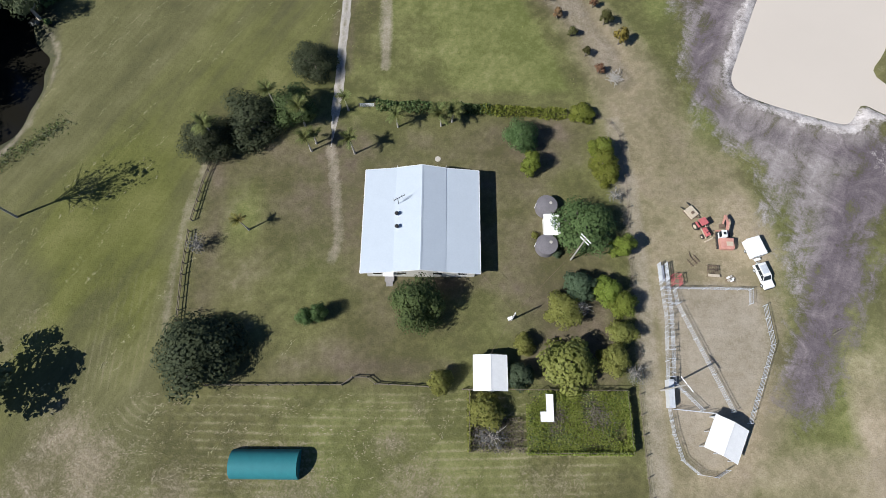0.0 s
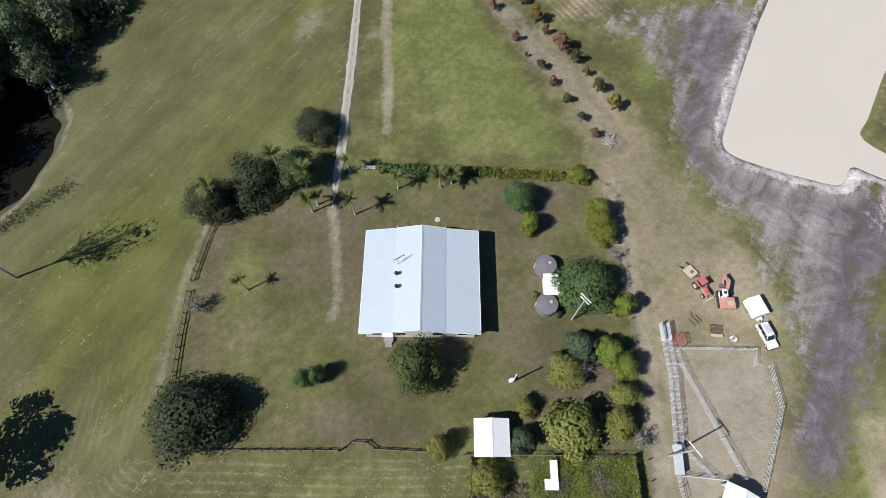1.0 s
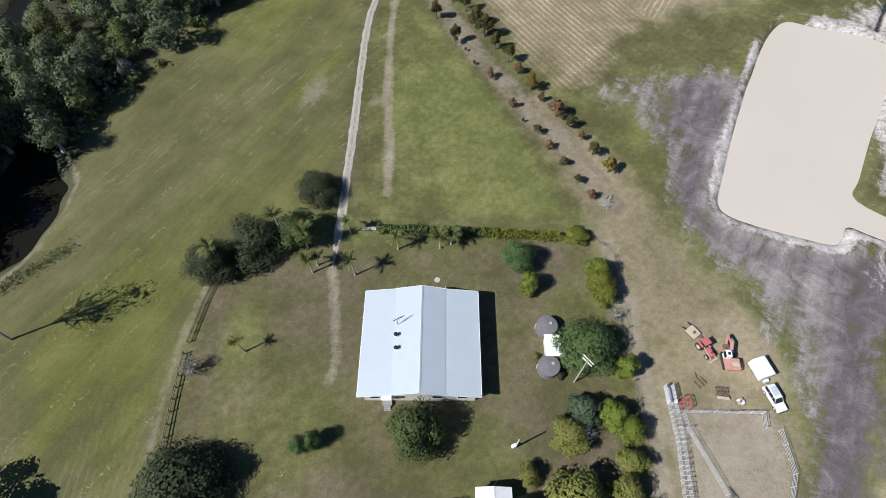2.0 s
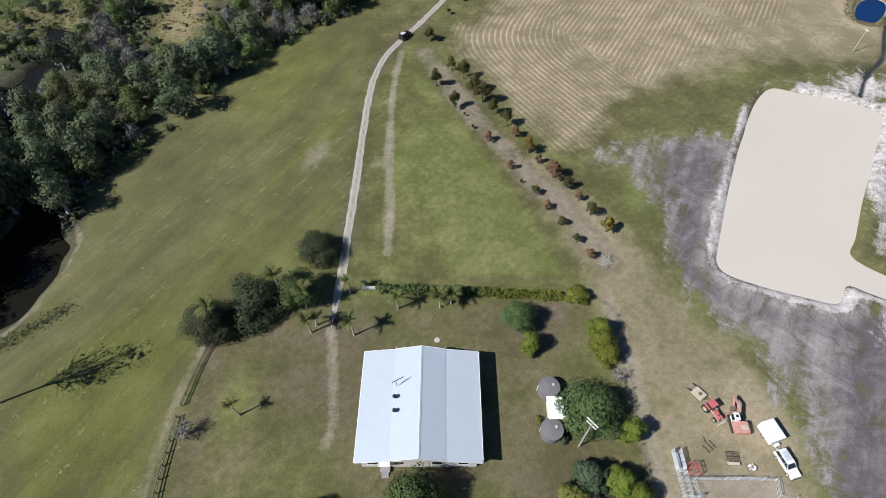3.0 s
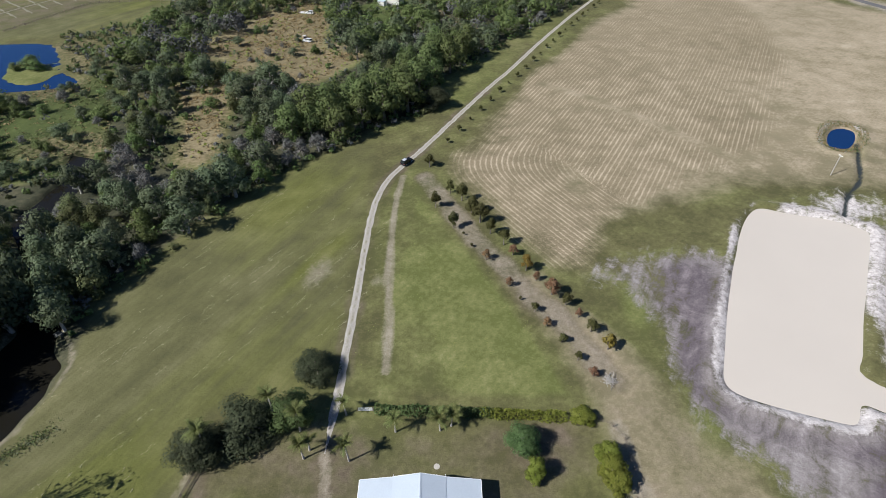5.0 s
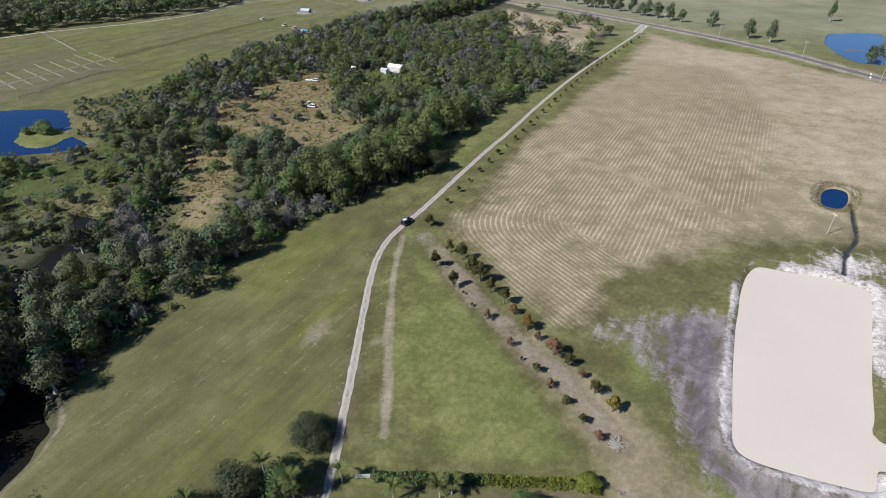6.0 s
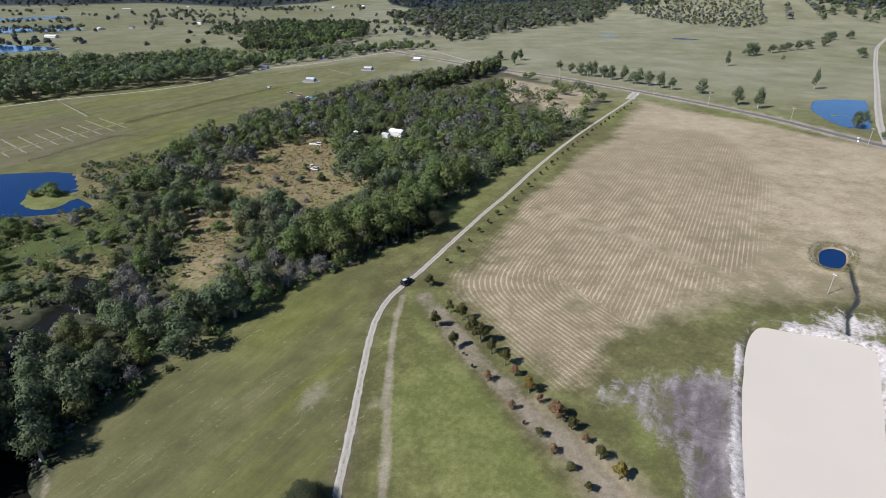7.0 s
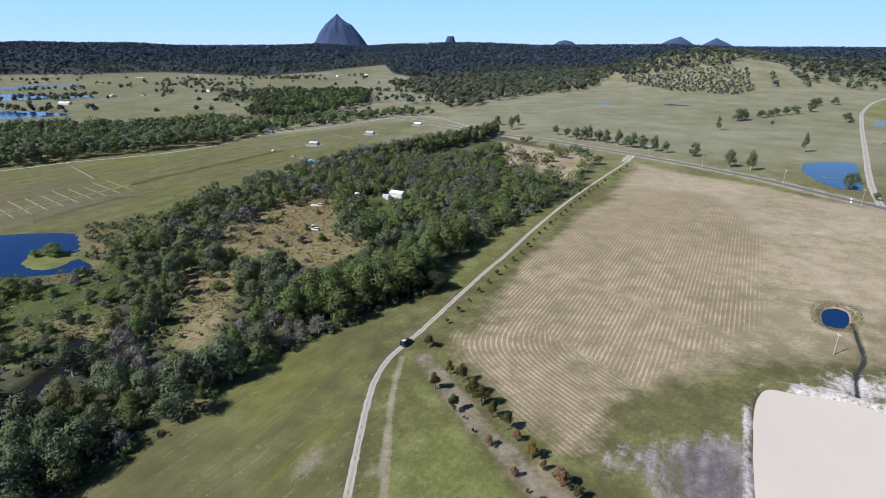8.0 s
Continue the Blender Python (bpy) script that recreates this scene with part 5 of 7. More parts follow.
# a plain clear sky beyond the mountains
SKYB, nt, b, ns, ln = nodes("clear_sky")
v = ns.new("ShaderNodeTexCoord").outputs["Object"]
sepz = ns.new("ShaderNodeSeparateXYZ")
ln.new(v, sepz.inputs[0])
glow = ns.new("ShaderNodeEmission")
ln.new(ramp(nt, calc(nt, "DIVIDE", sepz.outputs[2], 900.0), [(0.05, (0.50, 0.66, 0.88)), (0.25, (0.40, 0.64, 0.93)), (0.6, (0.30, 0.58, 0.95))]), glow.inputs[0])
glow.inputs[1].default_value = 0.95
ln.new(glow.outputs[0], ns["Material Output"].inputs[0])
arc = [(4690 * math.sin(a), 4690 * math.cos(a)) for a in np.radians(np.linspace(-62, 62, 60))]
vs = [(x, y, z) for z in (-60, 1000) for x, y in arc]
backdrop = new("backdrop", mesh_of("backdrop", vs, [(i, i + 1, 61 + i, 60 + i) for i in range(59)], SKYB))
tagged(backdrop, "clear pale blue sky beyond the far hills", "sky", "", "structure")

# ---- materials of the homestead ----
ZINC = surf("white_zinc_roofing", (0.475, 0.525, 0.570), (0.535, 0.588, 0.632), 0.35, 0.42, 0.1, 0.08, 3)
WHITE = surf("white_paint", (0.70, 0.70, 0.68), (0.84, 0.84, 0.82), 1.2, 0.55, 0, 0.1, 8)
CREAM = surf("cream_weatherboard", (0.58, 0.56, 0.50), (0.70, 0.68, 0.62), 1.0, 0.7, 0, 0.2, 9)
GLASS = surf("dark_window_glass", (0.015, 0.018, 0.022), (0.03, 0.035, 0.04), 1.0, 0.08, 0, 0.0)
TEAL = surf("teal_shade_cloth", (0.012, 0.130, 0.150), (0.022, 0.190, 0.205), 0.8, 0.75, 0, 0.3, 12)
TIMBER = surf("weathered_timber", (0.12, 0.095, 0.07), (0.26, 0.215, 0.165), 2.0, 0.9, 0, 0.5, 14)
STEEL = surf("galvanised_steel", (0.52, 0.54, 0.56), (0.72, 0.74, 0.76), 2.0, 0.5, 0.25, 0.1, 10)
CONCRETE = surf("grey_concrete", (0.20, 0.185, 0.185), (0.33, 0.31, 0.30), 0.8, 0.85, 0, 0.3, 8)
PALECON = surf("pale_concrete", (0.38, 0.35, 0.30), (0.52, 0.48, 0.42), 1.0, 0.9, 0, 0.3, 8)
TANKTOP = surf("weathered_tank_concrete", (0.115, 0.105, 0.112), (0.215, 0.200, 0.205), 0.5, 0.85, 0, 0.3, 6)
RED = surf("faded_red_paint", (0.40, 0.090, 0.090), (0.56, 0.17, 0.165), 1.5, 0.5, 0, 0.1, 8)
ORANGE = surf("faded_orange_paint", (0.42, 0.175, 0.130), (0.60, 0.34, 0.275), 1.5, 0.5, 0, 0.1, 8)
BLACK = surf("black_rubber", (0.012, 0.012, 0.012), (0.035, 0.034, 0.032), 4, 0.85, 0, 0.3, 20)
DARKPAINT = surf("black_car_paint", (0.010, 0.011, 0.013), (0.022, 0.023, 0.026), 2, 0.22, 0, 0.0)
DIRTY = surf("rusty_iron", (0.10, 0.075, 0.055), (0.24, 0.165, 0.115), 2.5, 0.85, 0.2, 0.4, 12)
BUFF = surf("dusty_buff_paint", (0.42, 0.35, 0.25), (0.58, 0.50, 0.38), 2.0, 0.7, 0, 0.2, 9)
BLUETARP = surf("blue_tarpaulin", (0.02, 0.20, 0.42), (0.05, 0.32, 0.56), 1.0, 0.6, 0, 0.2, 6)
SLATE = surf("blue_slate_roofing", (0.10, 0.11, 0.19), (0.18, 0.19, 0.28), 1.0, 0.6, 0.1, 0.2, 6)
WOOD = surf("pole_timber", (0.30, 0.275, 0.24), (0.46, 0.43, 0.38), 2.0, 0.9, 0, 0.4, 10)


def prism(bm, pts, y0, y1):
    """A prism along y over an outline in x and z."""
    a = [bm.verts.new((x, y0, z)) for x, z in pts]
    c = [bm.verts.new((x, y1, z)) for x, z in pts]
    bm.faces.new(a), bm.faces.new(c[::-1])
    n = len(pts)
    for i in range(n):
        j = (i + 1) % n
        bm.faces.new((a[j], a[i], c[i], c[j]))
    bmesh.ops.recalc_face_normals(bm, faces=bm.faces)
    return bm


def window(parent, x, y, z, w, h, face):
    """A framed pane let into a wall; face: 'x' or 'y' is the wall's normal."""
    s = (0.10, w + 0.16, h + 0.16) if face == "x" else (w + 0.16, 0.10, h + 0.16)
    fr = part("window", box(B(), (x, y, z), s), WHITE, parent, "white-framed window")
    s2 = (0.13, w, h) if face == "x" else (w, 0.13, h)
    part("pane", box(B(), (x, y, z), s2), GLASS, fr)
    part("sill", box(B(), (x, y, z - h / 2 - 0.1), (s[0] + 0.12, s[1] + 0.06, 0.05)), WHITE, fr)


# ---- the homestead ----
house = thing("house", -4.0, 37.6, 0, 0, "broad low farmhouse with a white broken-pitch metal roof", "house")
XW, XBW, XR, XBE, XE = -10.6, -4.65, 0.05, 4.38, 10.55      # eaves, breaks and ridge, from the house's middle
Y0, Y1 = -10.1, 10.1
for nm, x0, x1, z0, z1 in (("roof_sheet", XW, XBW, 3.60, 4.56), ("roof_sheet", XBW - 0.10, XR, 4.62, 5.90), ("roof_sheet", XR, XBE + 0.10, 5.90, 4.60), ("roof_sheet", XBE, XE, 4.56, 3.60)):
    part(nm, sheet(B(), [(x0, Y0, z0), (x1, Y0, z1), (x1, Y1, z1), (x0, Y1, z0)], 0.06), ZINC, house, "white corrugated metal roof slope")
part("ridge_cap", prism(B(), [(XR - 0.28, 5.85), (XR, 5.95), (XR + 0.28, 5.85), (XR, 5.90)], Y0, Y1), ZINC, house)
for x in (XW - 0.06, XE + 0.06):
    part("gutter", box(B(), (x, 0, 3.54), (0.14, Y1 - Y0, 0.12), 0, 0.02), WHITE, house)
for x0, x1, sgn in ((XW, XBW, 1), (XBE, XE, -1)):
    za, zb = (3.62, 4.58) if sgn > 0 else (4.58, 3.62)
    for y in (Y0 - 0.04, Y1 + 0.04):
        stick("barge_board", (x0, y, za - 0.08), (x1, y, zb - 0.08), 0.05, 0.2, WHITE, house)
for x0, z0 in ((XBW - 0.12, 4.66), (XBE + 0.12, 4.66)):
    for y in (Y0 - 0.04, Y1 + 0.04):
        stick("barge_board", (x0, y, z0 - 0.06), (XR, y, 5.84), 0.05, 0.2, WHITE, house)
WX0, WX1, WY0, WY1 = XW + 0.9, XE - 0.9, Y0 + 0.55, Y1 - 0.55
for y in (WY0, WY1):
    part("wall", prism(B(), [(WX0, 0.0), (WX1, 0.0), (WX1, 3.66), (XBE, 4.45), (XR, 5.75), (XBW, 4.45), (WX0, 3.66)], y - 0.08, y + 0.08), CREAM, house, "cream weatherboard gable wall")
for x in (WX0, WX1):
    part("wall", box(B(), (x, 0, 1.83), (0.16, WY1 - WY0 - 0.2, 3.66)), CREAM, house)
for x in (-7.8, -3.4, 3.0, 7.4):
    window(house, x, WY0 - 0.05, 2.0, 1.6, 1.2, "y")
    window(house, x, WY1 + 0.05, 2.0, 1.6, 1.2, "y")
for y in (-6.5, -2.2, 2.2, 6.5):
    window(house, WX0 - 0.05, y, 2.0, 1.5, 1.2, "x")
    window(house, WX1 + 0.05, y, 2.0, 1.5, 1.2, "x")
door = part("door", box(B(), (-5.7, WY0 - 0.08, 1.65), (0.9, 0.08, 2.05), 0, 0.01), WHITE, house, "white panelled door")
part("handle", box(B(), (-5.38, WY0 - 0.15, 1.6), (0.05, 0.08, 0.14)), STEEL, door)
part("landing", box(B(), (-5.7, WY0 - 0.6, 0.3), (1.7, 1.0, 0.6), 0, 0.03), CONCRETE, house, "grey concrete landing")
for i in range(3):
    part("doorstep", box(B(), (-5.7, WY0 - 1.25 - 0.28 * i, 0.2 - 0.09 * i), (1.2, 0.3, 0.4 - 0.18 * i), 0, 0.01), CONCRETE, house)
part("awning", sheet(B(), [(-6.6, Y0 - 0.35, 2.75), (-4.8, Y0 - 0.35, 2.75), (-4.8, Y0 + 0.4, 2.95), (-6.6, Y0 + 0.4, 2.95)], 0.04), WHITE, house, "white door awning")
for x, y in ((-4.4, 0.6), (-4.3, -1.9)):
    bm = rod(B(), (x, y, 4.5), (x, y, 5.15), 0.22, 0.22, 14)
    vent = part("roof_vent", bm, STEEL, house, "dark turning roof ventilator")
    bm = B()
    bmesh.ops.create_uvsphere(bm, u_segments=16, v_segments=10, radius=0.38, matrix=Matrix.Translation((x, y, 5.42)) @ Matrix.Diagonal((1, 1, 0.75, 1)))
    part("vent_head", bm, BLACK, vent)
mast = part("aerial", rod(B(), (-4.15, 2.7, 4.6), (-4.15, 2.7, 6.9), 0.045, 0.04), BLACK, house, "dark television aerial")
stick("boom", (-4.9, 2.5, 6.7), (-2.9, 3.6, 6.75), 0.10, 0.08, BLACK, mast)
for k in range(5):
    u = k / 4
    stick("element", (-4.8 + 1.8 * u - 0.12, 2.55 + 1.0 * u + 0.25, 6.72), (-4.8 + 1.8 * u + 0.12, 2.55 + 1.0 * u - 0.25, 6.72), 0.045, 0.04, BLACK, mast)
for x, y in ((-4.66, 10.25), (-3.0, 10.25), (2.8, 10.25), (4.4, 10.25)):
    stick("downpipe", (x, y, 4.7), (x, y, 5.15), 0.08, 0.08, WHITE, house)
pad = part("concrete_pad", rod(B(), (-1.2, 52.1, -0.05), (-1.2, 52.1, 0.09), 0.58, 0.56, 28), PALECON, None)
tagged(pad, "round pale concrete pad set in the lawn", "pad")


def gable_shed(name, x, y, w, l, eave, ridge, turn, label, roof=ZINC, wall=CREAM, open_end=False, cat="shed", sides=True):
    s = thing(name, x, y, 0, turn, label, cat)
    for sg in (-1, 1):
        q = [(sg * w / 2, -l / 2, eave), (0, -l / 2, ridge), (0, l / 2, ridge), (sg * w / 2, l / 2, eave)]
        part("roof", sheet(B(), q if sg < 0 else q[::-1], 0.05), roof, s, "pale metal roof slope")
        if sides:
            part("side_wall", box(B(), (sg * (w / 2 - 0.2), 0, eave / 2 - 0.02), (0.08, l - 0.5, eave - 0.08)), wall, s)
        else:
            for py in (-l / 2 + 0.3, 0, l / 2 - 0.3):
                stick("post", (sg * (w / 2 - 0.25), py, 0), (sg * (w / 2 - 0.25), py, eave), 0.11, 0.11, STEEL, s)
        part("gutter", box(B(), (sg * (w / 2 + 0.04), 0, eave - 0.05), (0.1, l, 0.1)), roof, s)
    part("ridge_cap", prism(B(), [(-0.2, ridge - 0.04), (0, ridge + 0.04), (0.2, ridge - 0.04), (0, ridge)], -l / 2, l / 2), roof, s)
    for sg in (-1, 1):
        if open_end and sg < 0:
            for px in (-w / 2 + 0.25, 0, w / 2 - 0.25):
                stick("post", (px, -l / 2 + 0.3, 0), (px, -l / 2 + 0.3, eave), 0.1, 0.1, STEEL, s)
            continue
        yy = sg * (l / 2 - 0.25)
        part("end_wall", prism(B(), [(-w / 2 + 0.2, 0), (w / 2 - 0.2, 0), (w / 2 - 0.2, eave), (0, ridge - 0.08), (-w / 2 + 0.2, eave)], yy - 0.04, yy + 0.04), wall, s)
    if not open_end:
        part("door", box(B(), (0.3, -l / 2 + 0.18, 1.02), (0.95, 0.07, 2.04)), WHITE, s)
    return s


gable_shed("garden_shed", 8.0, 10.55, 5.6, 5.95, 2.8, 3.6, 0, "small white gable-roofed garden shed under trees", WHITE)
gable_shed("yard_shed", 45.75, 0.4, 5.4, 5.8, 2.8, 3.55, -28, "white gable-roofed shelter at the cattle yards", WHITE, open_end=True, sides=False)

# barrel-vaulted shade house
tun = thing("shade_house", -28.45, -4.0, 0, 0, "teal shade-cloth tunnel greenhouse on the grass", "greenhouse")
bm, L2, seg = B(), 5.45, 18
prof = [(2.3 * math.cos(math.pi * k / seg), 2.75 * math.sin(math.pi * k / seg) ** 0.8) for k in range(seg + 1)]
ring = [[bm.verts.new((x, py, pz + 0.01)) for py, pz in prof] for x in (-L2, -L2 + 2.2, 0, L2 - 2.2, L2)]
for a, c in zip(ring[:-1], ring[1:]):
    for k in range(seg):
        bm.faces.new((a[k], c[k], c[k + 1], a[k + 1]))
part("cover", bm, TEAL, tun, "taut teal cloth cover", True)
for x in (-L2 + 0.02, L2 - 0.02):
    bm = B()
    bm.faces.new([bm.verts.new((x, py * 0.985, pz * 0.985)) for py, pz in prof])
    part("end_cloth", bm, TEAL, tun)
for x in np.linspace(-L2 + 0.03, L2 - 0.03, 7):
    rib = [(py * 0.98, pz * 0.98) for py, pz in prof]
    v, f = tube(None, [(x, py, pz) for py, pz in rib], [0.035] * len(rib), 5)
    link("rib", mesh_of("rib", v, f, TEAL, True), tun)

# ---- tanks, pump shed, garden ----
for x, y, mat, lab in ((19.3, 41.5, TANKTOP, "round grey concrete water tank beside trees"), (18.9, 33.7, TANKTOP, "round grey water tank with pale worn top")):
    t = thing("water_tank", x, y, 0, 0, lab, "tank", "water tanks")
    part("wall", rod(B(), (0, 0, 0), (0, 0, 2.1), 1.9, 1.9, 36), mat, t)
    part("lid", rod(B(), (0, 0, 2.1), (0, 0, 2.38), 1.98, 0.35, 36), mat, t)
    part("hatch", rod(B(), (0.7, 0.3, 2.25), (0.7, 0.3, 2.42), 0.3, 0.28, 16), PALECON, t)
    stick("inlet_pipe", (-2.0, 0.2, 0), (-2.0, 0.2, 2.2), 0.09, 0.09, WHITE, t)
ps = thing("pump_shed", 20.0, 37.5, 0, 0, "small lean-to pump shed with white metal roof", "shed")
part("roof", sheet(B(), [(-1.5, -2.1, 2.2), (1.4, -2.1, 2.4), (1.4, 2.1, 2.4), (-1.5, 2.1, 2.2)], 0.05), WHITE, ps, "white metal roof")
for yy in (-1.8, 1.8):
    part("end_wall", box(B(), (0, yy, 1.1), (2.5, 0.07, 2.16)), CREAM, ps)
for xx in (-1.28, 1.2):
    part("side_wall", box(B(), (xx, 0, 1.1), (0.07, 3.5, 2.1)), CREAM, ps)


def foliage_part(name, r, pts, size, mat, parent, up=0.4, label=""):
    """Leaf clumps at given points, as one mesh."""
    n = len(pts)
    nrm = r.normal(0, 0.7, (n, 3)) + (0, 0, up)
    nrm /= np.linalg.norm(nrm, axis=1)[:, None]
    a = np.cross(nrm, r.normal(size=(n, 3)))
    a /= np.linalg.norm(a, axis=1)[:, None]
    bb = np.cross(nrm, a)
    s = size * r.uniform(0.5, 1.4, n)[:, None]
    v = np.stack([pts - a * s, pts - bb * s * 0.6, pts + a * s, pts + bb * s * 0.6], 1).reshape(-1, 3)
    return link(name, mesh_of(name, v, [tuple(q) for q in np.arange(4 * n).reshape(-1, 4).tolist()], LEAF[mat]), parent, label)


def hedge(line, w, h, mats, label, dens=70, seed=3, group=""):
    r = np.random.default_rng(seed)
    line = np.array(line, float)
    s = np.concatenate([[0], np.cumsum(np.hypot(*np.diff(line, axis=0).T))])
    th = thing("hedge", line[0][0], line[0][1], 0, 0, label, "hedge", group)
    for mat, lo, hi in mats:
        n = int((hi - lo) * s[-1] * dens)
        u = r.uniform(lo, hi, n) * s[-1]
        c = np.stack([np.interp(u, s, line[:, 0]), np.interp(u, s, line[:, 1])], -1)
        q = r.uniform(0, 1, n)
        hh = h * (1 + 0.16 * np.sin(u * 0.9) + 0.12 * np.sin(u * 2.3 + 1))
        ww = w * (1 + 0.18 * np.sin(u * 0.7 + 2) + 0.1 * np.sin(u * 3.1))
        ang = q * math.pi
        px = c + np.stack([np.zeros(n), np.cos(ang) * ww / 2 * r.uniform(0.85, 1.1, n)], -1)
        pz = np.clip(np.sin(ang) * 1.25, 0, 1) * hh * r.uniform(0.55, 1.08, n)
        foliage_part("foliage", r, np.column_stack([px - line[0], pz]), 0.24, mat, th)
    for x in np.arange(1.0, s[-1], 2.2):
        stick("stem", (np.interp(x, s, line[:, 0]) - line[0][0], np.interp(x, s, line[:, 1]) - line[0][1], 0), (np.interp(x, s, line[:, 0]) - line[0][0], np.interp(x, s, line[:, 1]) - line[0][1], h * 0.7), 0.08, 0.08, BARK, th)
    return th


hedge([(-13.8, 64.0), (1.6, 63.6), (13.1, 62.9), (24.6, 62.2)], 2.0, 1.5, [("green", 0, 0.34), ("green", 0.3, 0.62), ("lime", 0.55, 1.0)], "clipped green boundary hedge turning yellow-green", 110)

gd = thing("garden_enclosure", 17.5, 3.0, 0, 0, "overgrown vine-covered garden enclosure with netting posts", "garden")
r = np.random.default_rng(77)
for xx in np.linspace(-13.0, 13.4, 10):
    for yy in (-5.0, 4.9):
        stick("post", (xx, yy, 0), (xx, yy, 2.1), 0.1, 0.1, TIMBER, gd)
for yy in (-5.0, 4.9):
    stick("top_rail", (-13.0, yy, 2.08), (13.4, yy, 2.08), 0.06, 0.06, TIMBER, gd)
for xx in (-13.0, 13.4):
    stick("top_rail", (xx, -5.0, 2.06), (xx, 4.9, 2.06), 0.06, 0.06, TIMBER, gd)
for mat, n, cut in (("vine", 15000, -0.3), ("green", 5000, 0.2), ("lime", 4000, 0.35), ("olive", 3500, 0.45), ("brush", 2500, 0.6)):
    px, py = r.uniform(-3.6, 13.3, n), r.uniform(-5.0, 4.8, n)
    k = wavy(px * 3, py * 3, 5, 80 + len(mat)) + r.normal(0, 0.25, n) > cut
    px, py = px[k], py[k]
    pz = 1.45 + 0.2 * wavy(px, py, 1.2, 90) + r.uniform(-0.5, 0.35, len(px))
    foliage_part("vine", r, np.column_stack([px, py, np.clip(pz, 0.1, 2.2)]), 0.14, mat, gd, 2.2)
n = 3600
side = np.concatenate([np.column_stack([r.uniform(-3.6, 13.4, n), r.normal(-5.0, 0.12, n), r.uniform(0.05, 2.1, n)]), np.column_stack([r.normal(13.4, 0.12, n // 2), r.uniform(-5, 4.8, n // 2), r.uniform(0.05, 2.1, n // 2)])])
foliage_part("vine", r, side, 0.22, "vine", gd, 0.1)
side = np.column_stack([r.normal(-13.0, 0.15, 900), r.uniform(-5, 4.6, 900), r.uniform(0.05, 1.5, 900)])
foliage_part("vine", r, side, 0.2, "olive", gd, 0.1)
tagged(foliage_part("dry_brush", r, np.column_stack([r.uniform(-12.8, -4, 3000), r.uniform(-4.9, 0.5, 3000), r.uniform(0.05, 1.3, 3000)]), 0.13, "brush", gd, 0.3, "dry grey brushwood"), kind="stuff")
tagged(foliage_part("dry_brush", r, np.column_stack([r.normal(8.2, 1.2, 700), r.normal(0.8, 1.1, 700), r.uniform(1.5, 2.3, 700)]), 0.13, "brush", gd, 1.0, "dry grey brushwood"), kind="stuff")
tagged(foliage_part("dry_brush", r, np.column_stack([r.normal(1.2, 0.9, 600), r.normal(0.6, 0.9, 600), r.uniform(1.5, 2.2, 600)]), 0.13, "brush", gd, 1.0, "dry grey brushwood"), kind="stuff")
gs = thing("lean_to", 17.3, 5.0, 0, 0, "small garden lean-to with bright white sheet roof", "shed")
part("roof", sheet(B(), [(-0.2, -0.6, 2.35), (1.0, -0.6, 2.35), (1.0, 2.2, 2.5), (-0.2, 2.2, 2.5)], 0.03), WHITE, gs, "bright white roof sheet")
part("roof", sheet(B(), [(-1.2, -2.2, 2.28), (1.0, -2.2, 2.28), (1.0, -0.6, 2.35), (-1.2, -0.6, 2.35)], 0.03), WHITE, gs, "bright white roof sheet")
for px, py in ((-1.1, -2.1), (0.9, -2.1), (0.9, 2.1), (-0.1, 2.1)):
    stick("post", (px, py, 0), (px, py, 2.3), 0.08, 0.08, TIMBER, gs)


# ---- palms ----
FROND = leaf("palm_fronds", (0.058, 0.072, 0.020), (0.130, 0.145, 0.048), (0.240, 0.245, 0.105), 0.25)
FRONDY = leaf("yellowed_palm_fronds", (0.090, 0.080, 0.020), (0.190, 0.170, 0.050), (0.300, 0.270, 0.110), 0.25)


def frond_mesh(seed, mat, length=1.0):
    """One arching feather leaf: a rib and two rows of leaflets."""
    r = np.random.default_rng(seed)
    vs, fs = [], []
    n = 13
    rib = [np.array((length * u, 0, 0.42 * length * (u - 1.35 * u * u))) for u in np.linspace(0, 1, n)]
    for i in range(1, n):
        u = i / (n - 1)
        w = length * 0.30 * math.sin(math.pi * min(0.15 + 0.85 * u, 1)) ** 0.6 + 0.04
        for sg in (-1, 1):
            o = len(vs)
            tip = rib[i] + np.array((0.14 * length, sg * w, -0.12 * length * r.uniform(0.5, 1.5)))
            vs += [rib[i - 1], rib[i], tip]
            fs.append((o, o + 1, o + 2))
    o = len(vs)
    for p in rib:
        vs += [p + (0, 0.015, 0.01), p + (0, -0.015, 0.01)]
    fs += [(o + 2 * i, o + 2 * i + 1, o + 2 * i + 3, o + 2 * i + 2) for i in range(n - 1)]
    return mesh_of("frond", vs, fs, mat)


FRONDS = [frond_mesh(i, FROND) for i in range(3)]
FRONDS_Y = [frond_mesh(i + 5, FRONDY) for i in range(2)]


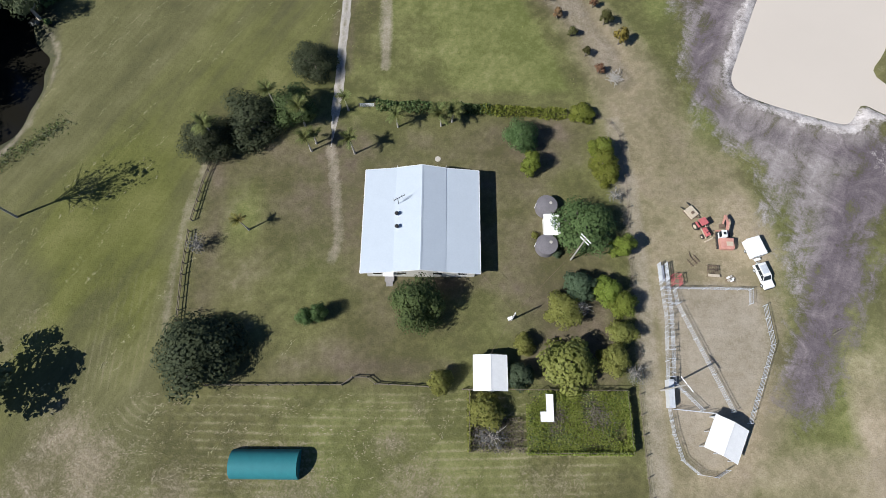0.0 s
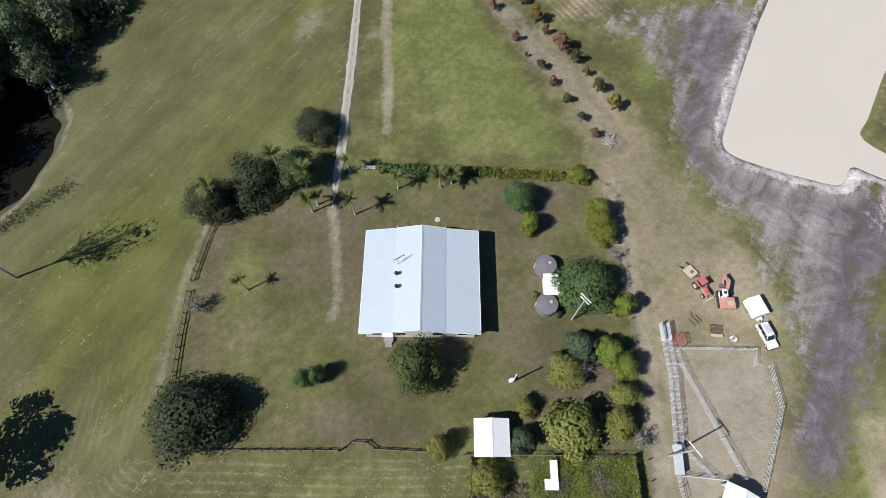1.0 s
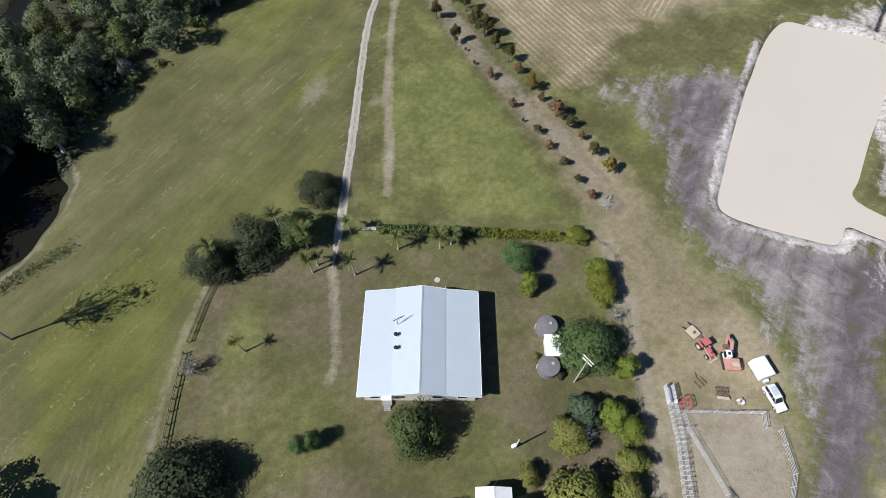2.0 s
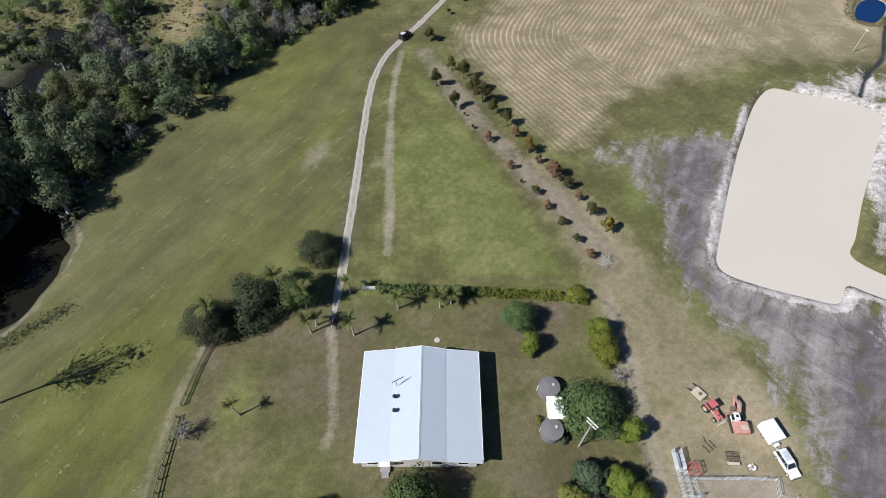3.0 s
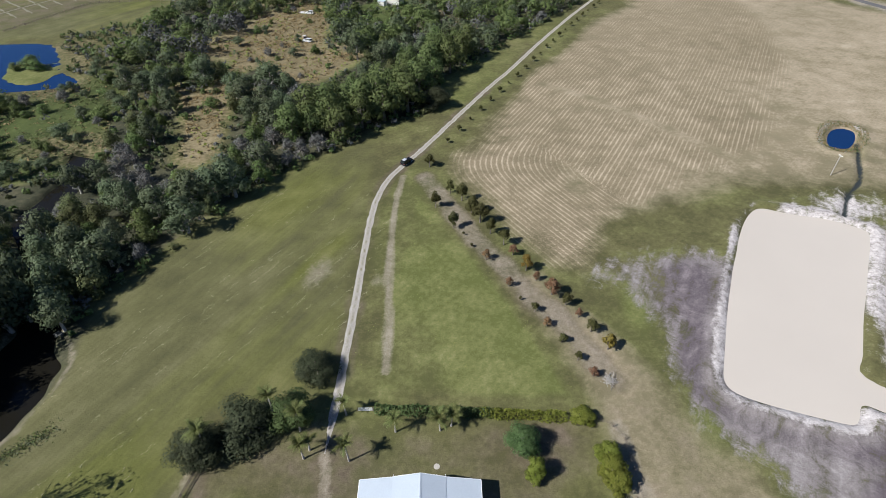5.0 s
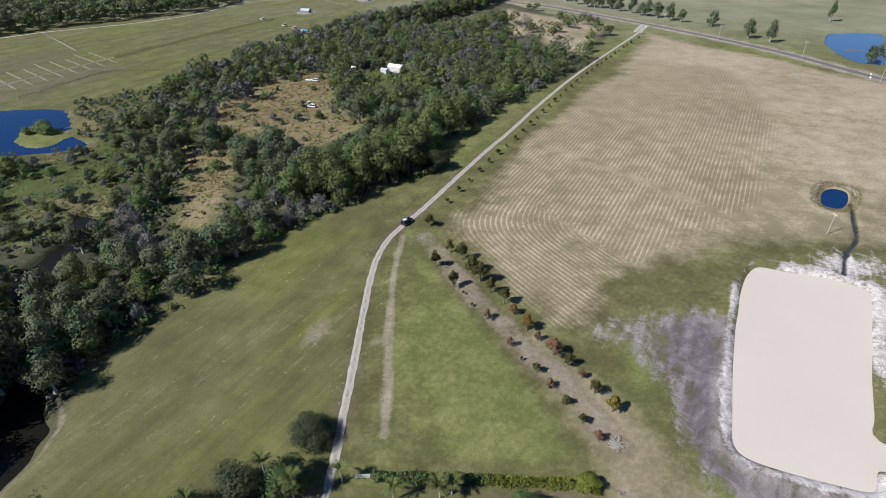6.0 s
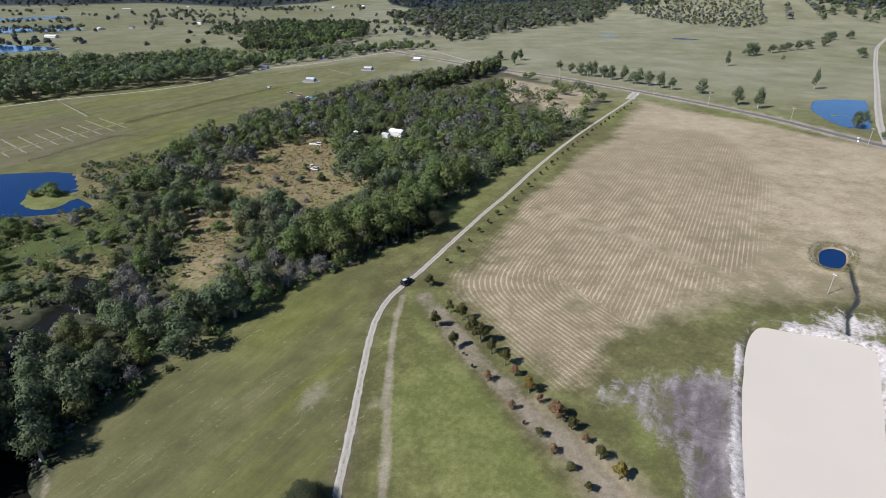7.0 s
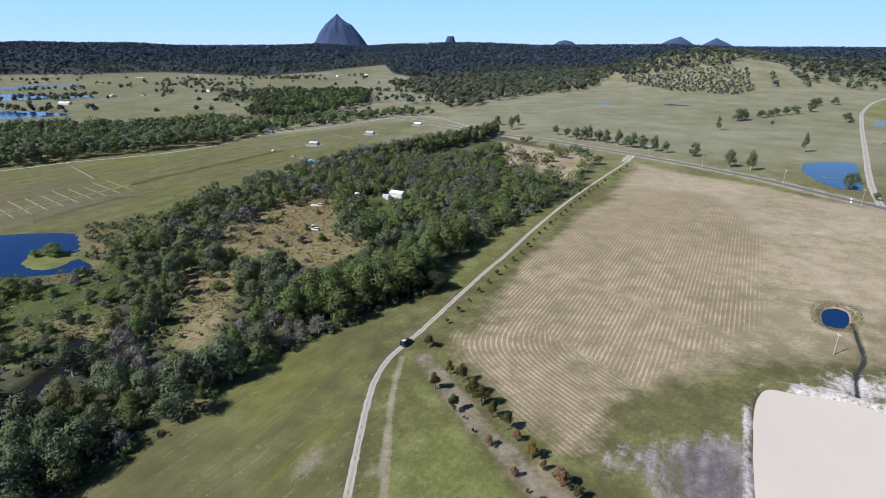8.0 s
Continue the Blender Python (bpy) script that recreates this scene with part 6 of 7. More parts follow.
def palm(x, y, h, size, n, lean, label, set_=FRONDS, seed=1):
    r = np.random.default_rng(seed)
    p = thing("palm", x, y, ground_z(x, y), 0, label, "palm", "garden palms")
    top = np.array((lean[0], lean[1], h))
    v, f = tube(r, [(0, 0, -0.05), top * 0.3 + (0, 0, 0.02), top * 0.65, top], [0.24, 0.15, 0.12, 0.10], 8)
    link("trunk", mesh_of("trunk", v, f, PALEBARK, True), p)
    for i in range(n):
        a, tilt = 360 * i / n * 1.0 + r.uniform(-14, 14), r.uniform(-55, 8) if i % 3 else r.uniform(-80, -35)
        m = Matrix.Translation(top) @ pose(0, 0, 0, 0, tilt, a) @ Matrix.Diagonal((size * r.uniform(0.85, 1.15),) * 3 + (1,))
        link("frond", set_[i % len(set_)], p, "", m)
    return p


palm(-17.6, 53.2, 5.4, 2.3, 11, (-0.3, 0.1), "slender garden palm with arching fronds", seed=1)
palm(-9.3, 59.3, 4.2, 2.1, 12, (-0.1, 0.1), "slender garden palm by the hedge", seed=2)
palm(-0.6, 59.6, 4.0, 2.6, 15, (-0.3, 0.1), "broad garden palm by the hedge", seed=3)
palm(1.6, 60.6, 3.6, 2.2, 12, (0.2, 0.2), "low garden palm against the hedge", seed=4)
palm(-19.5, 63.2, 4.2, 1.9, 10, (-0.2, 0.1), "slender palm beside the driveway gate", seed=5)
palm(-26.2, 53.7, 4.6, 2.3, 14, (-0.2, 0.2), "bushy pale green palm beside the driveway", seed=6)
palm(-25.4, 55.4, 3.2, 1.9, 11, (0.1, 0.2), "low bushy palm beside the driveway", seed=7)
palm(-36.5, 36.9, 4.2, 1.7, 10, (-0.5, 0.1), "small yellowed palm inside the fence", FRONDS_Y, 8)
palm(-44.2, 54.6, 8.2, 2.6, 13, (0, 0), "tall palm rising through dark shade trees", seed=9)
palm(-33.2, 61.6, 8.6, 2.4, 13, (0, 0), "tall palm rising through dark shade trees", seed=10)
palm(-28.0, 59.5, 6.5, 2.4, 13, (0.2, 0), "palm at the edge of dark shade trees", seed=11)


# ---- fences ----
def fence(name, line, h, rails, gap, mat, label, post=0.12, rail=(0.05, 0.12), cat="fence", extra=0.15, wires=False):
    line = np.array(line, float)
    f = thing(name, line[0][0], line[0][1], 0, 0, label, cat)
    o = line[0]
    tops = []
    for a, c in zip(line[:-1], line[1:]):
        n = max(1, round(np.hypot(*(c - a)) / gap))
        for k in range(n):
            p, q = a + (c - a) * k / n, a + (c - a) * (k + 1) / n
            zp, zq = ground_z(*p), ground_z(*q)
            stick("post", (*(p - o), zp - 0.1), (*(p - o), zp + h + extra), post, post, mat, f)
            for z in rails:
                stick("wire" if wires else "rail", (*(p - o), zp + z), (*(q - o), zq + z), *rail, mat, f)
    zc = ground_z(*line[-1])
    stick("post", (*(line[-1] - o), zc - 0.1), (*(line[-1] - o), zc + h + extra), post, post, mat, f)
    return f


TW = dict(h=1.15, rails=(0.5, 1.05), gap=2.1, mat=TIMBER, post=0.17, rail=(0.07, 0.17))
fence("timber_fence", [(-45.3, 51.5), (-46.4, 46.5), (-47.4, 38.6)], label="weathered timber post and rail fence", **TW)
fence("timber_fence", [(-47.5, 36.4), (-47.4, 28.0), (-47.0, 21.4), (-46.6, 15.5)], label="weathered timber post and rail fence", **TW)
fence("timber_fence", [(-40.0, 8.4), (-17.1, 8.6), (-15.3, 9.9), (-12.9, 9.9), (-11.4, 8.8), (-2.4, 8.4)], label="weathered timber rail fence with a stepped gateway", **TW)
fence("timber_fence", [(3.4, 8.0), (5.0, 8.0)], label="short end of weathered timber rail fence", **TW)
fence("wire_fence", [(30.8, 61.9), (33.4, 60.3), (35.0, 57.5), (35.2, 45.3), (34.2, 31.5), (34.6, 17.9), (33.4, 7.3), (33.3, -9)], h=1.1, rails=(0.3, 0.6, 0.95), gap=3.2, mat=TIMBER, label="post and wire boundary fence under trees", post=0.13, rail=(0.025, 0.025), wires=True)
PN = dict(h=1.7, rails=(0.35, 0.75, 1.15, 1.6), gap=2.2, mat=STEEL, post=0.085, rail=(0.045, 0.045), extra=0.06)
for line, lab in (
        ([(39.2, 28.1), (39.4, 20.9), (38.6, 13.0), (37.9, 5.5), (38.2, 1.0), (39.1, -3.0), (41.5, -5.1), (44.2, -5.5), (46.2, -4.4)], "curved galvanised cattle-yard rail fence"),
        ([(40.5, 27.9), (40.4, 21.0), (39.7, 13.0), (39.3, 9.0)], "inner rail of the narrow cattle race"),
        ([(39.4, 25.9), (47.0, 25.9), (55.3, 25.8), (54.8, 23.1)], "straight cattle-yard rail fence"),
        ([(57.3, 22.9), (57.4, 15.9), (54.6, 10.2), (51.0, 2.8)], "bent cattle-yard rail fence"),
        ([(41.5, 25.6), (41.7, 23.0), (48.6, 4.6)], "diagonal cattle-yard rail fence"),
        ([(39.4, 9.3), (43.5, 4.9)], "short diagonal cattle-yard rail fence"),
        ([(38.9, 5.0), (45.4, 4.4)], "steel cattle-yard gate panels between fences"),
        ([(40.6, 23.0), (42.2, 23.2)], "short cattle-yard gate panel")):
    fence("yard_fence", line, label=lab, **PN)
race = thing("race_frames", 39.9, 18.0, 0, 0, "overhead cross bars along the cattle race", "cattle race")
for y in np.arange(-8.5, 9.5, 0.75):
    x = np.interp(y + 18, (9, 13, 21, 28), (-1.3, -0.75, 0.0, -0.05))
    stick("cross_bar", (x - 0.55, y, 1.82), (x + 0.6, y, 1.82), 0.07, 0.05, STEEL, race)
for y in (-8.5, 0, 8.8):
    x = np.interp(y + 18, (9, 13, 21, 28), (-1.3, -0.75, 0.0, -0.05))
    for sx in (-0.55, 0.6):
        stick("upright", (x + sx, y, 0), (x + sx, y, 1.84), 0.07, 0.07, STEEL, race)
ramp_ob = thing("loading_ramp", 39.9, 29.0, 0, 0, "steel cattle loading ramp at the end of the race", "ramp")
part("floor_plate", prism(B(), [(-0.55, 0), (0.55, 0), (0.55, 0.1), (-0.55, 0.1)], -1.6, 1.4), STEEL, ramp_ob)
for sx in (-0.62, 0.62):
    for z in (0.5, 0.9, 1.3, 1.7):
        stick("rail", (sx, -1.7, z), (sx, 1.6, z), 0.05, 0.2, STEEL, ramp_ob)
    for y in (-1.6, 0, 1.5):
        stick("post", (sx, y, 0), (sx, y, 1.8), 0.08, 0.08, STEEL, ramp_ob)
chute = part("wall", box(B(), (-1.55, -21.5, 0.85), (0.9, 4.6, 1.7), -4), STEEL, ramp_ob, "pale sheeted race side")
crush = thing("cattle_crush", 42.1, 27.4, 0, 0, "rusty red cattle crush frame at the yards", "cattle crush")
for sx in (-0.7, 0.7):
    for sy in (-0.9, 0.9):
        stick("upright", (sx, sy, 0), (sx, sy, 1.8), 0.1, 0.1, RED, crush)
    for z in (0.4, 0.8, 1.2, 1.75):
        stick("side_bar", (sx, -0.9, z), (sx, 0.9, z), 0.06, 0.08, RED, crush)
for sy in (-0.9, 0, 0.9):
    stick("top_bar", (-0.7, sy, 1.78), (0.7, sy, 1.78), 0.08, 0.08, RED, crush)
gate = thing("field_gate", -15.7, 64.0, 0, 0, "white tubular field gate at the garden entrance", "gate")
for z in (0.25, 0.55, 0.85, 1.15):
    stick("bar", (-1.4, 0, z), (1.4, 0, z), 0.06, 0.06, WHITE, gate)
for x in (-1.4, 0, 1.4):
    stick("stile", (x, 0, 0.2), (x, 0, 1.18), 0.07, 0.07, WHITE, gate)
for x in (-1.6, 1.6):
    stick("post", (x, 0, -0.1), (x, 0, 1.35), 0.15, 0.15, TIMBER, gate)


# ---- poles and lines ----
def power_pole(x, y, h, turn, arms, label, mat=WOOD):
    p = thing("power_pole", x, y, ground_z(x, y), turn, label, "pole")
    part("pole", rod(B(), (0, 0, -0.2), (0, 0, h), 0.16, 0.11, 10), mat, p)
    for z, l in arms:
        arm = part("crossarm", box(B(), (0.12, 0, z), (0.12, l, 0.13)), WHITE, p, "pale crossarm")
        for yy in (-l / 2 + 0.1, -l / 5, l / 5, l / 2 - 0.1):
            part("insulator", rod(B(), (0.12, yy, z + 0.06), (0.12, yy, z + 0.26), 0.06, 0.045, 8), WHITE, arm)
    return p


power_pole(23.5, 31.4, 11.3, 40, ((11.0, 2.2), (9.9, 2.0)), "pale timber power pole with two crossarms")
power_pole(37.2, 8.1, 10.6, 34, ((10.3, 2.8),), "pale timber power pole in the cattle yards")
stayed = power_pole(12.2, 20.1, 5.6, 0, (), "short white service pole on the lawn", WHITE)
part("meter_box", box(B(), (-0.3, 0.1, 0.5), (0.75, 0.6, 1.0), 20, 0.04), WHITE, stayed, "white ground box at the pole's foot")
power_pole(128.0, 153.8, 7.5, 20, ((7.2, 1.4),), "pale pole beside the pump line")
for x, y in ((247.7, 384.5), (262, 326), (214, 441), (186, 486), (120, 572), (285, 283)):
    power_pole(x, y, 11, 60, ((10.6, 2.0),), "timber power pole beside the country road")


def wire(p, q, sag, label="thin overhead service wire"):
    pts = [np.array(p) * (1 - u) + np.array(q) * u - (0, 0, 4 * sag * u * (1 - u)) for u in np.linspace(0, 1, 9)]
    v, f = tube(None, pts, [0.021] * 9, 4)
    return tagged(new("overhead_wire", mesh_of("overhead_wire", v, f, DIRTY)), label, "wire", "overhead wires")


wire((12.2, 20.1, 5.5), (6.4, 28.0, 3.7), 0.3)
wire((12.2, 20.1, 5.5), (8.0, 13.5, 3.6), 0.2)
wire((23.5, 31.4, 9.8), (12.2, 20.1, 5.6), 0.6)


# ---- machines ----
def wheel(parent, x, y, r, w, rim=STEEL, z=None):
    z = r if z is None else z
    t = part("wheel", rod(B(), (x - w / 2, y, z), (x + w / 2, y, z), r, r, 20), BLACK, parent, "black tyre")
    part("rim", rod(B(), (x - w / 2 - 0.015, y, z), (x + w / 2 + 0.015, y, z), r * 0.55, r * 0.55, 16), rim, t)


def wagon(name, x, y, turn, paint, label, z=0.0, length=4.8):
    """A four-wheel-drive station wagon, nose along +y."""
    c = thing(name, x, y, z, turn, label, "car")
    k = length / 4.8
    c.scale = (k, k, k)
    part("body", prism_x([(-2.4, 0.45), (2.35, 0.45), (2.40, 0.75), (2.3, 1.05), (1.0, 1.13), (-2.38, 1.13)], 0.92), paint, c, "", False)
    cab = part("cabin", prism_x([(-2.32, 1.13), (0.95, 1.13), (0.30, 1.82), (-2.2, 1.85)], 0.84, 0.72), GLASS, c, "dark tinted glasshouse")
    part("roof", box(B(), (0, -0.97, 1.87), (1.48, 2.5, 0.08), 0, 0.03), paint, cab)
    for sx in (-0.80, 0.80):
        for yy in (-2.22, -1.1, -0.1):
            stick("pillar", (sx * 1.05, yy, 1.13), (sx * 0.92, yy + 0.02, 1.86), 0.05, 0.09, paint, cab)
        stick("pillar", (sx * 1.05, 0.95, 1.13), (sx * 0.92, 0.30, 1.84), 0.05, 0.09, paint, cab)
        part("headlight", box(B(), (sx * 0.85, 2.36, 0.85), (0.3, 0.06, 0.18), 0, 0.02), WHITE, c, "clear headlight")
        part("tail_light", box(B(), (sx * 1.0, -2.4, 0.9), (0.16, 0.06, 0.3), 0, 0.02), RED, c)
        part("mirror", box(B(), (sx * 1.28, 0.75, 1.2), (0.2, 0.1, 0.16), 0, 0.03), BLACK, c)
        wheel(c, sx * 1.02, 1.5, 0.38, 0.26), wheel(c, sx * 1.02, -1.45, 0.38, 0.26)
    part("bonnet", box(B(), (0, 1.65, 1.10), (1.55, 1.2, 0.06), 0, 0.02, -3), paint, c)
    part("bumper", box(B(), (0, 2.46, 0.58), (1.75, 0.16, 0.22), 0, 0.04), BLACK, c)
    part("roof_rack", box(B(), (0, -1.0, 1.95), (1.2, 1.6, 0.04), 0, 0.01), STEEL, c)
    return c


def prism_x(pts, half, top=None):
    """A body with its outline in y and z; narrower at the top if asked."""
    bm = B()
    zs = [p[1] for p in pts]
    lo, hi = min(zs), max(zs)
    hw = lambda z: half if top is None else half + (top - half) * (z - lo) / (hi - lo)
    a = [bm.verts.new((-hw(z), y, z)) for y, z in pts]
    c = [bm.verts.new((hw(z), y, z)) for y, z in pts]
    bm.faces.new(a), bm.faces.new(c[::-1])
    for i in range(len(pts)):
        j = (i + 1) % len(pts)
        bm.faces.new((a[j], a[i], c[i], c[j]))
    bmesh.ops.recalc_face_normals(bm, faces=bm.faces)
    bmesh.ops.bevel(bm, geom=list(bm.edges), offset=0.05, segments=2, affect="EDGES", profile=0.6)
    return bm


wagon("four_wheel_drive", 58.05, 28.3, 196, WHITE, "white four-wheel-drive wagon parked beside the yards")
wagon("four_wheel_drive", -12.4, 161.7, -33, DARKPAINT, "black four-wheel drive stopped on the gravel driveway", 0.06)

tr = thing("box_trailer", 56.9, 33.7, 0, 196, "tall white box trailer hitched near the wagon", "trailer")
part("body", box(B(), (0, 0.2, 1.45), (2.5, 3.5, 1.75), 0, 0.05), WHITE, tr)
part("roof", box(B(), (0, 0.2, 2.36), (2.56, 3.56, 0.08), 0, 0.03), WHITE, tr)
part("chassis", box(B(), (0, 0.2, 0.5), (1.8, 3.4, 0.14)), STEEL, tr)
for sx in (-1, 1):
    stick("drawbar", (sx * 0.7, 1.9, 0.5), (0, 3.2, 0.5), 0.08, 0.08, STEEL, tr)
    wheel(tr, sx * 1.15, 0.2, 0.34, 0.24)
part("tool_box", box(B(), (0, 2.3, 0.75), (0.9, 0.45, 0.4), 0, 0.03), WHITE, tr)
stick("jockey_stand", (0.1, 2.9, 0), (0.1, 2.9, 0.5), 0.08, 0.08, STEEL, tr)

tc = thing("tractor", 48.3, 37.6, 0, 196 + 10, "red farm tractor with a buff slasher behind", "tractor")
part("bonnet", box(B(), (0, 1.05, 1.15), (0.75, 1.7, 0.6), 0, 0.08), RED, tc, "faded red bonnet")
part("chassis", box(B(), (0, 0.3, 0.75), (0.5, 3.2, 0.4), 0, 0.03), DIRTY, tc)
part("canopy", box(B(), (0, -0.75, 2.35), (1.5, 1.4, 0.1), 0, 0.05), RED, tc, "faded red canopy")
for sx in (-0.65, 0.65):
    for yy in (-1.3, -0.2):
        stick("canopy_post", (sx, yy, 1.0), (sx, yy, 2.32), 0.07, 0.07, BLACK, tc)
    wheel(tc, sx * 1.35, -0.8, 0.78, 0.42, BUFF)
    wheel(tc, sx * 1.2, 1.45, 0.45, 0.28, BUFF)
    part("mudguard", box(B(), (sx * 1.3, -0.8, 1.6), (0.45, 1.2, 0.07), 0, 0.03), RED, tc)
    stick("loader_arm", (sx * 0.8, -0.1, 1.3), (sx * 0.8, 2.1, 0.7), 0.1, 0.16, BUFF, tc)
part("seat", box(B(), (0, -0.8, 1.25), (0.5, 0.5, 0.4), 0, 0.06), BLACK, tc)
part("bucket", box(B(), (0, 2.5, 0.4), (1.7, 0.25, 0.5), 0, 0.03), BUFF, tc)
part("exhaust", rod(B(), (0.25, 1.3, 1.4), (0.25, 1.3, 2.3), 0.05, 0.05), BLACK, tc)
sl = thing("slasher", 46.9, 40.9, 0, 196 + 20, "buff rotary slasher mower standing behind the tractor", "mower")
part("deck", box(B(), (0, 0, 0.45), (1.9, 2.2, 0.35), 0, 0.06), BUFF, sl)
part("gearbox", box(B(), (0, 0.2, 0.75), (0.5, 0.5, 0.3), 0, 0.04), DIRTY, sl)
for sx in (-0.7, 0.7):
    stick("skid", (sx * 1.3, -1.1, 0.06), (sx * 1.3, 1.1, 0.06), 0.1, 0.12, DIRTY, sl)
    stick("arm", (sx, -1.0, 0.6), (sx * 1.15, -2.0, 0.35), 0.12, 0.12, BLACK, sl)
    stick("linkage", (sx * 0.6, 1.0, 0.6), (0, 1.7, 1.0), 0.08, 0.08, DIRTY, sl)

ex = thing("excavator", 52.0, 35.0, 0, -3, "orange tracked excavator with boom folded forward", "excavator")
for sx in (-1.05, 1.05):
    tk = part("track", box(B(), (sx, 0.2, 0.42), (0.5, 3.3, 0.8), 0, 0.25), BLACK, ex, "black crawler track")
    for yy in (-1.1, -0.4, 0.3, 1.0, 1.5):
        part("roller", rod(B(), (sx * 1.25, yy, 0.35), (sx * 1.27, yy, 0.35), 0.22, 0.22, 12), DIRTY, tk)
part("turntable", rod(B(), (0, 0.1, 0.7), (0, 0.1, 1.0), 0.8, 0.8, 24), DIRTY, ex)
part("house_body", box(B(), (0, -0.75, 1.45), (2.5, 2.0, 0.95), 0, 0.1), ORANGE, ex, "faded orange engine body")
part("counterweight", box(B(), (0, -1.65, 1.4), (2.45, 0.5, 0.9), 0, 0.15), ORANGE, ex)
part("engine_grille", box(B(), (0.4, -0.9, 1.94), (1.2, 0.8, 0.06), 0, 0.01), BUFF, ex, "pale louvred engine cover")
cb = part("cab", box(B(), (-0.75, 0.75, 1.95), (0.95, 1.3, 1.75), 0, 0.08), WHITE, ex, "white-roofed cab")
part("cab_window", box(B(), (-0.75, 0.78, 2.15), (1.0, 1.1, 0.9), 0, 0.04), GLASS, cb)
part("cab_hatch", box(B(), (-0.75, 0.75, 2.84), (0.5, 0.5, 0.04), 0, 0.01), GLASS, cb)
stick("boom", (0.2, 0.6, 1.5), (0.2, 3.1, 2.55), 0.36, 0.46, ORANGE, ex)
stick("boom", (0.2, 3.0, 2.55), (0.15, 4.7, 1.95), 0.32, 0.38, ORANGE, ex)
stick("dipper_arm", (0.15, 4.7, 2.0), (0.1, 3.4, 0.85), 0.26, 0.3, ORANGE, ex)
stick("ram", (0.2, 1.0, 1.3), (0.2, 2.6, 2.0), 0.13, 0.13, STEEL, ex)
part("bucket", box(B(), (0.1, 3.1, 0.5), (0.95, 0.8, 0.75), 0, 0.12), DIRTY, ex)
part("blade", box(B(), (0, 2.15, 0.4), (2.4, 0.15, 0.5), 0, 0.03), ORANGE, ex)

rk = thing("hay_rake", 46.0, 31.3, 0, 35, "rusty drag harrow lying on bare ground", "implement")
for k in range(4):
    stick("tine_bar", (-1.0, -0.6 + 0.4 * k, 0.15), (1.0, -0.6 + 0.4 * k, 0.15), 0.07, 0.1, DIRTY, rk)
for sx in (-0.8, 0.1, 0.8):
    stick("beam", (sx, -0.8, 0.22), (sx, 0.9, 0.22), 0.08, 0.08, DIRTY, rk)
stick("hitch", (0, 0.8, 0.2), (0.6, 1.8, 0.2), 0.09, 0.09, DIRTY, rk)
cr = thing("crate_frame", 49.2, 29.3, 0, -4, "rusty cultivator frame with tines on bare ground", "implement")
for k in range(6):
    stick("cross_bar", (-1.0 + 0.4 * k, -1.1, 0.5), (-1.0 + 0.4 * k, 1.0, 0.5), 0.07, 0.07, DIRTY, cr)
    stick("tine", (-1.0 + 0.4 * k, 0.9, 0.5), (-1.0 + 0.4 * k, 1.1, 0.0), 0.05, 0.05, DIRTY, cr)
for yy in (-1.1, -0.7, 0.2, 1.0):
    stick("beam", (-1.1, yy, 0.56), (1.1, yy, 0.56), 0.09, 0.09, DIRTY, cr)
for sx in (-1.1, 1.1):
    stick("leg", (sx, -1.0, 0), (sx, -1.0, 0.55), 0.08, 0.08, DIRTY, cr)
part("tray", box(B(), (0, -0.9, 0.62), (2.1, 0.5, 0.06)), BUFF, cr, "pale board tray")
sp = thing("scrap_heap", 52.2, 27.9, 0, 0, "small heap of pale scrap drums and pipe", "scrap")
for k in range(5):
    a = k * 1.3
    part("drum", rod(B(), (0.45 * math.cos(a), 0.4 * math.sin(a), 0), (0.45 * math.cos(a), 0.4 * math.sin(a), 0.5 + 0.06 * k), 0.2, 0.2, 12), PALECON if k % 2 else WHITE, sp)
for k in range(4):
    stick("pipe", (-0.9, -0.6 + 0.3 * k, 0.06), (0.9, -0.5 + 0.25 * k, 0.08), 0.07, 0.07, DIRTY, sp)
bp = thing("brush_pile", 35.3, 71.4, 0, 0, "heap of dry grey branches on bare ground", "brush pile")
r = np.random.default_rng(5)
for k in range(46):
    a, q = r.uniform(0, 3.14), r.uniform(0.5, 1.5)
    c = np.array((r.normal(0, 0.5), r.normal(0, 0.7), 0.1 + abs(r.normal(0, 0.28))))
    d = np.array((math.cos(a), math.sin(a), r.uniform(-0.15, 0.25))) * q
    d[2] = max(d[2], -c[2] * 0.8) if c[2] - abs(d[2]) < 0.03 else d[2]
    stick("branch", c - d * (1, 1, 0.3), c + d, 0.06, 0.06, WOOD, bp)

# ---- far buildings and vehicles ----
def cottage(x, y, w, l, turn, roof, label, eave=2.6, ridge=4.0, name="farm_building", wall=CREAM):
    return gable_shed(name, x, y, w, l, eave, ridge, turn, label, roof, wall, cat="building")


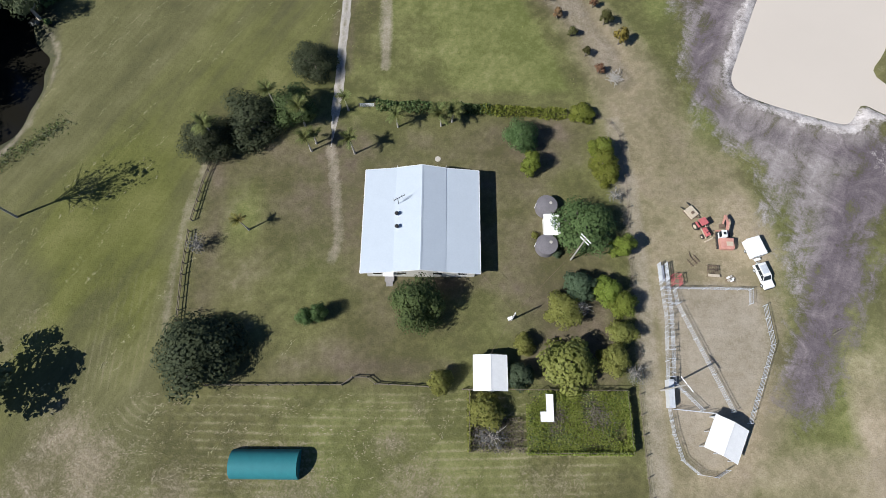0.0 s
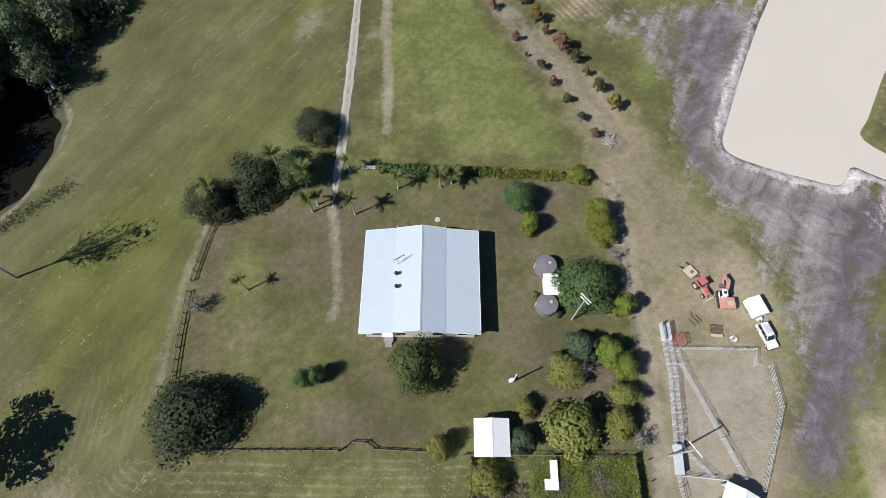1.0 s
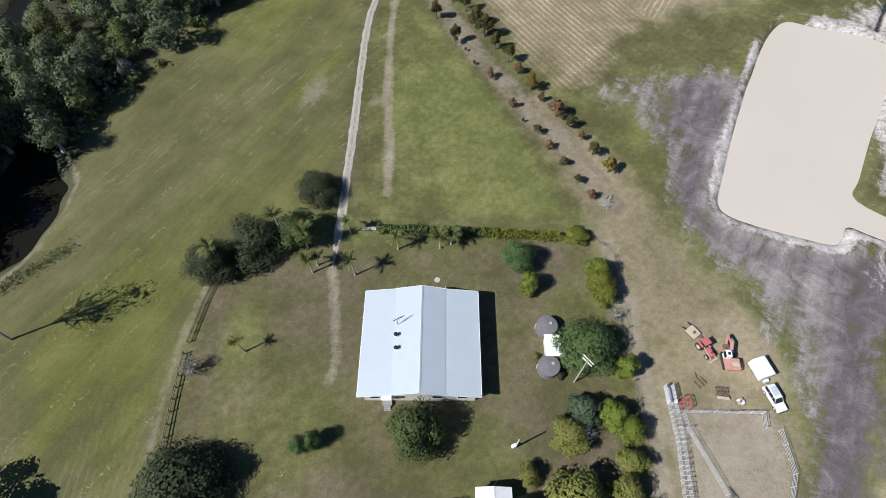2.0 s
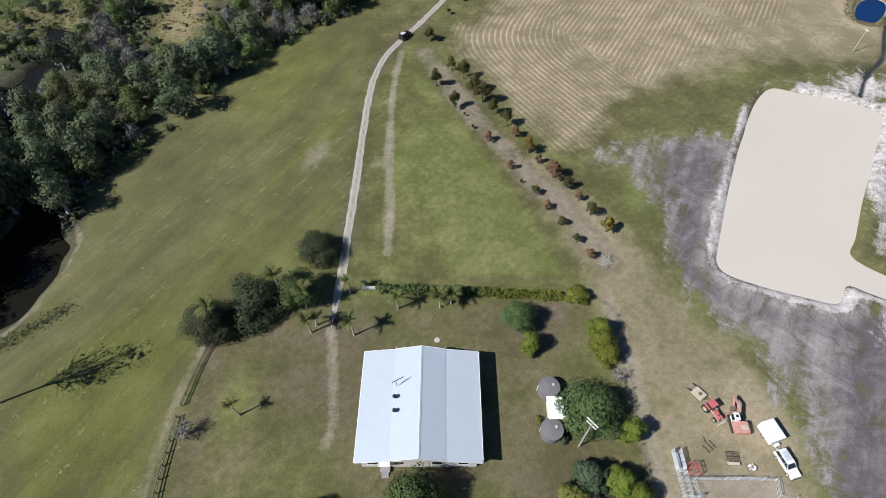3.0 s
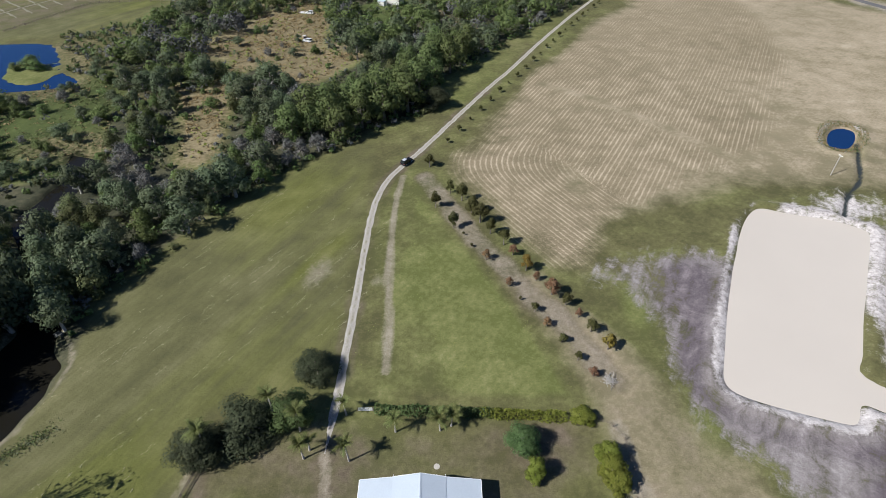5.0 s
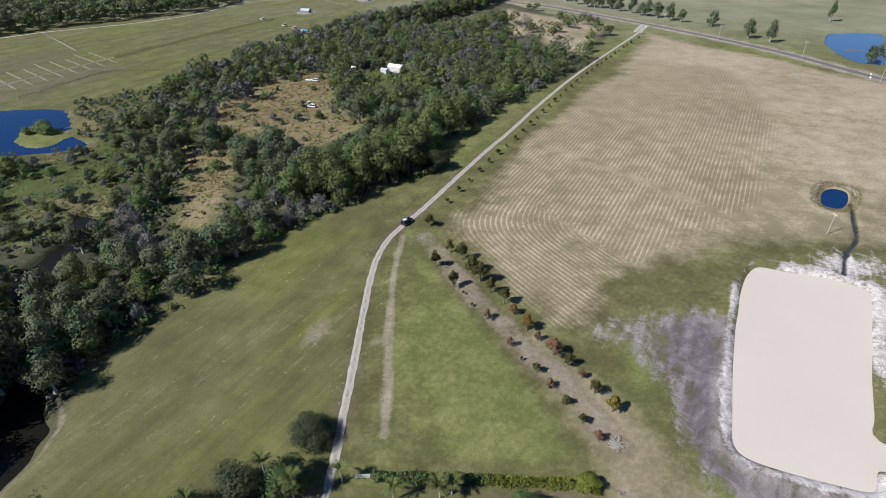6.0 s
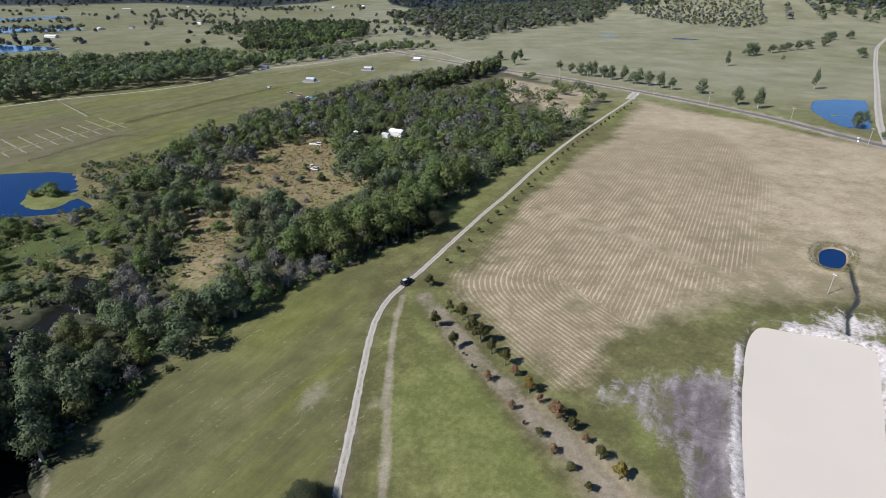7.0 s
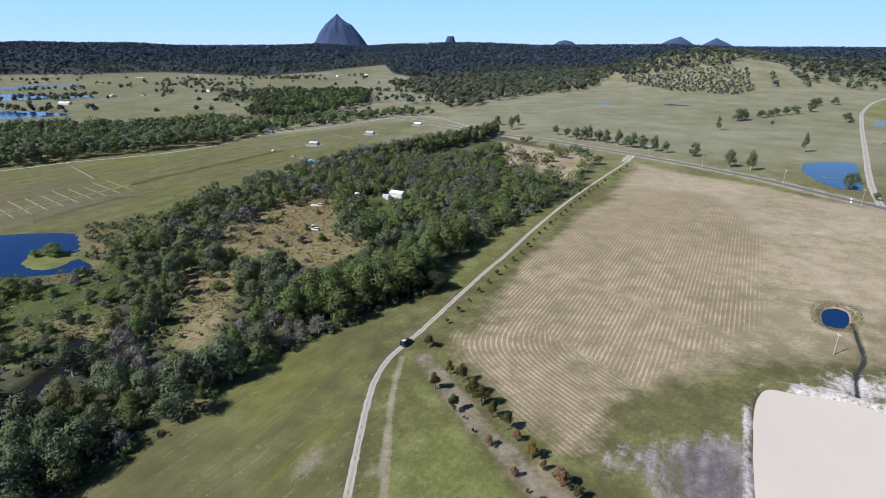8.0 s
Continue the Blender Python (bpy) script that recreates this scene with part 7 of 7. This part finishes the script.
cottage(-29.5, 354, 6.0, 10, 62, WHITE, "long white-roofed shed among dense bush", 3.4, 4.6)
cottage(-36.5, 350, 4.0, 5, 62, ZINC, "small metal shed among dense bush", 2.6, 3.2)
cottage(-57, 355, 3.0, 4.0, 10, WHITE, "tiny white hut at the bush clearing", 2.4, 2.9)
for x, y, w, roof in ((-201, 645, 12, SLATE), (-131, 562, 15, ZINC), (-82, 633, 15, ZINC), (-151, 722, 12, SLATE), (-95, 793, 12, SLATE), (-30, 708, 15, WHITE)):
    cottage(x, y, w * 0.42, w * 0.62, 75, roof, "new house with metal roof on a pale pad", 2.4, 3.8, "new_house", CONCRETE)
    pd = part("house_pad", rod(B(), (x, y, -0.1), (x, y, 0.16), w * 0.62, w * 0.58, 24), CONCRETE, None)
    tagged(pd, "pale earth pad under a new house", "pad", "house pads")
for x, y, w, l, tn, roof, lab in ((-671, 1000, 9, 22, 80, WHITE, "white-roofed farm shed by the lakes"), (-670, 1149, 12, 16, 40, ZINC, "farmhouse among trees by the lakes"), (-625, 1180, 8, 12, 10, SLATE, "dark-roofed farmhouse by the lakes"),
                                  (-524, 1274, 10, 13, 70, WHITE, "white farmhouse in open fields"), (-448, 1239, 10, 16, 20, SLATE, "dark-roofed farmhouse in open fields"), (-425, 1220, 9, 12, 60, WHITE, "white shed in open fields"), (-470, 1262, 9, 14, 40, ZINC, "farm shed in open fields"),
                                  (-980, 1850, 12, 30, 80, ZINC, "long pale sheds at the forest edge"), (-830, 1940, 10, 12, 0, WHITE, "white house at the forest edge"), (-1010, 1960, 10, 14, 0, WHITE, "white house at the forest edge"), (-260, 1990, 10, 14, 45, WHITE, "white house at the forest edge"), (-345, 1900, 8, 12, 45, WHITE, "white shed at the forest edge")):
    cottage(x, y, w, l, tn, roof, lab, 3.0, 4.8, "farm_house")
for x, y, tn, w in ((852, 1480, 70, 14), (905, 1500, 20, 10), (985, 1470, 80, 11)):
    hc = gable_shed("hill_house", x, y, w * 0.7, w * 1.3, 3.4, 5.2, tn, "white house on the wooded hilltop", WHITE, CREAM, cat="house")
    hc.location.z = ground_z(x, y) - 0.3
for x, y, tn, paint, lab in ((-163, 527, 50, WHITE, "white utility wagon in the green field"), (-136.4, 498, 60, BUFF, "buff four-wheel drive in the green field"), (-125.5, 487, 55, ORANGE, "orange wagon in the green field"), (-116, 476, 50, WHITE, "white wagon beside the blue tarpaulin"),
                             (-77.6, 332, 80, WHITE, "old white wagon abandoned in the clearing"), (-69.6, 284, 70, WHITE, "white wagon parked in the dry clearing"), (-72, 289, 20, BUFF, "dusty wagon parked in the dry clearing")):
    wagon("four_wheel_drive", x, y, tn, paint, lab)
tp = thing("tarpaulin_shelter", -110.5, 470, 0, 40, "bright blue tarpaulin shelter at the field edge", "shelter")
part("tarpaulin", sheet(B(), [(-4, -2, 2.0), (0, -2, 2.6), (0, 2, 2.6), (-4, 2, 2.0)], 0.03), BLUETARP, tp)
part("tarpaulin", sheet(B(), [(0, -2, 2.6), (4, -2, 2.0), (4, 2, 2.0), (0, 2, 2.6)], 0.03), BLUETARP, tp)
for px in (-3.9, 0, 3.9):
    for py in (-1.9, 1.9):
        stick("post", (px, py, 0), (px, py, 2.0 if px else 2.55), 0.08, 0.08, STEEL, tp)
bt = thing("boat_hull", -80.5, 333, 0, 75, "old white boat hull lying in the dry clearing", "boat")
bm = prism_x([(-2.6, 0.0), (2.0, 0.0), (3.0, 0.75), (-2.6, 0.7)], 0.7, 1.05)
part("hull", bm, WHITE, bt)
part("cockpit", box(B(), (0, -0.6, 0.76), (1.3, 2.2, 0.06), 0, 0.02), BUFF, bt)
for x, y in ((172.5, 487), (263, 336), (268, 343)):
    ob = tagged(part("white_marker", rod(B(), (x, y, 0), (x, y, 0.9), 0.6, 0.5, 12), WHITE, None), "white painted concrete roadside marker", "marker", "roadside markers")

# ---- trees of the far fields ----
for i, (x, y) in enumerate(((130, 625), (146, 592), (152, 585), (158, 584), (166, 578), (171, 566), (180, 555), (186, 543), (197, 533), (204, 520), (211, 511), (231, 494), (240, 447), (250, 433), (50, 626), (57, 628), (85, 668), (72, 708), (97, 708), (190, 540), (139, 606))):
    tree("gum", x, y, 4.2 + (i * 37 % 10) * 0.2, 11 + (i * 53 % 10) * 0.6, group="roadside gums")
for x, y, r_, h in ((398, 740, 12, 16), (410, 752, 10, 15), (330, 655, 4, 17), (343, 512, 4, 18), (290, 378, 5, 10), (286, 372, 4, 8), (300, 385, 5, 9), (444, 770, 8, 11), (462, 780, 8, 10), (480, 795, 9, 11), (500, 805, 8, 12), (520, 815, 10, 12), (430, 800, 6, 9), (560, 840, 8, 12), (600, 900, 10, 14), (625, 925, 9, 13), (660, 935, 9, 13), (282, 340, 3, 6), (420, 700, 3, 6), (530, 720, 9, 13)):
    tree("gum", x, y, r_ * 0.8, h, group="far field trees")
stray = np.vstack([scatter([(-900, 1000), (-250, 1250), (-150, 1950), (-1250, 1950), (-1400, 1500)], 22, 71, 0.75), scatter([(-130, 830), (-20, 850), (0, 1250), (-140, 1700), (-220, 1240)], 20, 72, 0.6), scatter([(-620, 700), (-330, 900), (-300, 1150), (-900, 1000)], 22, 73, 0.7)])
clump = wavy(stray[:, 0] * 0.6, stray[:, 1] * 1.5, 60, 77) + np.random.default_rng(78).normal(0, 0.12, len(stray))
stray = stray[(clump > 0.40) | (np.random.default_rng(79).random(len(stray)) < 0.05)]
forest("scattered_trees", stray, "clumps of gums over the far farmland", ["gum", "gum", "grey", "edge"], 46, 1.7, 7, 14, 0.42, 74)
forest("hill_trees", scatter([(520, 1060), (800, 1180), (1150, 1150), (1100, 1330), (620, 1300)], 46, 75, 0.45), "scattered trees on the lower hill slopes", ["gum", "grey", "gum"], 60, 1.9, 9, 15, 0.45, 76)

# ---- low growth in the wetland and clearings ----
r = np.random.default_rng(88)
for name, poly, n, mat, lab, size, hh in (("reeds", WETLAND, 2100, "fresh", "bright green reeds and sedge in the wetland", 0.42, 0.4), ("straw_grass", WETLAND, 600, "straw", "pale dry tussocks in the wetland", 0.4, 0.4), ("dry_tussocks", CLEARING, 2600, "straw", "dry brown tussock grass in the clearing", 0.5, 0.5), ("clearing_shrubs", CLEARING, 500, "olive", "low olive scrub in the dry clearing", 0.6, 0.9)):
    p = np.column_stack([r.uniform(poly[:, 0].min(), poly[:, 0].max(), 3 * n), r.uniform(poly[:, 1].min(), poly[:, 1].max(), 3 * n)])
    keep = (inside(poly, p[:, 0], p[:, 1]) > -2) & (r.random(len(p)) < 0.45 + 0.5 * wavy(p[:, 0], p[:, 1], 7, n)) & (inside(LAKE, p[:, 0], p[:, 1]) < -1)
    p = np.repeat(p[keep], 4, 0)
    p = p + r.normal(0, 0.5, p.shape)
    root = thing(name, float(p[0][0]), float(p[0][1]), 0, 0, lab, "grass")
    root["kind"] = "stuff"
    z = np.array([ground_z(*q) for q in p])
    ob = foliage_part("tufts", r, np.column_stack([p - p[0], z + r.uniform(0.0, hh, len(p))]), size, mat, root, 1.6)
    ob["kind"] = "stuff"

# reeds along the damp drain below the creek
q = np.linspace((-92, 46), (-76.5, 59.6), 1100) + r.normal(0, 1, (1100, 2)) * (1.0, 1.0)
root = thing("reeds", -92, 46, 0, 0, "dark green reeds along a damp drain", "reeds")
root["kind"] = "stuff"
for mat, a in (("wattle", 0), ("gum", 1)):
    p = q[a::2]
    ob = foliage_part("tufts", r, np.column_stack([p - (-92, 46), np.array([ground_z(*w) for w in p]) + r.uniform(0.05, 0.5, len(p))]), 0.2, mat, root, 1.0)
    ob["kind"] = "stuff"
fallen = thing("fallen_log", 69.7, 18.4, ground_z(69.7, 18.4), 30, "short dark fallen log on grey silt", "log")
vv, ff = tube(None, [(-1.15, 0, 0.13), (-0.3, 0.05, 0.16), (0.5, -0.03, 0.15), (1.1, 0.04, 0.12)], [0.14, 0.16, 0.15, 0.10], 8)
link("trunk", mesh_of("trunk", vv, ff, BARK, True), fallen)
stick("branch_stub", (0.2, 0, 0.2), (0.45, 0.45, 0.38), 0.07, 0.07, BARK, fallen)

# rushes round the small dam
rim_at = np.repeat(curve_pts(DAM, True, 5), 5, 0)
rim_at = np.vstack([grown(rim_at[::5], q)[::1] for q in (0.2, 0.7, 1.2, 1.8, 2.4, 3.0)])
rim_at = rim_at + r.normal(0, 0.3, rim_at.shape)
root = thing("rushes", float(rim_at[0][0]), float(rim_at[0][1]), 0, 0, "pale green rushes ringing the small dam", "rushes")
root["kind"] = "stuff"
for mat, a in (("fresh", 0), ("straw", 1)):
    q = rim_at[a::2]
    z = np.array([ground_z(*p) for p in q])
    ob = foliage_part("tufts", r, np.column_stack([q - rim_at[0], z + r.uniform(0.05, 0.5, len(q))]), 0.3, mat, root, 0.8)
    ob["kind"] = "stuff"

# ---- plots and fences of the green field ----
WORN = surf("worn_pale_grass", (0.165, 0.152, 0.095), (0.250, 0.230, 0.165), 0.3, 0.95, 0, 0.3, 3)
ribbon("plot_track", np.linspace((-276, 300), (-230, 392), 12), 1.6, 0.12, WORN, "narrow pale track between field plots", 0.2, "track")
for k in range(11):
    mid = np.array((-275.0, 303.0)) + np.array((4.3, 8.4)) * k
    ribbon("plot_track", np.linspace(mid + (-1.5, 1.2), mid + np.array((-26, 21)) * (1.0 - 0.12 * (k % 3)), 8), 1.5, 0.10, WORN, "worn strip between field plots", 0.3, "track")
    ribbon("plot_track", np.linspace(mid + (1.5, -1.2), mid + (13, -11), 6), 1.3, 0.10, WORN, "worn strip between field plots", 0.3, "track")
for a, c in (((-330, 474), (-268, 412)), ((-146, 660), (-60, 780)), ((-190, 600), (-120, 690)), ((-128, 640), (-96, 600))):
    ribbon("plot_track", np.linspace(a, c, 8), 1.8, 0.12, WORN, "narrow worn track between field plots", 0.2, "track")
for line in ([(-229, 391), (-176, 493), (-154, 527)], [(-226, 389), (-173, 491), (-151, 525)], [(-236, 300), (-216, 353), (-206, 356), (-150, 360)], [(-323, 466), (-268, 415)]):
    fence("field_fence", line, h=1.2, rails=(0.6, 1.1), gap=6, mat=TIMBER, label="dark post and rail fence across the green field", post=0.25, rail=(0.08, 0.12))

# ---- cut straw and flecks lying on the mown grass ----
def flecks(name, lines, per_m, size, mat, lab, spread=0.35, seed=1):
    """Small dry wisps strewn along mown lines."""
    r = np.random.default_rng(seed)
    pts = []
    turns = []
    for a, c, bend in lines:
        a, c = np.array(a, float), np.array(c, float)
        l = np.hypot(*(c - a))
        n = int(l * per_m)
        u = r.random(n)
        u = u[np.sin(u * l * 0.35 + r.uniform(0, 6)) + np.sin(u * l * 0.9 + r.uniform(0, 6)) > 0.1]
        side = np.array((-(c - a)[1], (c - a)[0])) / l
        p = a + (c - a) * u[:, None] + side * (bend * np.sin(u * 3.14) + r.normal(0, spread, len(u)))[:, None]
        pts.append(p)
        turns.append(np.full(len(p), math.atan2(c[1] - a[1], c[0] - a[0])))
    p = np.vstack(pts)
    way = np.concatenate(turns) + r.normal(0, 0.3, len(p))
    z = np.array([ground_z(*q) for q in p]) + 0.05
    root = thing(name, float(p[0][0]), float(p[0][1]), 0, 0, lab, "straw")
    root["kind"] = "stuff"
    a = np.column_stack([np.cos(way), np.sin(way), 0 * way]) * (size * r.uniform(0.5, 2.2, len(p)))[:, None]
    c = np.column_stack([-np.sin(way), np.cos(way), 0 * way]) * (size * r.uniform(0.15, 0.4, len(p)))[:, None]
    m = np.column_stack([p - p[0], z])
    vs = np.stack([m - a, m - c + (0, 0, 0.03), m + a, m + c + (0, 0, 0.03)], 1).reshape(-1, 3)
    ob = link("wisps", mesh_of("wisps", vs, [tuple(q) for q in np.arange(4 * len(m)).reshape(-1, 4).tolist()], LEAF[mat]), root)
    ob["kind"] = "stuff"


rl = np.random.default_rng(140)
flecks("cut_straw", [((-62, 6.6 - 1.5 * k), (3 - k, 6.2 - 1.5 * k), rl.uniform(-1.2, 1.2)) for k in range(10)] + [((-66 + 3 * k, -14), (-50 + 3 * k, 6), 2.0) for k in range(6)] + [((-18 + 3 * k, -14), (-14 + 4 * k, 5), rl.uniform(-2, 2)) for k in range(9)], 3.0, 0.15, "wisp", "pale cut straw lying in mown lines", 0.30, 141)
flecks("dry_wisps", [((x, y), (x + 9 + 8 * q, y + 13 + 14 * q), 0.5) for x, y, q in zip(rl.uniform(-88, -30, 90), rl.uniform(-8, 130, 90), rl.random(90)) if x > -86 + 0.22 * max(y - 60, 0) and not (x > -58 and 0 < y < 62)], 3, 0.15, "wisp", "dry wisps on the mown west paddock", 0.22, 142)
flecks("grass_tufts", [((x, y), (x + 6 * q, y + 9), 0.3) for x, y, q in zip(rl.uniform(-20, 30, 60), rl.uniform(68, 130, 60), rl.uniform(-1, 1, 60)) if x < 30 - (y - 70) * 0.5], 2.2, 0.12, "olive", "low grass tufts in the front paddock", 0.5, 143)
